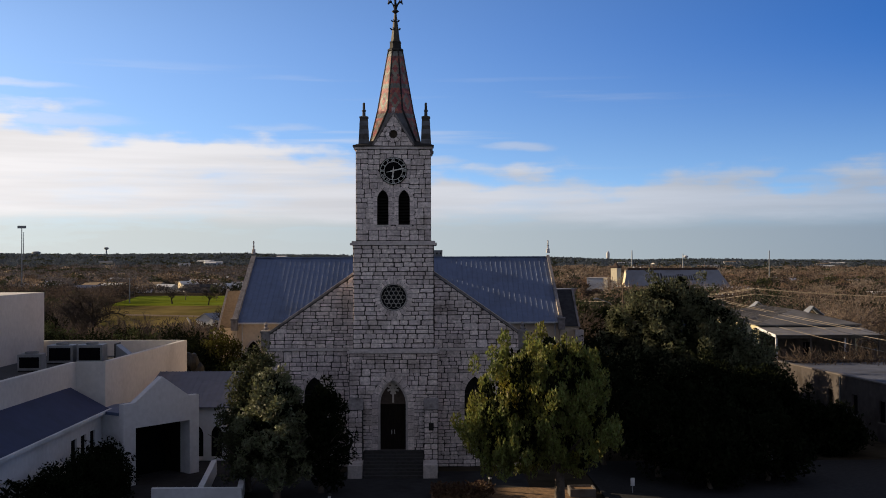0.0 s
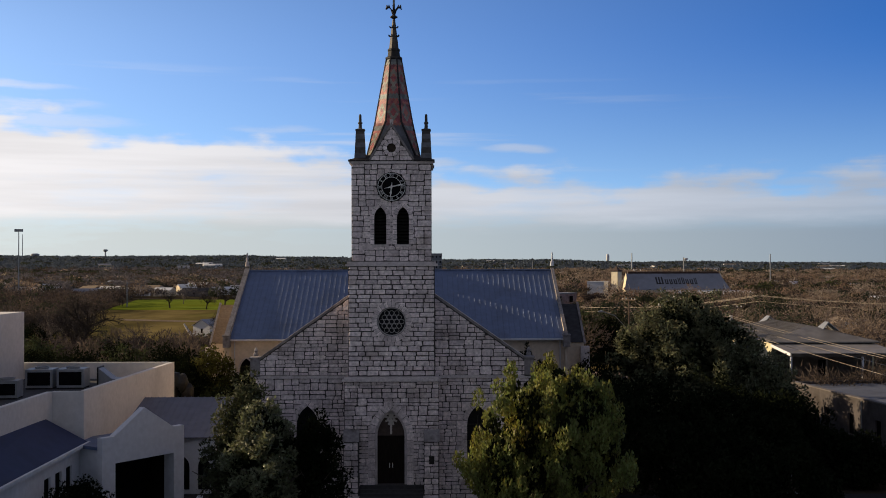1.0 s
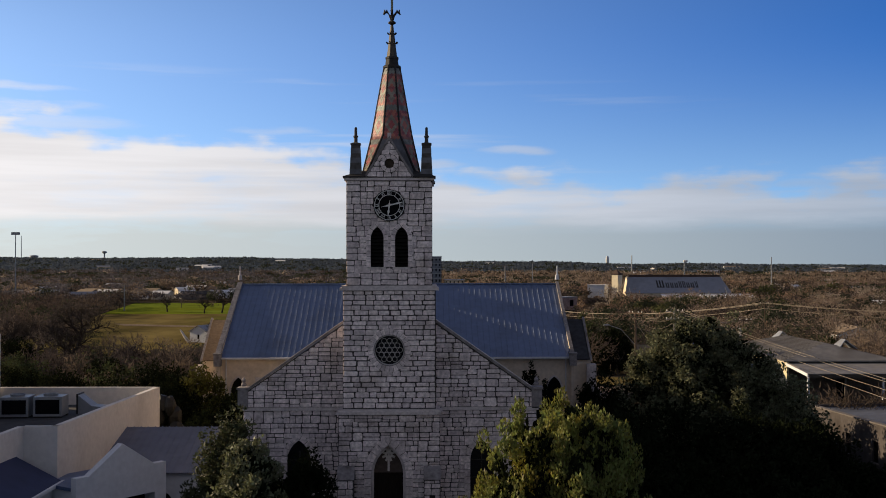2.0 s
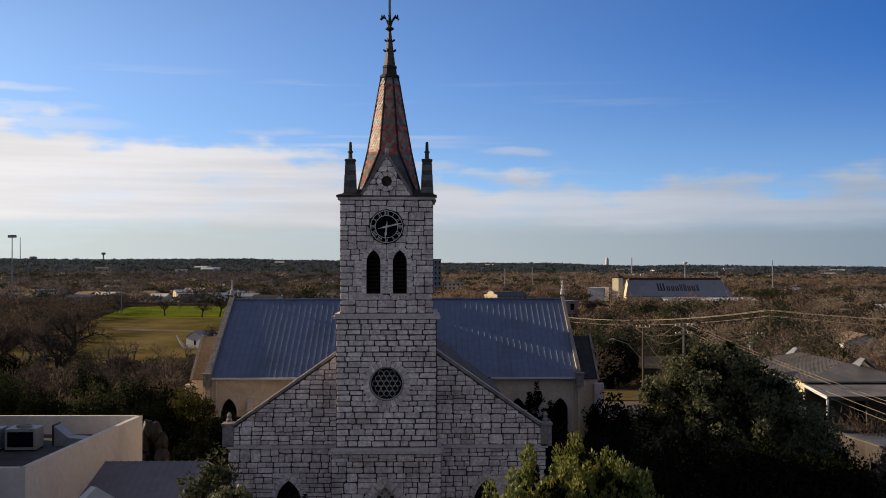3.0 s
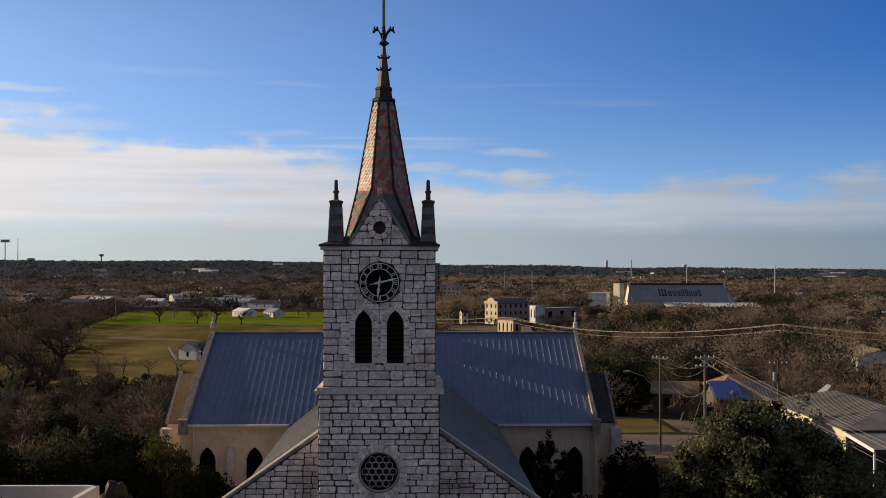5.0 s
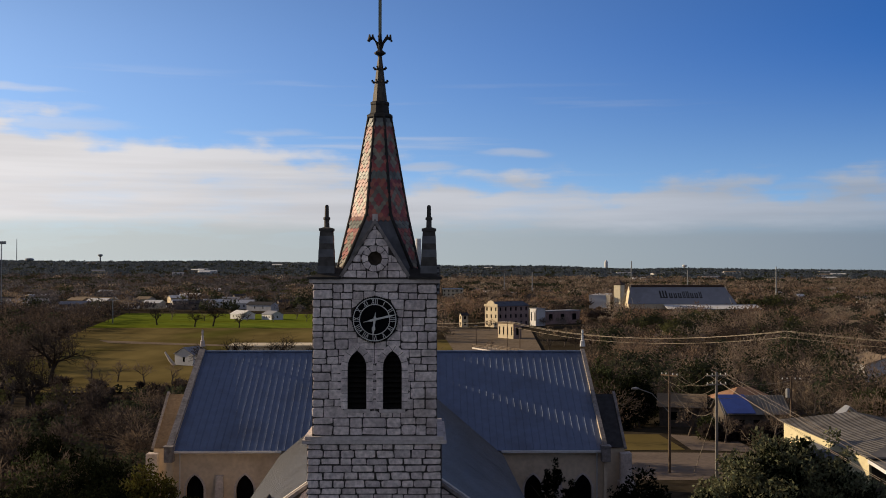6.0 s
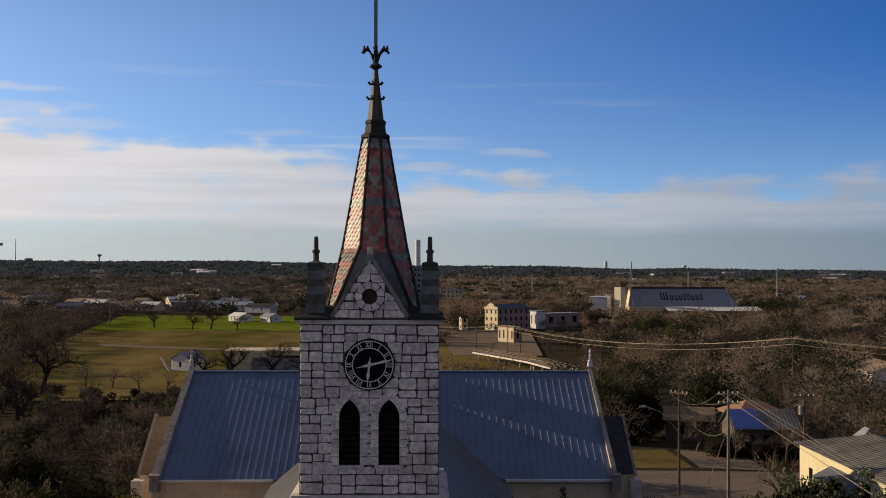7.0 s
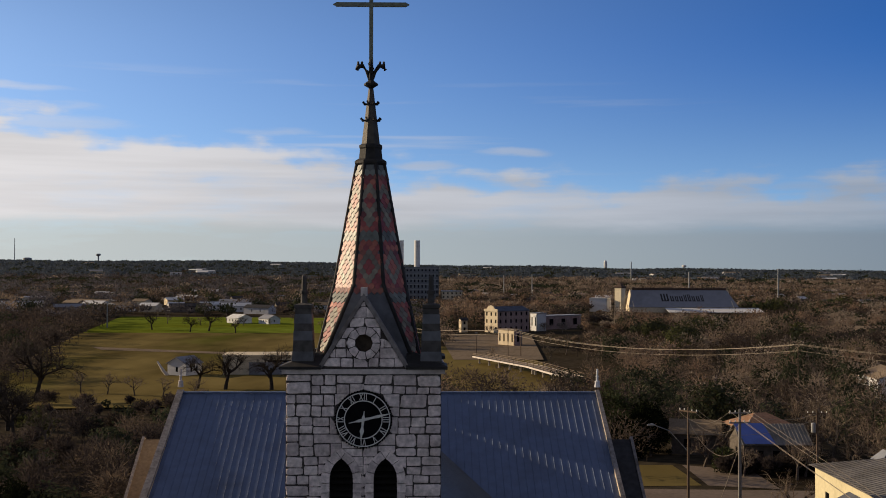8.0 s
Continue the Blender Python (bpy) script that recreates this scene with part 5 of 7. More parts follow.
sheet("paving_court", ((-20, -11), (-9.1, -11), (-9.1, 5), (-20, 5)), 0.6, M["paving"], "grey concrete courtyard", lift=0.024)
sheet("car_park", ((13.5, -60), (60, -60), (60, 3), (13.5, 3)), 0.6, M["asphalt"], "dark asphalt car park", lift=0.02)
sheet("bed", ((2.6, -14), (12.8, -14), (12.8, -6.4), (2.6, -6.4)), 0.6, M["mulch"], "planting bed of brown leaf mulch", lift=0.03)
M["road"] = mat("worn_asphalt_road", (0.155, 0.122, 0.098), 0.95, spec=0.05, vary=0.15, scale=1.5, stain=0.25, stain_scale=0.1, bump=0.2)
sheet("road", ((18, 76), (200, 66), (200, 84), (18, 98)), None, M["road"], "grey asphalt street", lift=0.03, cells=12)
sheet("verge", ((22, 98.6), (36.6, 99.6), (37.0, 118), (22, 118)), None, M["grass_dry"], "strip of yellow winter grass", lift=0.04, cells=4)
sheet("driveway", ((37.4, 99.6), (45.5, 96.8), (46.5, 112), (38.4, 118)), None, M["road"], "grey asphalt drive beside the verge", lift=0.04, cells=4)
sheet("plaza", ((14, 405), (50, 405), (60, 560), (10, 580)), None, M["gravel"], "brown gravel river plaza", lift=0.55, cells=12)
sheet("meadow", ((-130, 216), (60, 262), (40, 480), (-170, 480)), None, M["grass_dry"], "dry yellow-brown meadow", lift=0.4, cells=24)
sheet("meadow_far", ((-170, 480.01), (0, 480.01), (-20, 590), (-190, 590)), None, M["grass_dry"], "dry brown meadow", lift=0.05, cells=8)
sheet("lawn", ((-190, 590.01), (-20, 590.01), (-30, 770), (-222, 790)), None, M["grass_green"], "bright green lawn", lift=0.05, cells=8)
sheet("track", ((-140, 455), (-60, 425), (-60, 432), (-150, 474)), None, M["gravel"], "worn gravel track across the meadow", lift=0.5, cells=4)
# ---- rooftop machines ----
M["galv"] = mat("galvanised_sheet", (0.27, 0.28, 0.29), 0.5, metal=0.4, vary=0.12, scale=2, stain=0.2, bump=0.1)
M["wood_pole"] = mat("weathered_pole", (0.12, 0.085, 0.06), 0.95, vary=0.3, scale=3, stain=0.2, bump=0.3, stretch=(4, 4, 0.5))
M["pole_grey"] = mat("silvered_pole", (0.20, 0.19, 0.18), 0.95, vary=0.25, scale=3, stain=0.2, bump=0.3, stretch=(4, 4, 0.5))
M["wire"] = mat("sunlit_cable", (0.24, 0.20, 0.15), 0.6, vary=0.1, scale=1, stain=0, bump=0)


def rooftop_unit(x, y, sx, sy, h, turn):
    u = thing("rooftop_unit", "grey metal rooftop air unit with fan", "air conditioner", "rooftop air units", at=pose(x, y, 7.15, 0, 0, turn))
    part("casing", boxes((-sx / 2, sx / 2, -sy / 2, sy / 2, 0.12, h)), M["galv"], u)
    for s in (-1, 1):
        part("skid", boxes((-sx / 2, sx / 2, s * sy * 0.4 - 0.06, s * sy * 0.4 + 0.06, 0, 0.12)), M["plaque"], u)
    part("grille", boxes((-sx * 0.42, sx * 0.42, -sy / 2 - 0.02, -sy / 2, 0.3, h - 0.2)), M["black"], u)
    bm = bmesh.new()
    lathe(bm, [(0.5, h), (0.52, h + 0.16), (0.45, h + 0.16), (0.42, h + 0.02)], 16)
    fan = part("fan_shroud", bm, M["galv"], u)
    bm = bmesh.new()
    lathe(bm, [(0.42, h + 0.02), (0.1, h + 0.06)], 12)
    part("fan", bm, M["black"], fan)


for spec in ((-27.0, 11.6, 2.0, 1.8, 1.5, 3), (-24.7, 11.8, 2.0, 1.8, 1.5, 3), (-27.2, 5.2, 1.7, 1.5, 1.3, 4)):
    rooftop_unit(*spec)
duct = thing("roof_duct", "sloping grey sheet-metal duct on the flat roof", "duct")
bm = bmesh.new()
plate(bm, [(-23.2, 7.15), (-20.9, 7.15), (-20.9, 7.6), (-22.2, 7.7), (-23.2, 8.5)], [], 13.2, 14.6)
body = part("duct_body", bm, M["galv"], duct)
part("flange", boxes((-23.3, -23.2, 13.1, 14.7, 7.15, 8.6)), M["plaque"], body)
vent = thing("roof_pipe", "low metal pipe run on the flat roof", "pipe")
bm = bmesh.new()
tube(bm, [(-23.5, 14.5, 7.15), (-23.5, 14.5, 7.5), (-20.0, 14.6, 7.5), (-20.0, 14.6, 7.15)], 0.06)
part("pipe", bm, M["galv"], vent)


# ---- poles and lines ----
def utility_pole(name, label, x, y, top, arms=1, lamp=None, transformer=False, r=0.16, turn=0, wood="wood_pole"):
    g = ground_z(x, y)
    p = thing(name, label, "utility pole", at=pose(x, y, g))
    h = top - g
    bm = bmesh.new()
    tube(bm, [(0, 0, -0.3), (0, 0, h * 0.5), (0, 0, h)], [r, r * 0.85, r * 0.65], 8)
    part("pole", bm, M[wood], p)
    spin = Matrix.Rotation(radians(turn), 4, "Z")
    for k in range(arms):
        z = h - 0.4 - 1.0 * k
        arm = part("crossarm", boxes((-1.2, 1.2, -0.07, 0.07, z - 0.07, z + 0.07), m=spin), M[wood], p)
        for sx in (-1.1, -0.5, 0.5, 1.1):
            bm = bmesh.new()
            lathe(bm, [(0.05, z + 0.07), (0.07, z + 0.15), (0.04, z + 0.28)], 6, tuple((spin @ Vector((sx, 0, 0))).xy))
            part("insulator", bm, M["clock_white"], arm)
    if transformer:
        bm = bmesh.new()
        lathe(bm, [(0.24, h - 2.6), (0.26, h - 2.5), (0.26, h - 1.6), (0.2, h - 1.5)], 10, (-0.45, 0))
        part("transformer", bm, M["galv"], p)
    if lamp:
        lx, ly, lz = lamp[0] - x, lamp[1] - y, lamp[2] - g
        bm = bmesh.new()
        tube(bm, [(0, 0, lz - 2.6), (lx * 0.55, ly * 0.55, lz - 0.5), (lx, ly, lz)], 0.05, 6)
        arm = part("lamp_arm", bm, M["galv"], p)
        bm = bmesh.new()
        tube(bm, [(lx + 0.1, ly, lz), (lx - 0.2, ly, lz + 0.03), (lx - 0.75, ly, lz)], [0.07, 0.16, 0.1], 8)
        part("lamp_head", bm, M["galv"], arm)
    return p


def cable(a, b, sag, r=0.02):
    c = thing("overhead_cable", "thin overhead cable between poles", "cable", "overhead cables")
    bm = bmesh.new()
    a, b = Vector(a), Vector(b)
    pts = [a.lerp(b, t) - Vector((0, 0, sag * 4 * t * (1 - t))) for t in [i / 14 for i in range(15)]]
    tube(bm, pts, r, 4)
    part("strand", bm, M["wire"], c)


utility_pole("street_lamp_pole", "brown wooden street pole with lamp arm and crossarm", 30.3, 80.3, 11.9, 1, (27.0, 82.0, 9.8), False, 0.16, -52)
utility_pole("utility_pole", "grey wooden utility pole with two crossarms", 34.6, 76.0, 12.3, 2, None, False, 0.2, 12, "pole_grey")
utility_pole("utility_pole", "wooden utility pole with transformer drum", 47.6, 90.0, 10.4, 1, None, True)
utility_pole("line_pole", "slim wooden pole of the valley power line", 97.9, 245.0, 7.4, 1)
utility_pole("line_pole", "slim wooden pole of the valley power line", 35.5, 402.0, 2.4, 1)
utility_pole("line_pole", "slim wooden pole of the valley power line", 165.0, 165.0, 8.5, 1)
utility_pole("utility_pole", "wooden utility pole at the car park", 25.6, -75.0, 12.0, 2, None, False, 0.2, 0, "pole_grey")
for dz, dx in ((0.0, -1.1), (0.0, 1.1), (-1.6, 0.0)):
    cable((97.9 + dx, 245, 7.2 + dz), (35.5 + dx, 402, 2.2 + dz), 4.0, 0.06)
    cable((97.9 + dx, 245, 7.2 + dz), (165 + dx, 165, 8.3 + dz), 2.0, 0.05)
    cable((35.5 + dx, 402, 2.2 + dz), (-40 + dx, 520, 2 + dz), 3.0, 0.06)
for dz, dx in ((0.0, -1.1), (0.0, 0.5), (0.0, 1.1), (-1.0, 0.4)):
    cable((34.6 + dx, 76.0, 12.1 + dz), (25.6 + dx, -75.0, 11.8 + dz), 1.2, 0.016)
    cable((30.3 + dx, 80.3, 11.6 + dz), (34.6 + dx, 76.0, 12.0 + dz), 1.3, 0.02)
cable((30.3, 80.3, 10.6), (34.6, 76, 8.2), 2.0, 0.03)
cable((30.3, 80.3, 9.6), (47.6, 90, 9.4), 1.2, 0.025)
cable((34.6, 76, 12.0), (47.6, 90, 10.0), 0.8, 0.025)
cable((34.6, 76, 8.5), (33.0, 80, 0.3), 0.0, 0.03)


# ---- houses ----
def gable_house(name, label, cx, cy, w, d, wall_h, roof_h, turn, wall_m, roof_m, windows=3, porch=False, hip=0.0, seams=0.0, front_m=None, end_m=None):
    """A house of four walls with windows and a door, under a gabled or hipped roof; w along its ridge."""
    g = ground_z(cx, cy)
    h = thing(name, label, "house", at=pose(cx, cy, g, 0, 0, turn))
    x, y = w / 2, d / 2
    for s in (-1, 1):
        holes = []
        if windows:
            step = w / (windows + 1)
            holes = [[(-x + step * (k + 1) - 0.5, wall_h * 0.36), (-x + step * (k + 1) + 0.5, wall_h * 0.36), (-x + step * (k + 1) + 0.5, wall_h * 0.74), (-x + step * (k + 1) - 0.5, wall_h * 0.74)] for k in range(windows)]
        bm = bmesh.new()
        plate(bm, [(-x, -1.0), (x, -1.0), (x, wall_h), (-x, wall_h)], holes, min(s * y, s * (y - 0.2)), max(s * y, s * (y - 0.2)))
        wl = part("wall", bm, front_m or wall_m, h)
        for o in holes:
            part("window", boxes((o[0][0], o[1][0], s * (y - 0.12) - 0.02, s * (y - 0.12) + 0.02, o[0][1], o[2][1])), M["black"], wl)
        m = Matrix.Rotation(radians(90), 4, "Z")
        bm = bmesh.new()
        gh = 0.0 if hip else roof_h
        outline = [(-y + 0.2, -1.0), (y - 0.2, -1.0), (y - 0.2, wall_h), (0, wall_h + gh), (-y + 0.2, wall_h)] if gh else [(-y + 0.2, -1.0), (y - 0.2, -1.0), (y - 0.2, wall_h), (-y + 0.2, wall_h)]
        hole = [[(-0.5, wall_h * 0.36), (0.5, wall_h * 0.36), (0.5, wall_h * 0.74), (-0.5, wall_h * 0.74)]]
        plate(bm, outline, hole, min(-s * x, -s * (x - 0.2)), max(-s * x, -s * (x - 0.2)), m)
        wl = part("end_wall", bm, end_m or wall_m, h)
        part("window", boxes((s * (x - 0.12) - 0.02, s * (x - 0.12) + 0.02, -0.5, 0.5, wall_h * 0.36, wall_h * 0.74)), M["black"], wl)
    o = 0.45
    k = roof_h / y
    rx = x - hip if hip else x + o
    for s in (-1, 1):
        q = ((-x - o, s * (y + o), wall_h - o * k + 0.12), (x + o, s * (y + o), wall_h - o * k + 0.12), (rx, 0, wall_h + roof_h + 0.12), (-rx, 0, wall_h + roof_h + 0.12))
        if s > 0:
            q = (q[1], q[0], q[3], q[2])
        if seams:
            seamed("roof_slope", q, roof_m, h, seams)
        else:
            bm = bmesh.new()
            slab(bm, q, 0.12)
            part("roof_slope", bm, roof_m, h)
        if hip:
            e = ((s * (x + o), -(y + o), wall_h - o * k + 0.12), (s * (x + o), (y + o), wall_h - o * k + 0.12), (s * rx, 0, wall_h + roof_h + 0.12))
            e = e if s > 0 else (e[1], e[0], e[2])
            bm = bmesh.new()
            v = [bm.verts.new(p) for p in e] + [bm.verts.new(Vector(p) - Vector((0, 0, 0.14))) for p in e]
            for f in ((0, 1, 2), (5, 4, 3), (0, 3, 4, 1), (1, 4, 5, 2), (2, 5, 3, 0)):
                bm.faces.new([v[i] for i in f])
            part("roof_hip", bm, roof_m, h)
    if porch:
        bm = bmesh.new()
        slab(bm, ((-x, -y - 2.6, wall_h * 0.78), (x, -y - 2.6, wall_h * 0.78), (x, -y, wall_h * 0.95), (-x, -y, wall_h * 0.95)), 0.1)
        pr = part("porch_roof", bm, roof_m, h)
        part("porch_beam", boxes((-x, x, -y - 2.6, -y - 2.4, wall_h * 0.68, wall_h * 0.76)), M["white_wall"], h)
        for i in range(5):
            px = -x + 0.15 + (w - 0.3) * i / 4
            part("porch_post", boxes((px - 0.08, px + 0.08, -y - 2.58, -y - 2.42, -1.0, wall_h * 0.68)), M["white_wall"], h)
    return h


M["felt_blue"] = mat("grey_blue_felt", (0.10, 0.11, 0.14), 0.9, spec=0.1, vary=0.2, scale=1.2, stain=0.3, stain_scale=0.3, bump=0.2)
M["pale_yellow"] = mat("pale_yellow_boards", (0.56, 0.50, 0.32), 0.85, vary=0.08, scale=3, stain=0.15, bump=0.1)
M["dark_boards"] = mat("weathered_and_shaded_boards", (0.10, 0.085, 0.07), 0.9, vary=0.25, scale=2, stain=0.3, bump=0.2)
M["old_tin"] = mat("weathered_tin_roof", (0.20, 0.185, 0.165), 0.6, metal=0.2, vary=0.2, scale=1.2, stain=0.4, stain_scale=0.3, bump=0.1)
M["tarp"] = mat("blue_tarpaulin", (0.060, 0.105, 0.36), 0.6, vary=0.1, scale=1, stain=0.15, bump=0.15)
M["white_roof"] = mat("white_membrane_roof", (0.62, 0.62, 0.62), 0.7, vary=0.08, scale=1, stain=0.15, bump=0.05)
M["dark_plaster"] = mat("dark_grey_plaster", (0.078, 0.069, 0.066), 0.95, spec=0.1, vary=0.2, scale=1.5, stain=0.45, stain_scale=0.4, bump=0.25)
M["plaster"] = mat("weathered_plaster", (0.13, 0.115, 0.105), 0.95, vary=0.15, scale=1.5, stain=0.45, stain_scale=0.4, bump=0.25)
EAVE = 8.15 - ground_z(44.7, 56.0)
# end walls in dark boards: the porch's shade put into the pale wall's colour
house = gable_house("porch_house", "pale yellow house with hipped tin roof and white porch", 44.7, 56.0, 22.0, 11.0, EAVE, 1.35, -90, M["pale_yellow"], M["old_tin"], 6, False, 4.5, 0.6, None, M["dark_boards"])
bm = bmesh.new()
slab(bm, ((17.6, -5.6, EAVE - 0.72), (17.6, 5.6, EAVE - 0.72), (11.0, 5.6, EAVE - 0.22), (11.0, -5.6, EAVE - 0.22)), 0.08)
part("porch_roof", bm, M["old_tin"], house)
# front beam and two posts likewise dark, shade put into their colour
part("porch_beam", boxes((17.2, 17.45, -5.4, 5.4, EAVE - 1.1, EAVE - 0.84)), M["dark_boards"], house)
bm = bmesh.new()
slab(bm, ((17.5, -5.62, EAVE - 0.72), (17.5, -5.5, EAVE - 0.72), (11.02, -5.5, EAVE - 0.24), (11.02, -5.62, EAVE - 0.24)), 0.3)
part("porch_beam", bm, M["white_wall"], house, "white porch side board")
for k in range(4):
    part("porch_post", boxes((17.22, 17.4, -5.58 + 3.65 * k, -5.4 + 3.65 * k, -0.8, EAVE - 1.1)), M["white_wall"] if k in (0, 2) else M["dark_boards"], house)
part("window", boxes((5.2, 6.4, -5.53, -5.5, EAVE - 2.4, EAVE - 0.9)), M["black"], house)
bm = bmesh.new()
slab(bm, ((-2.5, -7.3, EAVE - 1.7), (5.5, -7.3, EAVE - 1.7), (5.5, -5.53, EAVE - 0.8), (-2.5, -5.53, EAVE - 0.8)), 0.08)
part("lean_to_roof", bm, M["felt_blue"], house, "grey-blue lean-to roof")
for lx in (-2.3, 5.3):
    part("lean_to_post", boxes((lx - 0.07, lx + 0.07, -7.2, -7.06, -0.8, EAVE - 1.72)), M["dark_boards"], house)
for gx, gy, gm in ((-8.0, 0.0, "galv"), (6.6, 2.0, "mill_wall")):
    bm = bmesh.new()
    slab(bm, ((gx - 1.1, gy - 1.0, EAVE + 0.95), (gx + 1.3, gy - 1.0, EAVE + 0.95), (gx + 0.6, gy, EAVE + 1.9), (gx - 0.6, gy, EAVE + 1.9)), 0.08)
    slab(bm, ((gx + 1.3, gy + 1.0, EAVE + 0.95), (gx - 1.1, gy + 1.0, EAVE + 0.95), (gx - 0.6, gy, EAVE + 1.9), (gx + 0.6, gy, EAVE + 1.9)), 0.08)
    part("roof_gablet", bm, M["galv"], house)
cabin = gable_house("tin_cabin", "dark timber cabin with low tin roof", 50.2, 116.5, 9.0, 7.0, 3.75, 2.1, 0, M["dark_boards"], M["old_tin"], 3, False, 0.0, 0.5)
tarp = thing("tarpaulin", "bright blue tarpaulin laid over the cabin roof", "tarpaulin", at=pose(50.2, 116.5, ground_z(50.2, 116.5)))
bm = bmesh.new()
slab(bm, ((-4.4, -3.95, 3.78), (-0.2, -3.95, 3.78), (-0.9, -0.05, 6.06), (-4.95, -0.05, 6.06)), 0.04)
part("sheet", bm, M["tarp"], tarp)
M["rust_roof"] = mat("rust_brown_shingle", (0.30, 0.17, 0.105), 0.9, vary=0.2, scale=3, stain=0.3, bump=0.3)
gable_house("brown_house", "small house with rust-brown hipped roof among trees", 53.0, 129.5, 8.0, 7.0, 4.7, 1.6, 10, M["plaster"], M["rust_roof"], 2, False, 3.0)
gable_house("grey_house", "small house with grey-brown shingle roof among trees", 44.0, 133.0, 7.0, 6.5, 3.4, 1.6, -15, M["dark_boards"], M["annex_roof"], 2)


def build_side_building():
    b = thing("low_building", "long low weathered plaster building beside the car park", "building", at=pose(36.7, 32.0, 0, 0, 0, -84.1))
    holes = [[(x, 2.2), (x + 0.9, 2.2), (x + 0.9, 3.9), (x, 3.9)] for x in (3.0, 7.5, 12.0, 16.5, 21.0, 25.5, 30.0)]
    bm = bmesh.new()
    plate(bm, [(0, 0.3), (38, 0.3), (38, 5.3), (0, 5.3)], holes, 0.0, 0.3)
    wl = part("wall", bm, M["dark_plaster"], b, "stained grey plaster wall")
    for o in holes:
        part("window", boxes((o[0][0], o[1][0], 0.15, 0.2, 2.2, 3.9)), M["black"], wl)
        part("sill", boxes((o[0][0] - 0.1, o[1][0] + 0.1, -0.08, 0.15, 2.08, 2.2)), M["plaster"], wl)
    part("end_wall", boxes((0, 0.3, 0.3, 14, 0.3, 5.3)), M["dark_plaster"], b)
    part("end_wall", boxes((37.7, 38, 0.3, 14, 0.3, 5.3)), M["dark_plaster"], b)
    part("back_wall", boxes((0.3, 37.7, 13.7, 14, 0.3, 5.3)), M["dark_plaster"], b)
    part("roof", boxes((0.3, 37.7, 0.3, 13.7, 4.85, 5.05)), M["felt_blue"], b, "flat grey-blue felt roof")
    part("parapet_cap", boxes((-0.1, 38.1, -0.1, 0.4, 5.3, 5.4)), M["plaster"], b)
    for x in (1.2, 14.4, 28.6):
        bm = bmesh.new()
        tube(bm, [(x, -0.07, 0.6), (x, -0.07, 5.2)], 0.06)
        part("downpipe", bm, M["galv"], b)


build_side_building()


def car(x, y, turn, paint, label):
    c = thing("car", label, "car", "parked cars", at=pose(x, y, 0.62, 0, 0, turn))
    bm = bmesh.new()
    plate(bm, [(-2.2, 0.35), (2.2, 0.35), (2.25, 0.75), (1.9, 0.95), (0.9, 1.0), (-1.9, 1.02), (-2.25, 0.8)], [], -0.88, 0.88)
    body = part("body", bm, paint, c)
    bm = bmesh.new()
    plate(bm, [(-1.7, 1.0), (0.95, 1.0), (0.3, 1.48), (-1.2, 1.48)], [], -0.74, 0.74)
    part("cabin_glass", bm, M["glass_dark"], c)
    part("roof_panel", boxes((-1.2, 0.3, -0.72, 0.72, 1.47, 1.52)), paint, c)
    for sx in (-1.35, 1.35):
        for sy in (-0.8, 0.8):
            bm = bmesh.new()
            tube(bm, [(sx, sy - 0.1, 0.33), (sx, sy + 0.1, 0.33)], 0.33, 14)
            w = part("wheel", bm, M["black"], c)
            bm = bmesh.new()
            tube(bm, [(sx, sy - 0.105, 0.33), (sx, sy + 0.105, 0.33)], 0.19, 10)
            part("rim", bm, M["galv"], w)
    for sy in (-0.65, 0.65):
        part("headlight", boxes((2.18, 2.27, sy - 0.18, sy + 0.18, 0.62, 0.76)), M["clock_white"], c)


M["car_dark"] = mat("dark_car_paint", (0.03, 0.032, 0.036), 0.25, metal=0.3, vary=0.1, scale=1, stain=0, bump=0, spec=0.6)
M["car_silver"] = mat("silver_car_paint", (0.35, 0.36, 0.37), 0.3, metal=0.5, vary=0.08, scale=1, stain=0, bump=0, spec=0.6)
car(26.5, 2.0, 200, M["car_silver"], "silver car parked in the shade by the wall")
car(30.6, 7.0, 185, M["car_dark"], "dark car parked beside the low building")


# ---- small things on the forecourt ----
def bollard(x, y):
    b = thing("bollard_light", "short black bollard light on the forecourt", "bollard", "bollard lights", at=pose(x, y, 0.62))
    bm = bmesh.new()
    lathe(bm, [(0.13, 0), (0.11, 0.05), (0.1, 0.75)], 10)
    part("post", bm, M["plaque"], b)
    bm = bmesh.new()
    lathe(bm, [(0.1, 0.75), (0.1, 0.9)], 10)
    part("lens", bm, M["clock_white"], b)
    bm = bmesh.new()
    lathe(bm, [(0.15, 0.9), (0.14, 0.97), (0.04, 1.02)], 10)
    part("cap", bm, M["plaque"], b)


bollard(6.35, -7.3)
bollard(-3.4, -12.8)


def planter(x, y, sx, sy, h):
    p = thing("planter_box", "weathered concrete planter box with soil", "planter", "planter boxes", at=pose(x, y, 0.62))
    bm = bmesh.new()
    out = [(-sx, -sy), (sx, -sy), (sx, sy), (-sx, sy)]
    inn = [(-sx + 0.12, -sy + 0.12), (sx - 0.12, -sy + 0.12), (sx - 0.12, sy - 0.12), (-sx + 0.12, sy - 0.12)]
    plate(bm, out, [inn], -h, 0, Matrix.Rotation(radians(-90), 4, "X"))
    part("box", bm, M["plaster"], p)
    part("soil", boxes((-sx + 0.13, sx - 0.13, -sy + 0.13, sy - 0.13, 0.05, h - 0.08)), M["mulch"], p)


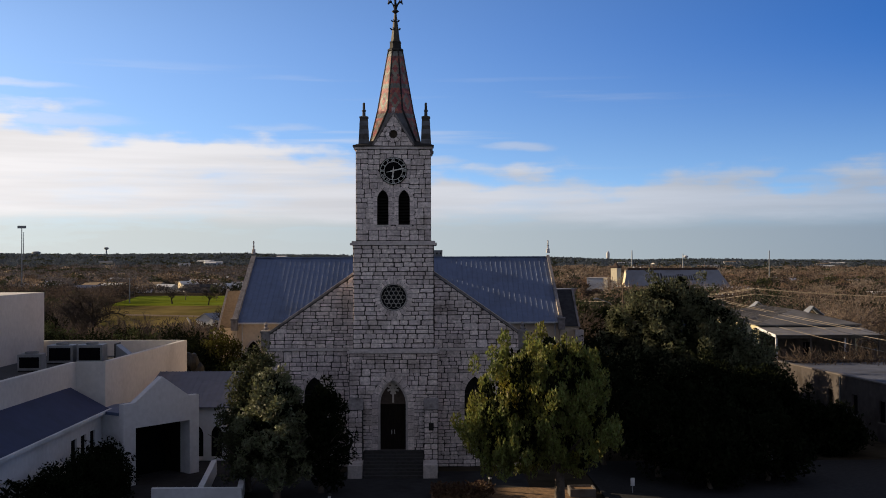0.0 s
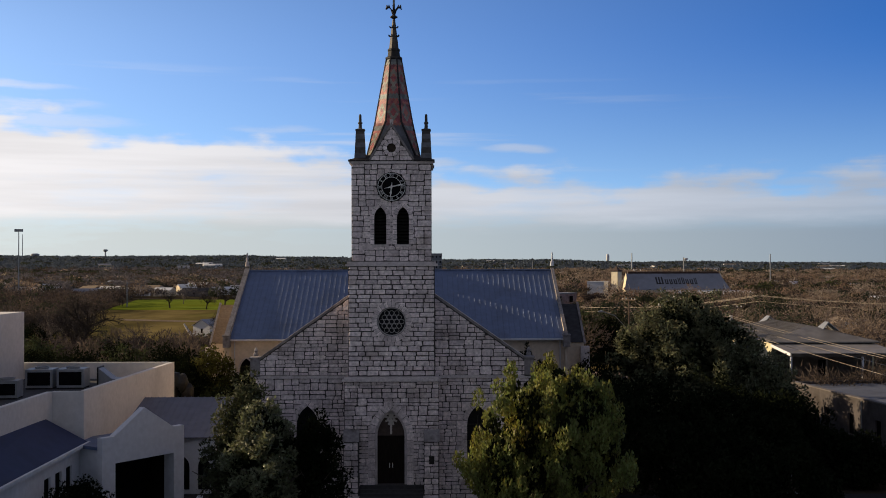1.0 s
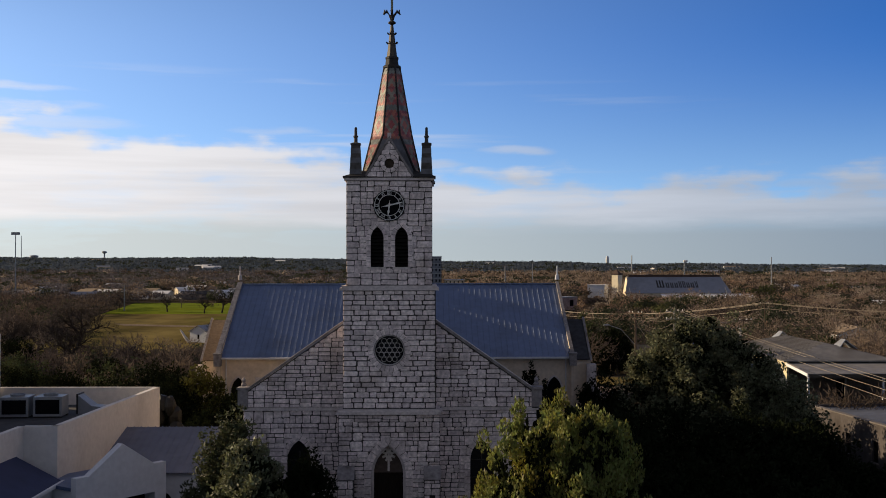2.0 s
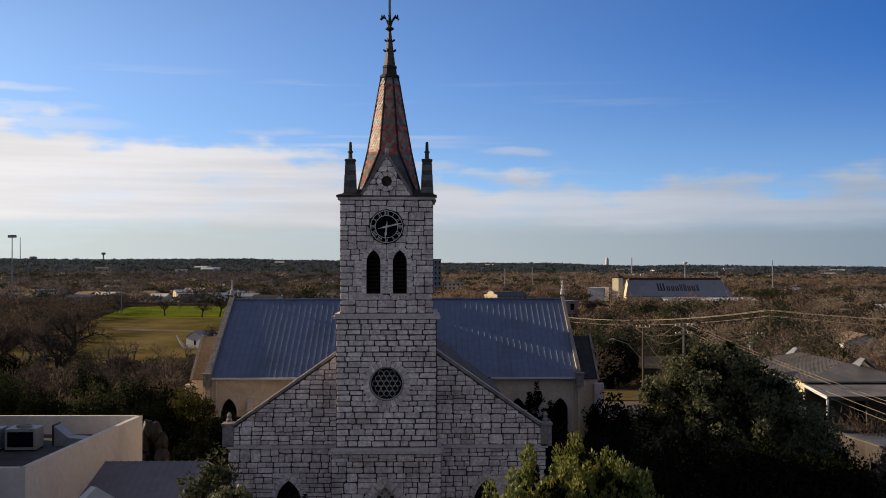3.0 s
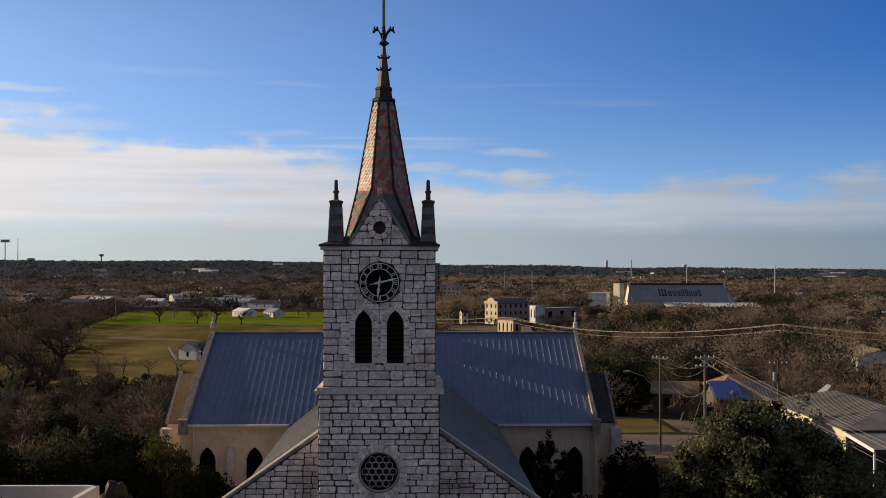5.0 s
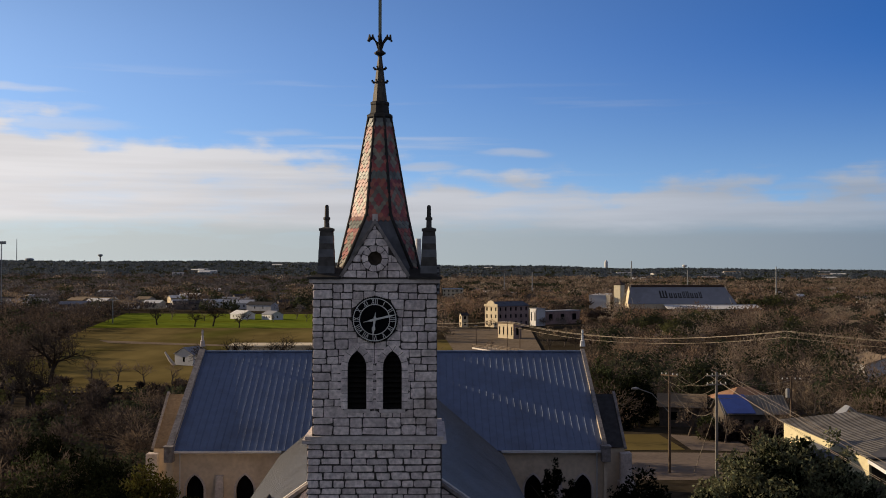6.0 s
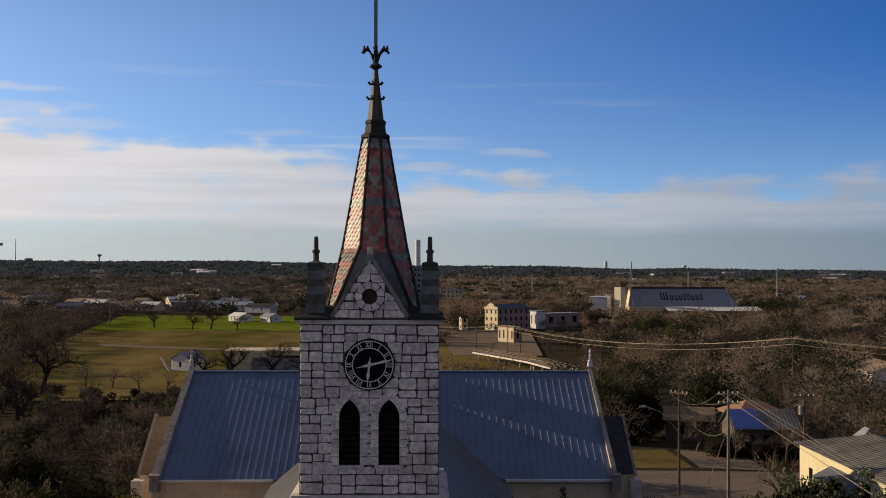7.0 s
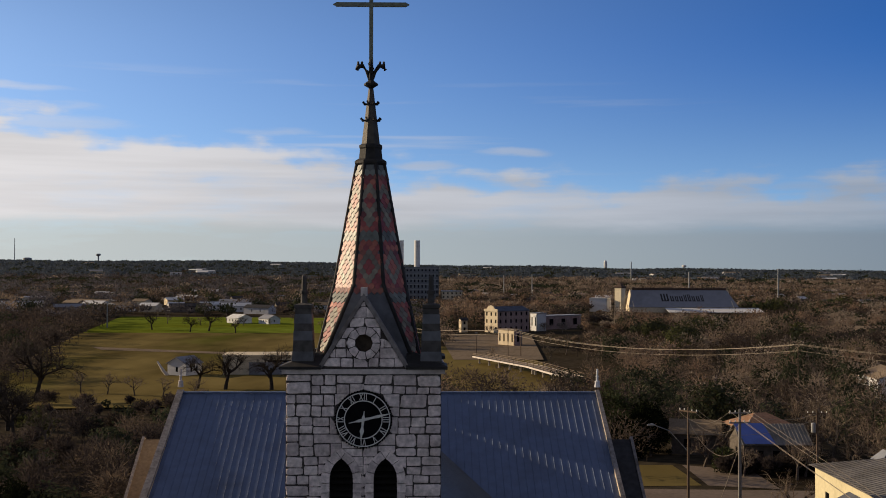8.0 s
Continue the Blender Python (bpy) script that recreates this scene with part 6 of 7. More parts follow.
planter(12.0, -8.8, 0.8, 0.7, 0.5)
hedge = thing("hedge", "low reddish-brown clipped hedge by the path", "hedge", at=pose(4.5, -8.9, 0.6))
rng = np.random.default_rng(77)
c = np.stack([rng.uniform(-1.9, 1.9, 160), rng.uniform(-0.8, 0.8, 160), rng.uniform(0.2, 0.75, 160)], axis=1)
v, f = leaf_cards(c, np.full(160, 0.22), 18, 0.16, rng)
M["leaf_red"] = mat("reddish_hedge_leaves", (0.085, 0.045, 0.025), 0.8, vary=0.3, scale=2, stain=0, bump=0, per=0.4, island=True)
raw("foliage", v.tolist(), f.tolist(), M["leaf_red"], hedge)
sign = thing("small_sign", "small white sign on a post at the kerb", "sign", at=pose(15.3, -8.2, 0.62))
part("post", boxes((-0.03, 0.03, -0.03, 0.03, 0, 0.7)), M["galv"], sign)
part("panel", boxes((-0.13, 0.13, -0.05, -0.03, 0.45, 0.95)), M["white_wall"], sign)
kerb = thing("kerb", "pale concrete kerb along the car park", "kerb", kind="structure")
part("kerb_run", boxes((13.3, 13.5, -40, 3, 0.5, 0.74)), M["paving"], kerb)

# rock grotto with a plain pale statue, in the garden
grotto = thing("rock_grotto", "dark garden grotto of piled rough rock", "grotto", at=pose(-21.0, 31.0, 0.6))
grotto.scale = (0.8, 0.8, 1.35)
for i, (x, z, s) in enumerate(((-1.2, 0.6, 1.1), (-1.0, 1.8, 0.9), (-0.8, 2.9, 0.8), (-0.3, 3.7, 0.7), (0.5, 3.6, 0.7), (1.0, 2.9, 0.75), (1.2, 1.8, 0.9), (1.4, 0.6, 1.1))):
    bm = bmesh.new()
    bmesh.ops.create_icosphere(bm, subdivisions=2, radius=s)
    for vv in bm.verts:
        vv.co = vv.co * (1 + 0.25 * noise.noise(vv.co * 1.7 + Vector((i * 3.1, 0, 0)))) + Vector((x, 0.3 * (i % 2), z))
    part("rock", bm, M["plaque"], grotto)
bm = bmesh.new()
lathe(bm, [(0.42, 0.0), (0.42, 0.6), (0.3, 0.62), (0.34, 0.8), (0.3, 1.4), (0.33, 1.8), (0.2, 2.1), (0.16, 2.2), (0.17, 2.4), (0.1, 2.55)], 12)
statue = part("statue", bm, M["relief"], None)
statue.matrix_basis = pose(-19.0, 29.6, 0.6)
tagged(statue, "plain pale stone statue on a round base", "statue")

# ---- the valley ----
M["mill_wall"] = mat("cream_mill_plaster", (0.62, 0.53, 0.38), 0.9, vary=0.08, scale=0.6, stain=0.2, stain_scale=0.1, bump=0.1)
M["mill_brick"] = mat("dusky_red_brick", (0.33, 0.235, 0.215), 0.95, vary=0.2, scale=1.5, stain=0.3, stain_scale=0.3, bump=0.3)
M["tower_cream"] = mat("pale_cream_tower_paint", (0.78, 0.70, 0.52), 0.85, vary=0.06, scale=0.6, stain=0.12, stain_scale=0.1, bump=0.05)
M["hall_roof"] = mat("pale_grey_hall_roof", (0.23, 0.235, 0.26), 0.6, vary=0.08, scale=0.3, stain=0.2, stain_scale=0.05, bump=0.05)
M["dark_frame"] = mat("dark_steel_frame", (0.15, 0.17, 0.20), 0.7, vary=0.2, scale=0.3, stain=0.1, bump=0.05)
M["brown_roof"] = mat("dark_brown_roof", (0.07, 0.045, 0.035), 0.8, vary=0.2, scale=0.5, stain=0.2, bump=0.1)
VALLEY = ground_z(0, 600)


def block_building(name, label, cx, cy, w, d, h, turn, wall_m, roof_m, storeys, bays_w, bays_d, roof_h=0.0, at_z=None, side_m=None):
    """A building with rows of windows on its fronts, under a flat or gabled roof."""
    g = ground_z(cx, cy) if at_z is None else at_z
    b = thing(name, label, "building", at=pose(cx, cy, g, 0, 0, turn))
    x, y = w / 2, d / 2
    sh = h / storeys
    for s in (-1, 1):
        for along, half, bays, rot in ((x, y, bays_w, 0), (y, x, bays_d, 90)):
            holes = []
            for i in range(bays):
                u = -along + 2 * along * (i + 0.5) / bays
                ww = along / bays * 0.34
                for k in range(storeys):
                    holes.append([(u - ww, sh * k + sh * 0.3), (u + ww, sh * k + sh * 0.3), (u + ww, sh * k + sh * 0.8), (u - ww, sh * k + sh * 0.8)])
            m = Matrix.Rotation(radians(rot), 4, "Z")
            outline = [(-along, -2), (along, -2), (along, h), (-along, h)]
            if roof_h and rot:
                outline = [(-along, -2), (along, -2), (along, h), (0, h + roof_h), (-along, h)]
            bm = bmesh.new()
            sg = s if not rot else s
            plate(bm, outline, holes, min(sg * half, sg * (half - 0.4)), max(sg * half, sg * (half - 0.4)), m)
            wl = part("wall", bm, wall_m if rot else side_m or wall_m, b)
            for o in holes:
                part("window", boxes((o[0][0], o[1][0], sg * (half - 0.3) - 0.05, sg * (half - 0.3) + 0.05, o[0][1], o[2][1]), m=m), M["black"], wl)
    if roof_h:
        for s in (-1, 1):
            q = ((-x - 0.4, s * (y + 0.5), h - 0.1), (x + 0.4, s * (y + 0.5), h - 0.1), (x + 0.4, 0, h + roof_h + 0.2), (-x - 0.4, 0, h + roof_h + 0.2))
            bm = bmesh.new()
            slab(bm, q if s < 0 else (q[1], q[0], q[3], q[2]), 0.2)
            part("roof_slope", bm, roof_m, b)
    else:
        part("roof", boxes((-x - 0.3, x + 0.3, -y - 0.3, y + 0.3, h, h + 0.5)), roof_m, b)
    return b


def build_landmarks():
    # three-storey mill, lit end wall with a shaped gable
    mill = block_building("mill", "three-storey brick mill with cream gable front", 50.3, 605.0, 24.0, 11.8, 12.4, 37, M["mill_wall"], M["felt_blue"], 3, 6, 3, 2.2, None, M["mill_brick"])
    bm = bmesh.new()
    plate(bm, [(-6.0, 12.0), (6.0, 12.0), (6.0, 13.3), (3.4, 13.6), (2.2, 14.9), (0, 15.6), (-2.2, 14.9), (-3.4, 13.6), (-6.0, 13.3)], [], 11.95, 12.45, Matrix.Rotation(radians(90), 4, "Z"))
    part("shaped_gable", bm, M["mill_wall"], mill)
    block_building("mill_annex", "low cream annex with a red brick side", 43.0, 489.0, 5.0, 11.7, 7.6, 37, M["mill_wall"], M["annex_roof"], 1, 1, 4, 0.0, None, M["mill_brick"])
    block_building("gatehouse", "small cream gatehouse tower", 24.8, 600.0, 4.0, 4.0, 7.0, 20, M["mill_wall"], M["shingle"], 2, 1, 1, 1.2)
    block_building("wing_building", "long low grey building with a cream end wall", 84.0, 640.0, 30.0, 10.0, 7.8, 37, M["mill_wall"], M["hall_roof"], 1, 3, 2, 0.0, None, M["mill_brick"])
    block_building("white_block", "narrow white building beside the mill", 69.5, 616.0, 6.0, 8.0, 10.0, 25, M["white_wall"], M["hall_roof"], 1, 0, 2)
    for lx, ly, lh in ((23.8, 422.0, 10.0), (42.3, 422.0, 11.0)):
        lp = thing("lamp_post", "tall slim dark lamp post on the river plaza", "lamp post", "plaza lamp posts", at=pose(lx, ly, ground_z(lx, ly)))
        bm = bmesh.new()
        tube(bm, [(0, 0, -0.3), (0, 0, lh)], [0.2, 0.13], 8)
        part("pole", bm, M["wood_pole"], lp)
        part("lamp_head", boxes((-0.6, 0.6, -0.25, 0.25, lh, lh + 0.3)), M["galv"], lp)
    # framed power station with two white stacks
    ps = block_building("power_station", "dark framed power station with rows of windows", 0.5, 1040.0, 32.0, 30.0, 37.0, 0, M["dark_frame"], M["dark_frame"], 7, 9, 6)
    for k in range(8):
        part("floor_band", boxes((-16.3, 16.3, -15.4, -15.0, 5.0 * k + 0.2, 5.0 * k + 0.9)), M["galv"], ps)
    for i, x in enumerate((-21.0, -5.0)):
        bm = bmesh.new()
        lathe(bm, [(2.9, 0), (2.7, 63.5)], 16, (x, 19))
        part("stack", bm, M["white_roof"], ps, "white cylindrical smokestack")
    block_building("station_annex", "low pale annex of the power station", 29.0, 1030.0, 20.0, 24.0, 14.0, 0, M["mill_wall"], M["galv"], 4, 5, 5)
    # great hall with a painted roof and a cream corner tower
    hall = thing("festival_hall", "long hall with pale grey roof and dark painted sign", "building", at=pose(218, 900, VALLEY))
    bm = bmesh.new()
    slab(bm, ((-46, -19, 4.5), (46, -19, 4.5), (40, 0, 19), (-40, 0, 19)), 0.4)
    slope = part("roof_slope", bm, M["hall_roof"], hall)
    bm = bmesh.new()
    slab(bm, ((46, 19, 4.5), (-46, 19, 4.5), (-40, 0, 19), (40, 0, 19)), 0.4)
    part("roof_slope", bm, M["hall_roof"], hall)
    part("ridge_band", boxes((-40, 40, -1.2, 1.2, 18.2, 20.0)), M["brown_roof"], hall)
    for s in (-1, 1):
        bm = bmesh.new()
        plate(bm, [(-19, -1), (19, -1), (19, 4.6), (0, 18.8), (-19, 4.6)], [], -s * 41.5 - 0.3, -s * 41.5 + 0.3, Matrix.Rotation(radians(90), 4, "Z"))
        part("end_wall", bm, M["mill_wall"], hall)
        part("side_wall", boxes((-45, 45, s * 18.5 - 0.2, s * 18.5 + 0.2, -1, 4.6)), M["mill_wall"], hall)
    bm = bmesh.new()
    slab(bm, ((-16, -37, 0.9), (62, -37, 0.9), (62, -19.3, 3.9), (-16, -19.3, 3.9)), 0.3)
    part("front_canopy", bm, M["white_roof"], hall, "white sloping canopy roof")
    for k in range(9):
        part("canopy_post", boxes((-15 + 9.4 * k, -14.4 + 9.4 * k, -36.5, -35.9, -1, 0.7)), M["dark_frame"], hall)
    # the name on the roof, as plain dark bars of its size
    run, k = (14.5 / 19), math.atan2(14.5, 19)
    u = -17.0
    rnd = random.Random(2)
    for i, (w, tall) in enumerate(((7.4, 10.0), (3.5, 6.8), (3.2, 6.8), (3.5, 6.8), (2.7, 8.8), (2.9, 9.2), (3.2, 6.8), (3.5, 6.8), (2.7, 8.6))):
        bm = bmesh.new()
        m = Matrix.Translation((0, -19, 4.5)) @ Matrix.Rotation(k, 4, "X")
        n = 3 if i == 0 else 2
        for q in range(n):
            x0 = u + w * q / n
            box(bm, x0, x0 + w / n * 0.55, 7.6, 7.6 + tall, 0.02, 0.1, m=m)
        box(bm, u, u + w * 0.8, 7.6, 8.8, 0.02, 0.1, m=m)
        part("sign_bar", bm, M["plaque"], slope)
        u += w + 0.45
    tw = block_building("hall_tower", "square cream tower with dark pointed cap", 167.0, 893.0, 6.6, 6.6, 20.0, 48, M["tower_cream"], M["brown_roof"], 1, 0, 0)
    bm = bmesh.new()
    lathe(bm, [(5.4, 20.4), (5.4, 21.4), (3.2, 21.8), (0.2, 25.0)], 4, (0, 0), math.pi / 4)
    part("cap", bm, M["brown_roof"], tw)
    block_building("hall_annex", "low white-roofed building beside the hall", 152.0, 903.0, 15.0, 14.0, 11.0, -24, M["white_wall"], M["white_roof"], 1, 0, 0)
    # shed and long store on the meadow
    gable_house("meadow_shed", "small grey shed with tin roof in the meadow", -79.8, 345.0, 8.4, 8.0, 4.4, 2.2, 62, M["white_wall"], M["hall_roof"], 2)
    st = block_building("meadow_store", "long low cream store with a blue-grey shutter front", -44.0, 352.0, 46.0, 14.0, 6.6, 2, M["mill_wall"], M["mill_wall"], 1, 1, 2)
    part("shutter_front", boxes((-14, 22.9, -7.3, -7.05, -1, 4.6)), M["hall_roof"], st)
    slide = thing("fallen_log", "pale fallen trunk leaning beside the shed", "log", at=pose(-87, 342, ground_z(-87, 342)))
    bm = bmesh.new()
    tube(bm, [(2.0, 0, 0.2), (0.3, 0, 2.2), (-1.6, 0.4, 5.0)], [0.7, 0.55, 0.3], 7)
    part("log", bm, M["relief"], slide)
    M["deck_wood"] = mat("weathered_deck_boards", (0.20, 0.155, 0.115), 0.9, vary=0.25, scale=0.8, stain=0.3, stain_scale=0.15, bump=0.2)
    # boardwalk over the river
    bw = thing("boardwalk", "raised timber boardwalk with pale edge beams and railings", "footbridge", at=pose(0, 0, 0))
    a, b, c = Vector((23.5, 388, -7.2)), Vector((40.5, 344, -7.2)), Vector((49.0, 306, -7.3))
    for p, q in ((a, b), (b, c)):
        d = (q - p)
        n = Vector((-d.y, d.x, 0)).normalized() * 3.0
        bm = bmesh.new()
        slab(bm, (p - n, q - n, q + n, p + n) if (q - p).cross(n).z > 0 else (p + n, q + n, q - n, p - n), 0.5)
        part("deck", bm, M["deck_wood"], bw)
        bm = bmesh.new()
        for e in (-1, 1):
            quad_wall(bm, [tuple((p + n * e * 1.03).xy), tuple((q + n * e * 1.03).xy)], p.z - 0.5, p.z + 0.05, 0.12)
        part("edge_beam", bm, M["relief"], bw)
        for s in (-1, 1):
            bm = bmesh.new()
            for h in (0.6, 1.15):
                tube(bm, [p + n * s + Vector((0, 0, h)), q + n * s + Vector((0, 0, h))], 0.09, 4)
            part("handrail", bm, M["deck_wood"], bw)
            k = int(d.length / 3.5)
            for i in range(k + 1):
                o = p.lerp(q, i / k) + n * s
                part("rail_post", boxes((o.x - 0.09, o.x + 0.09, o.y - 0.09, o.y + 0.09, o.z - 0.2, o.z + 1.2)), M["deck_wood"], bw)
        for i in range(int(d.length / 9) + 1):
            o = p.lerp(q, i * 9 / d.length)
            part("pier", boxes((o.x - 0.35, o.x + 0.35, o.y - 0.35, o.y + 0.35, ground_z(o.x, o.y) - 0.5, o.z - 0.4)), M["relief"], bw)
    # far water towers, masts and line towers
    for nm, lb, x, y, r, h0, h1 in (("water_tower", "far pedestal water tower on the hill", -1146, 3900, 8.5, 26, 35), ("water_tower", "far white standpipe on the horizon", 648, 3900, 6, 2, 36), ("water_tower", "far round white water tower", 905, 3800, 8, 10, 19), ("water_tower", "far dark water tank on the hill", -1395, 3900, 15, 6, 18)):
        g = ground_z(x, y)
        w = thing(nm, lb, "water tower", at=pose(x, y, g))
        bm = bmesh.new()
        lathe(bm, [(r * 0.32, -10), (r * 0.3, h0)], 12)
        part("pedestal", bm, M["galv"], w)
        bm = bmesh.new()
        lathe(bm, [(r * 0.4, h0), (r, h0 + (h1 - h0) * 0.35), (r, h0 + (h1 - h0) * 0.8), (r * 0.5, h1)], 16)
        part("tank", bm, M["white_roof"] if x > 0 else M["galv"], w)
    for x, y, h in ((-1440, 3900, 85), (-281, 700, 51), (440, 2300, 40), (95, 1250, 28), (118, 1150, 30), (246, 980, 33), (335, 1000, 36), (-190, 640, 16)):
        g = ground_z(x, y)
        p = thing("mast", "tall slim grey mast", "mast", "distant masts", at=pose(x, y, g))
        bm = bmesh.new()
        rr = 0.5 if y < 750 else 0.7 if y < 2000 else 1.6
        tube(bm, [(0, 0, -2), (0, 0, h)], [rr, rr * 0.6], 6)
        part("shaft", bm, M["galv"], p)
        if (x, y) == (-281, 700):
            for k in range(3):
                part("floodlight", boxes((-2.9 + 2.0 * k, -1.1 + 2.0 * k, -0.4, 0.4, h - 1.0, h + 0.9)), M["galv"], p)


build_landmarks()


HOUSES = {}


def build_town():
    """White and grey houses scattered beyond the lawn and along the valley."""
    rnd = random.Random(14)
    walls = [M["white_wall"], M["mill_wall"], M["white_roof"], M["plaster"]]
    roofs = [M["shingle"], M["hall_roof"], M["annex_roof"], M["white_roof"]]
    spots = [(-120, 700, 15, 10), (-99, 692, 12, 9), (-345, 930, 34, 16), (-310, 960, 18, 10), (-380, 985, 20, 10)]
    for _ in range(64):
        y = rnd.uniform(820, 1500)
        x = rnd.uniform(-0.42, 0.44) * y
        if abs(x - 215) < 90 and 820 < y < 960:
            continue
        spots.append((x, y, rnd.uniform(10, 24), rnd.uniform(8, 12)))
    for _ in range(26):
        y = rnd.uniform(850, 1250)
        spots.append((rnd.uniform(-0.42, -0.12) * y, y, rnd.uniform(12, 26), rnd.uniform(9, 13)))
    for _ in range(24):
        y = rnd.uniform(2200, 3300)
        spots.append((rnd.uniform(-0.4, 0.42) * y, y, rnd.uniform(20, 44), rnd.uniform(14, 20)))
    for x, y, w, d in ((190, 330, 22, 12), (230, 420, 26, 14), (250, 560, 26, 14), (300, 640, 24, 14)):
        spots.append((x, y, w, d))
    for i, (x, y, w, d) in enumerate(spots):
        k = rnd.randrange(4)
        near = y < 830
        for gx in (-1, 0, 1):
            for gy in (-1, 0, 1):
                HOUSES.setdefault((int(x // 60) + gx, int(y // 60) + gy), []).append((x, y, 0.5 * w + (4 if y < 1600 else 12)))
        turn = rnd.uniform(-30, 30)
        roof = roofs[rnd.randrange(4)]
        if i < 2:
            k, turn, roof = 0, -50, M["white_roof"] if i == 0 else M["hall_roof"]
        gable_house("house", ("white" if k in (0, 2) else "cream" if k == 1 else "grey") + " bungalow among the trees of the valley", x, y, w, d, 3.6 if near else 5.0, 2.2, turn, walls[k], roof, 3 if near else 2)


build_town()
gable_house("cream_house", "long house with a pale gable end and brown roof", 127.5, 258.0, 18.0, 12.5, 6.8, 2.1, 84, M["white_wall"], M["annex_roof"], 3)


def build_car_lot():
    """Pale cars on a far lot beyond the lawn."""
    rnd = random.Random(9)
    made = None
    for i in range(46):
        x, y = rnd.uniform(-0.40, -0.20) * 960, rnd.choice((905, 925, 945, 965)) + rnd.uniform(-2, 2)
        turn = rnd.choice((80, 90, 100))
        if made:
            copy_thing(made, pose(x, y, ground_z(x, y) + 0.4, 0, 0, turn))
            continue
        made = thing("parked_car", "pale car on a distant lot", "car", "cars on the distant lot", at=pose(x, y, ground_z(x, y) + 0.4, 0, 0, turn))
        bm = bmesh.new()
        plate(bm, [(-2.3, 0.3), (2.3, 0.3), (2.3, 0.8), (1.3, 1.0), (0.6, 1.6), (-1.6, 1.6), (-2.3, 1.0)], [], -0.95, 0.95)
        part("body", bm, M["white_roof"], made)
        for sx in (-1.4, 1.4):
            for sy in (-0.85, 0.85):
                bm = bmesh.new()
                tube(bm, [(sx, sy - 0.12, 0.33), (sx, sy + 0.12, 0.33)], 0.33, 8)
                part("wheel", bm, M["black"], made)


build_car_lot()


# ---- woods ----
def far_trees(spots, kind, rng):
    """Crowns of thin twigs or of leaf tufts round given feet: joined vertices and faces."""
    vs, fs, n0 = [], [], 0
    for x, y, s in spots:
        g = ground_z(x, y)
        dist = math.hypot(x, y + 50)
        if kind == "twig":
            n = int(min(900, max(18, (130000 if dist < 1300 else 70000) / dist)))
            d = rng.normal(size=(n, 3))
            d /= np.linalg.norm(d, axis=1)[:, None]
            r = rng.uniform(0.1, 1.0, (n, 1)) ** 0.5 * (1 + 0.16 * np.sin(d[:, :1] * 4 + x) + 0.12 * rng.normal(size=(n, 1)))
            wide = rng.uniform(0.42, 0.58) + min(0.35, dist / 6000)
            p = np.array((x, y, g + s * 0.58)) + d * r * np.array((wide, wide, 0.42 - min(0.14, dist / 12000))) * s
            grow = d * np.array((0.9, 0.9, 0.6)) + np.array((0, 0, 0.35)) + rng.normal(size=(n, 3)) * 0.45
            grow /= np.linalg.norm(grow, axis=1)[:, None]
            side = np.cross(grow, d + rng.normal(size=(n, 3)) * 0.45)
            side /= np.linalg.norm(side, axis=1)[:, None]
            ln = rng.uniform(0.16, 0.40, (n, 1)) * (1 + dist / 480)
            ln = np.minimum(ln, s * 0.22)
            wd = ln * (0.22 + min(0.8, dist / 1500))
            tri = np.stack([p - grow * ln - side * wd * 0.6, p - grow * ln * 0.6 + side * wd * 0.6, p + grow * ln], axis=1).reshape(-1, 3)
            # a trunk of two crossing blades
            t = np.array(((-0.02, 0, 0), (0.02, 0, 0), (0, 0.004, 0.7), (0, -0.02, 0), (0, 0.02, 0), (0.004, 0, 0.7))) * s + np.array((x, y, g))
            tri = np.concatenate([tri, t])
        else:
            fl = min(0.4, dist / 6000)
            sz = min(s * 0.30, 0.13 + dist * 0.0013)
            n = int(min(1300, max(12, 1.5 * (s / sz) ** 2)))
            d = rng.normal(size=(n, 3))
            d /= np.linalg.norm(d, axis=1)[:, None]
            lobes = 1 + 0.22 * np.sin(d[:, :1] * 5 + x) * np.cos(d[:, 1:2] * 4 + y) + 0.15 * np.sin(d[:, 2:] * 7 + x + y)
            r = rng.uniform(0.3, 1.0, (n, 1)) ** 0.5 * lobes
            p = np.array((x, y, g + s * (0.47 - fl * 0.4))) + d * r * np.array((0.44 + fl, 0.44 + fl, 0.46 - fl * 0.4)) * s
            nrm = d + rng.normal(size=(n, 3)) * 0.4
            a = np.cross(nrm, rng.normal(size=(n, 3)))
            b = np.cross(nrm, a)
            a *= sz / np.linalg.norm(a, axis=1)[:, None]
            b *= sz / np.linalg.norm(b, axis=1)[:, None]
            tri = np.stack([p - a, p + b, p + a * 0.9], axis=1).reshape(-1, 3)
        vs.append(tri)
        m = len(tri) // 3
        fs.append(np.arange(m * 3).reshape(-1, 3) + n0)
        n0 += m * 3
    return np.concatenate(vs), np.concatenate(fs)


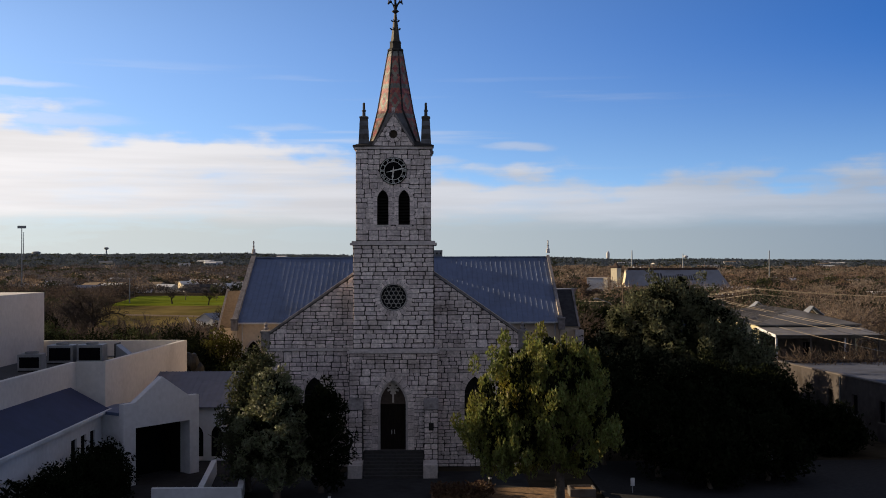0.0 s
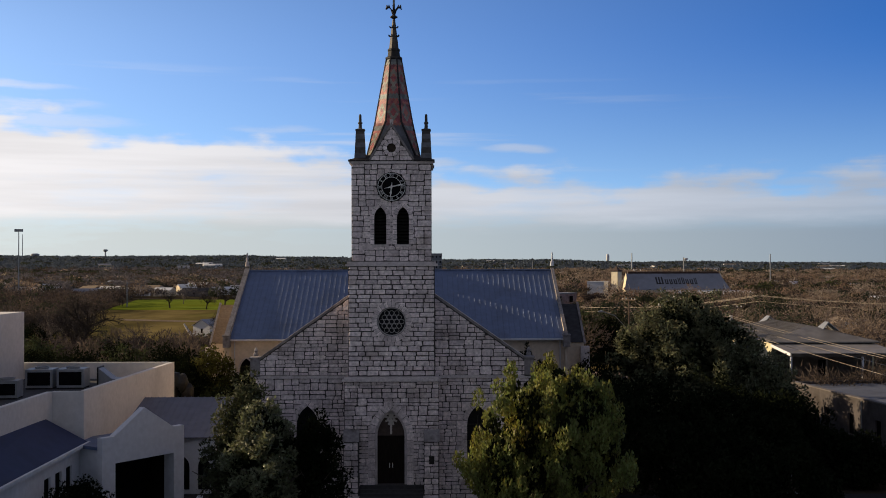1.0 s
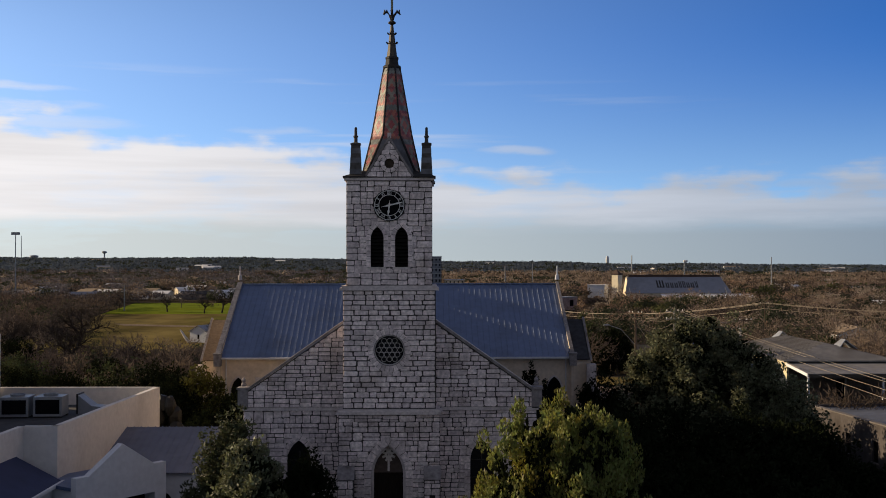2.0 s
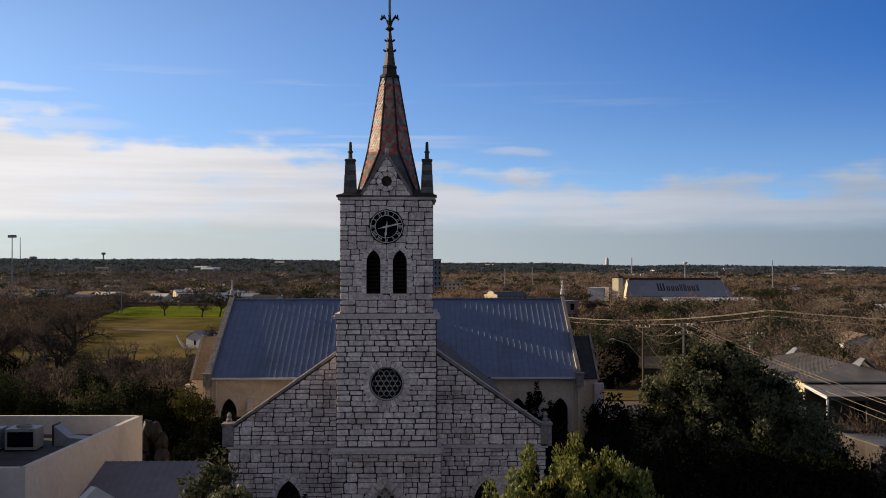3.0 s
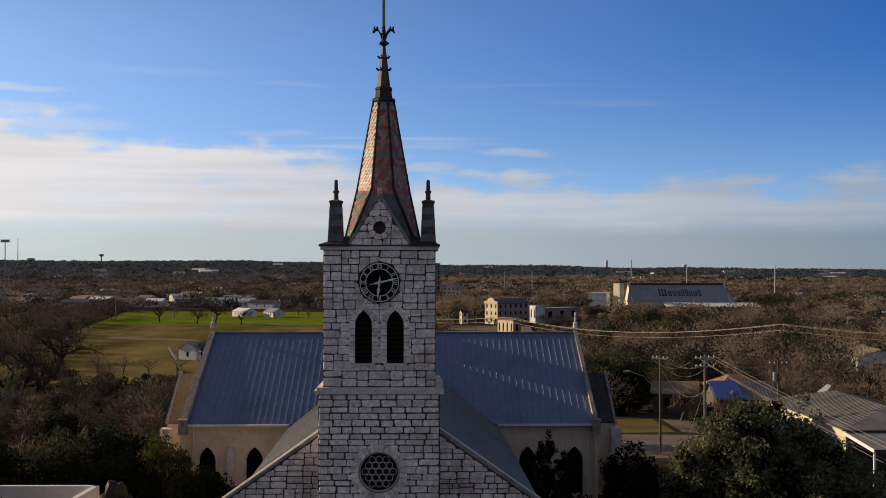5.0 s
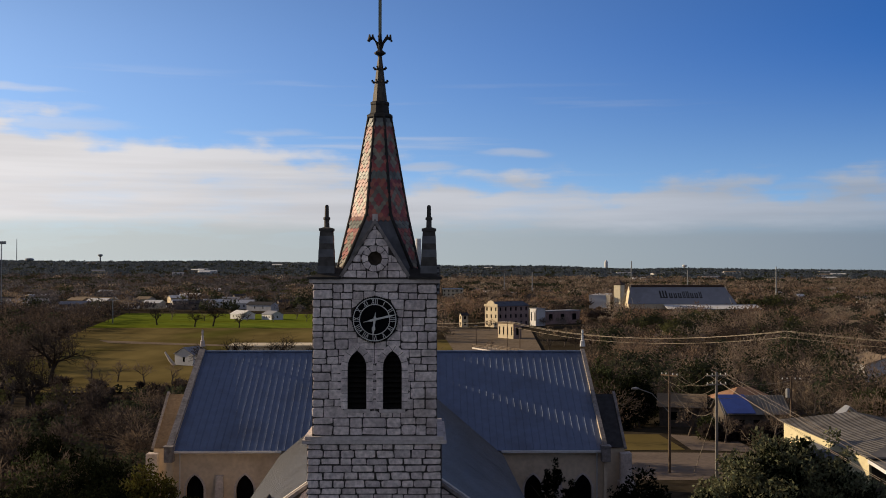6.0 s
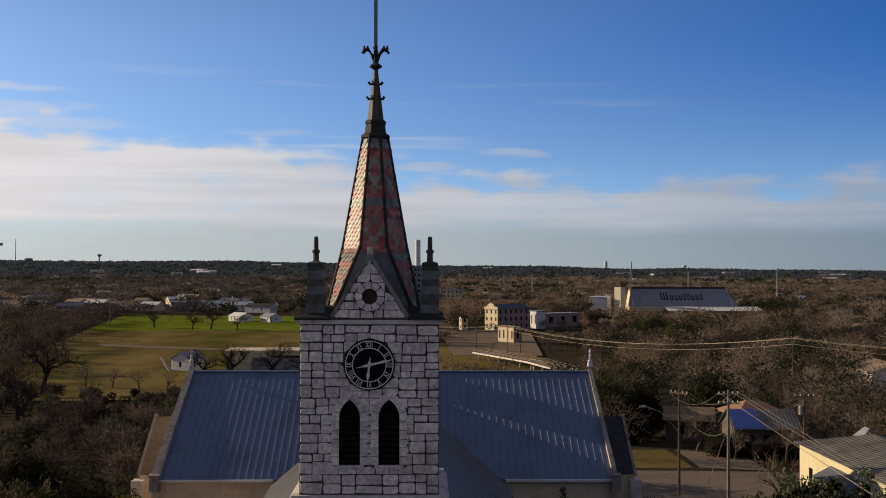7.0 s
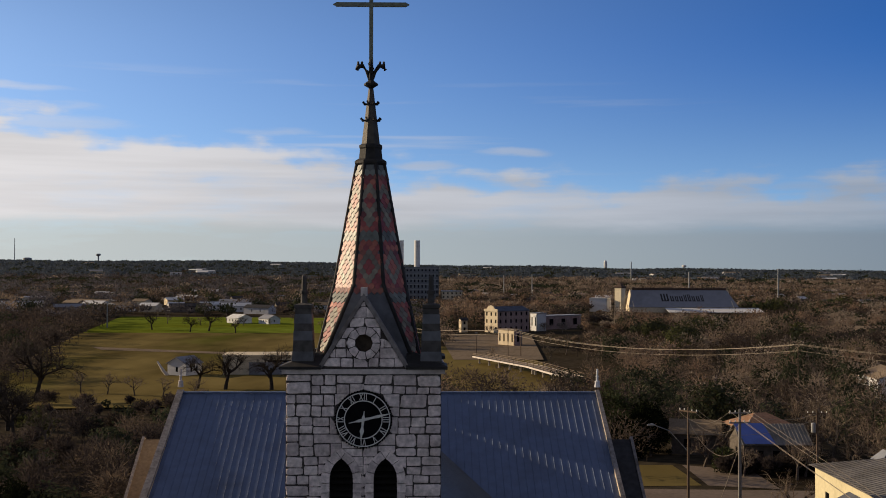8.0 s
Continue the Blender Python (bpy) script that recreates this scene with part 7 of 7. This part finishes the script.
def clear_of(x, y):
    """Whether a tree may stand there."""
    if y < 47 or (y < 75 and -24 < x < 22):
        return False
    if 18 < x < 120 and 47 < y < 101 and not (x > 66 and y < 72):
        return False
    if 28 < x < 64 and y < 134:
        return False
    if -15 < x < 27 and 96 < y < 150:
        return False
    for hx, hy, hr in HOUSES.get((int(x // 60), int(y // 60)), ()):
        if abs(x - hx) < hr and -hr * 2.2 < y - hy < hr:
            return False
    if 246 < y < 300 and -118 < x < -22:
        return False
    left = -104 - (y - 254) * 0.26 if y < 500 else -168 - (y - 500) * 0.17
    if 278 < y < 800 and left < x < (58 - (y - 290) * 0.12 if y < 470 else -22):
        return False
    if 15 < x < 66 and 262 < y < 620:
        return False
    if 880 < y < 985 and -400 < x < -180:
        return False
    for cx, cy, r in ((53, 116, 12), (52, 128, 7), (53, 610, 20), (46, 510, 12), (218, 885, 62), (127, 252, 13), (172, 893, 14), (-4, 1040, 34), (29, 1030, 22), (96, 640, 16)):
        if (x - cx) ** 2 + (y - cy) ** 2 < r * r:
            return False
    if 30 < x < 60 and 126 < y < 136:
        return False
    if 185 < x < 300 and 760 < y < 885:
        return False
    return True


def build_woods():
    rng = np.random.default_rng(6)
    rnd = random.Random(6)
    lots = {"brown": [], "red": [], "grey": [], "umber": [], "pale": [], "deep": [], "dusky": [], "hill": [], "green": [], "dark": []}
    grown = []
    y = 50.0
    while y < 4050:
        cell = 6.0 if y < 130 else 10.0 if y < 300 else 12 if y < 700 else 15 if y < 1300 else 20 if y < 2200 else 27
        half = 0.47 * (y + 45) + 12
        x = -half
        while x < half:
            px, py = x + rnd.uniform(-0.5, 0.5) * cell, y + rnd.uniform(-0.5, 0.5) * cell
            x += cell
            if not clear_of(px, py):
                continue
            patch = noise.noise((px * 0.004, py * 0.014, 2.0)) + 0.5 * noise.noise((px * 0.015, py * 0.03, 4.0))
            gap = noise.noise((px * 0.02, py * 0.012, 7.0))
            if 500 < py < 2200 and gap > 0.38:
                continue
            if py < 260 and px < -20 and gap > 0.45:
                continue
            tall = noise.noise((px * 0.03, py * 0.02, 11.0)) + 0.5 * noise.noise((px * 0.09, py * 0.07, 3.0))
            if py < 1300 and rnd.random() < 0.10:
                continue
            s = max(3.5, rnd.uniform(7.5, 12.5) * (1 + 0.75 * tall)) if py < 1300 else rnd.uniform(9, 14) * (1 + 0.3 * tall)
            if py < 300 and px < 0:
                s = rnd.uniform(5, 9) * (1 + 0.5 * tall)
            if py < 160 and px < -20:
                s = rnd.uniform(3.5, 7.0) * (1 + 0.4 * tall)
            elif py < 300 and -130 < px < -20:
                s = rnd.uniform(2.4, 4.4)
            if 0 < px < 140 and py < 260:
                s = rnd.uniform(5.5, 12.0) * (1 + 0.35 * tall)
            if px < -110 and 230 < py < 700:
                s = rnd.uniform(9, 14)
            if 690 < py < 885 and 0.146 < px / (py + 38) < 0.34:
                s = rnd.uniform(2.0, 3.4)
            if 60 < px < 112 and 430 < py < 640:
                s = rnd.uniform(3.2, 6.5)
            if 205 < py < 258 and 0.36 < px / (py + 38) < 0.50:
                s = rnd.uniform(4.6, 6.2)
            q = rnd.random()
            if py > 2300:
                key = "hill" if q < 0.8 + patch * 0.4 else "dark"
            elif py > 1500:
                key = ("grey" if px < 0 else "brown") if patch < 0.1 else "dark"
            elif patch > (0.30 if px > 0 and py < 700 else 0.22):
                key = "green" if q < 0.25 else "dark" if q < 0.75 else "umber"
            elif px > 0:
                key = ("red" if patch < -0.12 else "umber" if tall < -0.05 else "brown") if q < 0.88 else "dark"
            else:
                key = ("grey" if tall < 0.35 else "brown") if q < 0.86 else "dark"
            if key in ("brown", "red", "grey"):
                r = rnd.random()
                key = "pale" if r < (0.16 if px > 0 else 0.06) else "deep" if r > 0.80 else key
                if py < 1500 and r < 0.05:
                    key = "dark"
            # mass patches: dusky and deep put shade, pale puts sun, into the twig colour
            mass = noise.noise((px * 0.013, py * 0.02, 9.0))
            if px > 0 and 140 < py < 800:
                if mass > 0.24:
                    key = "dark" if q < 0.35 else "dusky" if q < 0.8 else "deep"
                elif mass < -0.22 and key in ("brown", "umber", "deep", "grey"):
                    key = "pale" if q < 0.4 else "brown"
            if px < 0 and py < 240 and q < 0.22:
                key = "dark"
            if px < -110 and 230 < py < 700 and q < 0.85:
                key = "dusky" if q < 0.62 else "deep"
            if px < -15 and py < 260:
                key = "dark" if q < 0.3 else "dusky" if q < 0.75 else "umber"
                if px < -62 and 110 < py < 190 and q > 0.72:
                    key = "green"
            if 62 < py < 420 and key in ("brown", "red", "grey", "umber", "pale", "deep") and len(grown) < 190 and rnd.random() < (0.30 if px > 0 else 0.14) and abs(px) < 0.43 * (py + 40):
                grown.append(plant_bare(px, py, s / 9.0 * rnd.uniform(1.05, 1.45), rnd.uniform(0, 360), len(grown)))
                continue
            lots[key].append((px, py, s))
        y += cell
    for px, py in ((57, 468), (63, 438), (54, 418), (66, 520), (38, 566), (70, 480), (30, 412)):
        grown.append(plant_bare(px, py, rnd.uniform(0.9, 1.3), rnd.uniform(0, 360), len(grown)))
    lots["red"] += [(21, 655, 19), (27, 642, 22), (33, 658, 17), (15, 668, 16)]
    # low brush before the tin cabin
    for _ in range(20):
        lots["dusky" if rnd.random() < 0.6 else "dark"].append((rnd.uniform(42, 57), rnd.uniform(107.5, 111.0), rnd.uniform(1.8, 3.2)))
    # brush before and beside the porch house
    for _ in range(46):
        px, py = rnd.uniform(35, 72), rnd.uniform(27, 53)
        if px < 50 and py > 39:
            continue
        lots["umber" if rnd.random() < 0.6 else "brown"].append((px, py, rnd.uniform(2.8, 4.6)))
    for _ in range(22):
        lots["umber"].append((rnd.uniform(39, 52), rnd.uniform(29, 37.5), rnd.uniform(4.0, 6.4)))
    # hill: haze of the distance put into the blue-grey base colour
    looks = {"pale": ("twig", (0.270, 0.222, 0.178), "pale grey-brown leafless winter woods"), "deep": ("twig", (0.072, 0.055, 0.045), "deep brown winter woods, shade put into the colour"), "dusky": ("twig", (0.050, 0.041, 0.039), "brown leafless thicket with shade put into its dark colour"), "hill": ("leaf", (0.076, 0.094, 0.116), "far hill woods, distance haze put into their blue-grey colour"), "umber": ("twig", (0.095, 0.074, 0.060), "dark umber leafless winter woods"), "brown": ("twig", (0.190, 0.146, 0.112), "brown leafless winter woods"), "red": ("twig", (0.195, 0.136, 0.098), "russet leafless winter woods"), "grey": ("twig", (0.088, 0.082, 0.090), "grey leafless winter woods"), "green": ("leaf", (0.060, 0.064, 0.028), "olive green woods"), "dark": ("leaf", (0.036, 0.042, 0.026), "dark evergreen woods")}
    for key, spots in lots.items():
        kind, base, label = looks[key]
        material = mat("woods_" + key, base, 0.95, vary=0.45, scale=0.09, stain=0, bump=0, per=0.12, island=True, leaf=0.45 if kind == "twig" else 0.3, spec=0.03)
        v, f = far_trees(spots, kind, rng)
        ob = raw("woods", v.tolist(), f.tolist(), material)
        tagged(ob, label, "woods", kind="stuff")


build_woods()

# ---- stones and tiles, piece by piece ----
def stone_shapes(n=9):
    """Unit blocks, 1 x 1 in x and z and 1 deep, with worn corners; front at y = -1."""
    rnd = random.Random(11)
    out = []
    for _ in range(n):
        c = rnd.uniform(0.05, 0.16)
        base = [(-0.5 + c, -0.5), (0.5 - c, -0.5), (0.5, -0.5 + c), (0.5, 0.5 - c), (0.5 - c, 0.5), (-0.5 + c, 0.5), (-0.5, 0.5 - c), (-0.5, -0.5 + c)]
        base = [(x * rnd.uniform(0.90, 1.01), z * rnd.uniform(0.87, 1.02)) for x, z in base]
        front = [(x * 0.95, z * 0.92) for x, z in base]
        v = [(x, 0.0, z) for x, z in base] + [(x, -0.7, z) for x, z in base] + [(x, -1.0 + rnd.uniform(-0.12, 0.12), z) for x, z in front]
        v.append((rnd.uniform(-0.15, 0.15), -1.0 - rnd.uniform(0.0, 0.3), rnd.uniform(-0.15, 0.15)))
        f = []
        for lo, hi in ((0, 8), (8, 16)):
            f += [(lo + k, lo + (k + 1) % 8, hi + (k + 1) % 8, hi + k) for k in range(8)]
        f += [(16 + k, 16 + (k + 1) % 8, 24) for k in range(8)]
        out.append((v, f))
    return out


STONES = stone_shapes()
STONE_MESHES = []
for v, f in STONES:
    me = bpy.data.meshes.new("stone")
    me.from_pydata(v, [], f)
    me.materials.append(M["stone"])
    STONE_MESHES.append(me)


def courses(x0, x1, z0, z1, inside, rnd, hmin=0.30, hmax=0.46, lmin=0.38, lmax=1.0, joint=0.024, at=(0.08, 0.5, 0.92)):
    """Blocks of a coursed wall: middle, width and height of each that lies inside."""
    z = z0
    out = []
    while z < z1 - 0.1:
        h = min(rnd.uniform(hmin, hmax), z1 - z)
        if z1 - z - h < 0.15:
            h = z1 - z
        step = 0.04
        run = None
        xs = np.arange(x0, x1 + step, step)
        for x in list(xs) + [x1 + 9]:
            ok = x <= x1 and all(inside(x, z + h * f) for f in at)
            if ok and run is None:
                run = x
            if not ok and run is not None:
                a, b = run, min(x - step, x1)
                u = a
                while b - u > 0.1:
                    w = rnd.uniform(lmin, lmax)
                    if b - u - w < lmin * 0.7:
                        w = b - u
                    if w > 1.35 * lmax:
                        w *= 0.5
                    # now and then two thin blocks share a course
                    if h > 0.4 and rnd.random() < 0.12:
                        out.append((u + w / 2, z + h * 0.27, w - joint, h * 0.54 - joint))
                        out.append((u + w / 2, z + h * 0.77, w - joint, h * 0.46 - joint))
                    else:
                        out.append((u + w / 2 + rnd.uniform(-0.012, 0.012), z + h / 2 + rnd.uniform(-0.012, 0.012), w - joint * rnd.uniform(0.4, 2.0), h - joint * rnd.uniform(0.4, 1.9)))
                    u += w
                run = None
        z += h
    return out


def rubble(x0, x1, z0, z1, inside, rnd, hmin=0.62, hmax=0.86, lmin=0.5, lmax=1.15, joint=0.03):
    """Roughly squared blocks of mixed height: bands in which tall stones stand beside stacked ones."""
    out = []
    z = z0
    while z < z1 - 0.1:
        h = min(rnd.uniform(hmin, hmax), z1 - z)
        if z1 - z - h < 0.35:
            h = z1 - z
        u = x0
        while x1 - u > 0.05:
            w = rnd.uniform(lmin, lmax)
            if x1 - u - w < lmin * 0.7:
                w = x1 - u
            q = rnd.random()
            cells = []
            if q < 0.12:
                cells.append((u, w, z, h))
            else:
                k = h * rnd.uniform(0.36, 0.64)
                for za, hh in ((z, k), (z + k, h - k)):
                    if w > 0.75 and rnd.random() < 0.5:
                        f = w * rnd.uniform(0.35, 0.65)
                        cells += [(u, f, za, hh), (u + f, w - f, za, hh)]
                    else:
                        cells.append((u, w, za, hh))
            for cu, cw, cz, ch in cells:
                out.append((cu + cw / 2, cz + ch / 2 + rnd.uniform(-0.008, 0.008), cw - joint * rnd.uniform(0.5, 1.6), ch - joint * rnd.uniform(0.5, 1.6)))
            u += w
        z += h
    return out


def near_arch(o, grow):
    pts = [Vector(p) for p in reveal_out(o, grow)]

    def hit(x, z):
        c = False
        n = len(pts)
        for i in range(n):
            a, b = pts[i], pts[i - 1]
            if (a.y > z) != (b.y > z) and x < (b.x - a.x) * (z - a.y) / (b.y - a.y) + a.x:
                c = not c
        return c
    return hit


def reveal_out(o, grow):
    """An opening's outline grown outwards by that much, open at its sill."""
    pts = [Vector(p) for p in o]
    n = len(pts)
    out = []
    for i, p in enumerate(pts):
        a, b = pts[i - 1], pts[(i + 1) % n]
        t = (b - a).normalized()
        out.append(p + Vector((t.y, -t.x)) * grow)
    return [tuple(p) for p in out]


def cut_stones(blocks, free, y, depth, parent, rnd, joined=False):
    """Lays whole blocks where they are clear, and blocks cut to the curve where they meet an opening."""
    whole, jv, jf = [], [], []
    for x, z, w, h in blocks:
        edge = [(-0.5, -0.5), (-0.17, -0.5), (0.17, -0.5), (0.5, -0.5), (0.5, 0.0), (0.5, 0.5), (0.17, 0.5), (-0.17, 0.5), (-0.5, 0.5), (-0.5, 0.0)]
        pts = [(x + a * w, z + b * h) for a, b in edge]
        inner = [(x + a * w * 0.8, z + b * h * 0.8) for a in (-0.5, -0.25, 0, 0.25, 0.5) for b in (-0.5, -0.25, 0, 0.25, 0.5)]
        good = [p for p in inner if free(*p)]
        if len(good) == 25 and all(free(*p) for p in pts):
            whole.append((x, z, w, h))
            continue
        if len(good) < 4:
            continue
        c = Vector((sum(p[0] for p in good), sum(p[1] for p in good))) / len(good)
        if not free(c.x, c.y):
            continue
        ringp = []
        for p in pts:
            lo, hi = 0.0, 1.0
            p = Vector(p)
            if not free(p.x, p.y):
                for _ in range(9):
                    k = (lo + hi) / 2
                    q = c.lerp(p, k)
                    lo, hi = (k, hi) if free(q.x, q.y) else (lo, k)
                p = c.lerp(p, lo)
            ringp.append(p)
        n = len(ringp)
        d = depth * rnd.uniform(0.8, 1.25)
        v = [(p.x, 0.02, p.y) for p in ringp] + [(p.x, -d * 0.7, p.y) for p in ringp]
        for p in ringp:
            q = c.lerp(p, 0.9)
            v.append((q.x, -d + rnd.uniform(-0.004, 0.004), q.y))
        v.append((c.x, -d * 1.1, c.y))
        f = [(lo + k, lo + (k + 1) % n, lo + n + (k + 1) % n, lo + n + k) for lo in (0, n) for k in range(n)] + [(2 * n + k, 2 * n + (k + 1) % n, 3 * n) for k in range(n)]
        if joined:
            o = len(jv)
            jv += [(a, b + y, e) for a, b, e in v]
            jf += [tuple(o + k for k in t) for t in f]
        else:
            ob = raw("stone", v, f, M["stone"], parent)
            ob.location = (0, y, 0)
    if joined:
        raw("stonework", jv, jf, M["stone_joined"], parent, kind="stuff")
        lay_joined("stonework", whole, y, depth, parent, rnd)
    else:
        lay(whole, y, depth, parent, rnd)


def lay(blocks, y, depth, parent, rnd):
    for x, z, w, h in blocks:
        ob = new("stone", rnd.choice(STONE_MESHES))
        ob.parent = parent
        ob.location = (x, y + 0.02, z)
        ob.rotation_euler = (0, rnd.uniform(-0.025, 0.025), 0)
        ob.scale = (w if rnd.random() < 0.5 else -w, depth * rnd.uniform(0.8, 1.25) + 0.02, h)


def lay_joined(name, blocks, y, depth, parent, rnd, m=None):
    vs, fs = [], []
    for x, z, w, h in blocks:
        v, f = rnd.choice(STONES)
        k = len(vs)
        d = depth * rnd.uniform(0.8, 1.25) + 0.02
        for a, b, c in v:
            p = Vector((x + a * w, y + 0.02 + b * d, z + c * h))
            vs.append(tuple(m @ p) if m else tuple(p))
        fs += [tuple(k + i for i in t) for t in f]
    return raw(name, vs, fs, M["stone_joined"], parent, kind="stuff")


def build_stones():
    rnd = random.Random(5)
    hits = [near_arch(o, 0.25) for o in BELFRY]
    free = lambda x, z: not any(h(x, z) for h in hits) and math.hypot(x, z - 21.66) > 0.97
    cut_stones(rubble(-2.65, 2.65, 16.75, 23.18, free, rnd, 0.58, 0.84, 0.42, 1.05, 0.022), free, 0.0, 0.045, STAGES["belfry_stage"], rnd)
    tri = lambda x, z: abs(x) < 1.5 * (25.8 - z) / 2.44 - 0.06 and math.hypot(x, z - 24.25) > 0.58
    cut_stones(courses(-1.5, 1.5, 23.42, 25.75, lambda x, z: abs(x) < 1.5, rnd, 0.28, 0.40, 0.3, 0.7, 0.022), tri, 0.0, 0.05, tower, rnd)
    rose = lambda x, z: math.hypot(x - ROSE[0], z - ROSE[1]) > 1.30
    blocks = courses(-2.85, 2.85, 9.2, 16.4, lambda x, z: True, rnd, 0.26, 0.37, 0.42, 0.95, 0.030)
    high = [b for b in blocks if b[1] > 14.0]
    around = [b for b in blocks if b[1] <= 14.0 and math.hypot(b[0] - ROSE[0], b[1] - ROSE[1]) < 2.2]
    cut_stones(high + around, rose, -0.2, 0.045, STAGES["middle_stage"], rnd)
    lay_joined("stonework", [b for b in blocks if b[1] <= 14.0 and b not in around and all(rose(b[0] + i * b[2] / 2, b[1] + j * b[3] / 2) for i in (-1, 0, 1) for j in (-1, 0, 1))], -0.2, 0.045, STAGES["middle_stage"], rnd)
    door = near_arch(DOOR, 0.40)
    low = lambda x, z: not door(x, z) and not (abs(abs(x) - 2.62) < 0.5 and z < 5.7) and not (abs(x) < 2.1 and z < 2.1)
    cut_stones(rubble(-3.1, 3.1, 0.6, 8.83, low, rnd, 0.48, 0.66, 0.55, 1.15, 0.028), low, -0.55, 0.045, STAGES["lower_stage"], rnd, True)
    wins = [near_arch(o, 0.30) for o in SIDE_WINDOWS]
    gable = lambda x, z: abs(x) > 2.86 and z < 9.85 + (9.2 - abs(x)) * 6.45 / 9.2 - 0.02 and not any(h(x, z) for h in wins)
    for a, b in ((-9.2, -2.86), (2.86, 9.2)):
        for z0, z1 in ((0.6, 8.88), (9.08, 14.35)):
            cut_stones(rubble(a, b, z0, z1, gable, rnd, 0.46, 0.64, 0.55, 1.15, 0.028), gable, FACADE_Y, 0.045, church, rnd, True)
    for s in (-1, 1):
        lay_joined("stonework", courses(s * 2.62 - 0.5, s * 2.62 + 0.5, 0.6, 4.95, lambda x, z: True, rnd, 0.28, 0.4, 0.4, 0.7), -1.15, 0.045, STAGES["lower_stage"], rnd)


for key, base in (("tile_red", (0.32, 0.085, 0.075)), ("tile_buff", (0.21, 0.185, 0.145)), ("tile_green", (0.15, 0.165, 0.15)), ("tile_dark", (0.22, 0.07, 0.06))):
    M[key] = mat(key, base, 0.42, vary=0.25, scale=3, stain=0.3, stain_scale=1.2, bump=0.15, per=0.3, spec=0.45)
    M[key + "_joined"] = mat(key + "_joined", base, 0.55, vary=0.25, scale=3, stain=0.3, stain_scale=1.2, bump=0.15, per=0.3, island=True, spec=0.45)


def tile_kind(u, z):
    """Bands and diamonds of the tiling, by the way across the face and the height."""
    v = (z - 23.4) / 2.3
    f = v - math.floor(v)
    d = abs(u) / 0.42 + abs(f - 0.5) / 0.30
    if d < 0.38:
        return "tile_red"
    if d < 1.12:
        return "tile_buff"
    if f < 0.07 or f > 0.93:
        return "tile_green"
    return "tile_red" if int(z / 0.17) % 4 else "tile_dark"


def build_tiles():
    rnd = random.Random(8)
    shape = [(-0.5, 0.5), (-0.5, -0.15), (0.0, -0.62), (0.5, -0.15), (0.5, 0.5)]
    verts = [(x, -0.0, z) for x, z in shape] + [(x, -1.0, z) for x, z in shape]
    faces = [(5, 6, 7, 8, 9)] + [(i, (i + 1) % 5, 5 + (i + 1) % 5, 5 + i) for i in range(5)]
    meshes = {}
    for key in ("tile_red", "tile_buff", "tile_green", "tile_dark"):
        me = bpy.data.meshes.new("tile")
        me.from_pydata(verts, [], faces)
        me.materials.append(M[key])
        meshes[key] = me
    left = {}
    tw, th = 0.21, 0.17
    for k in range(8):
        j = (k + 1) % 8
        diagonal = k % 2 == 1
        z = 26.0 if k in (0, 4) else 23.62
        row = 0
        while z < 30.5:
            ra, rb = spire_ring(z), spire_ring(z + th)
            a, b = ra[k], ra[j]
            mid = (a + b) / 2
            across = (b - a).normalized()
            up = ((rb[k] + rb[j]) / 2 - mid).normalized()
            nrm = across.cross(up).normalized()
            half = (b - a).length / 2 - 0.05
            n = int(half / tw) + 1
            for i in range(-n, n + 1):
                u = (i + (0.5 if row % 2 else 0.0)) * tw
                if abs(u) > half + 0.02:
                    continue
                w = tw * 0.98
                key = tile_kind(u, z)
                p = mid + across * u + nrm * 0.012
                tilt = Matrix((across, -nrm, up)).transposed().to_4x4()
                m = Matrix.Translation(p) @ tilt @ Matrix.Rotation(radians(-5 + rnd.uniform(-1.5, 1.5)), 4, "X") @ Matrix.Diagonal((w, 0.022, th * 1.35, 1))
                if (k in (7, 1)) and z < 30.6:
                    ob = new("tile", meshes[key])
                    ob.parent = spire
                    ob.matrix_basis = m
                else:
                    vs, fs = left.setdefault(key, ([], []))
                    o = len(vs)
                    vs += [tuple(m @ Vector(v)) for v in verts]
                    fs += [tuple(o + q for q in f) for f in faces]
            z += th
            row += 1
    for key, (vs, fs) in left.items():
        raw("tiling", vs, fs, M[key + "_joined"], spire, kind="stuff")


build_stones()
build_tiles()
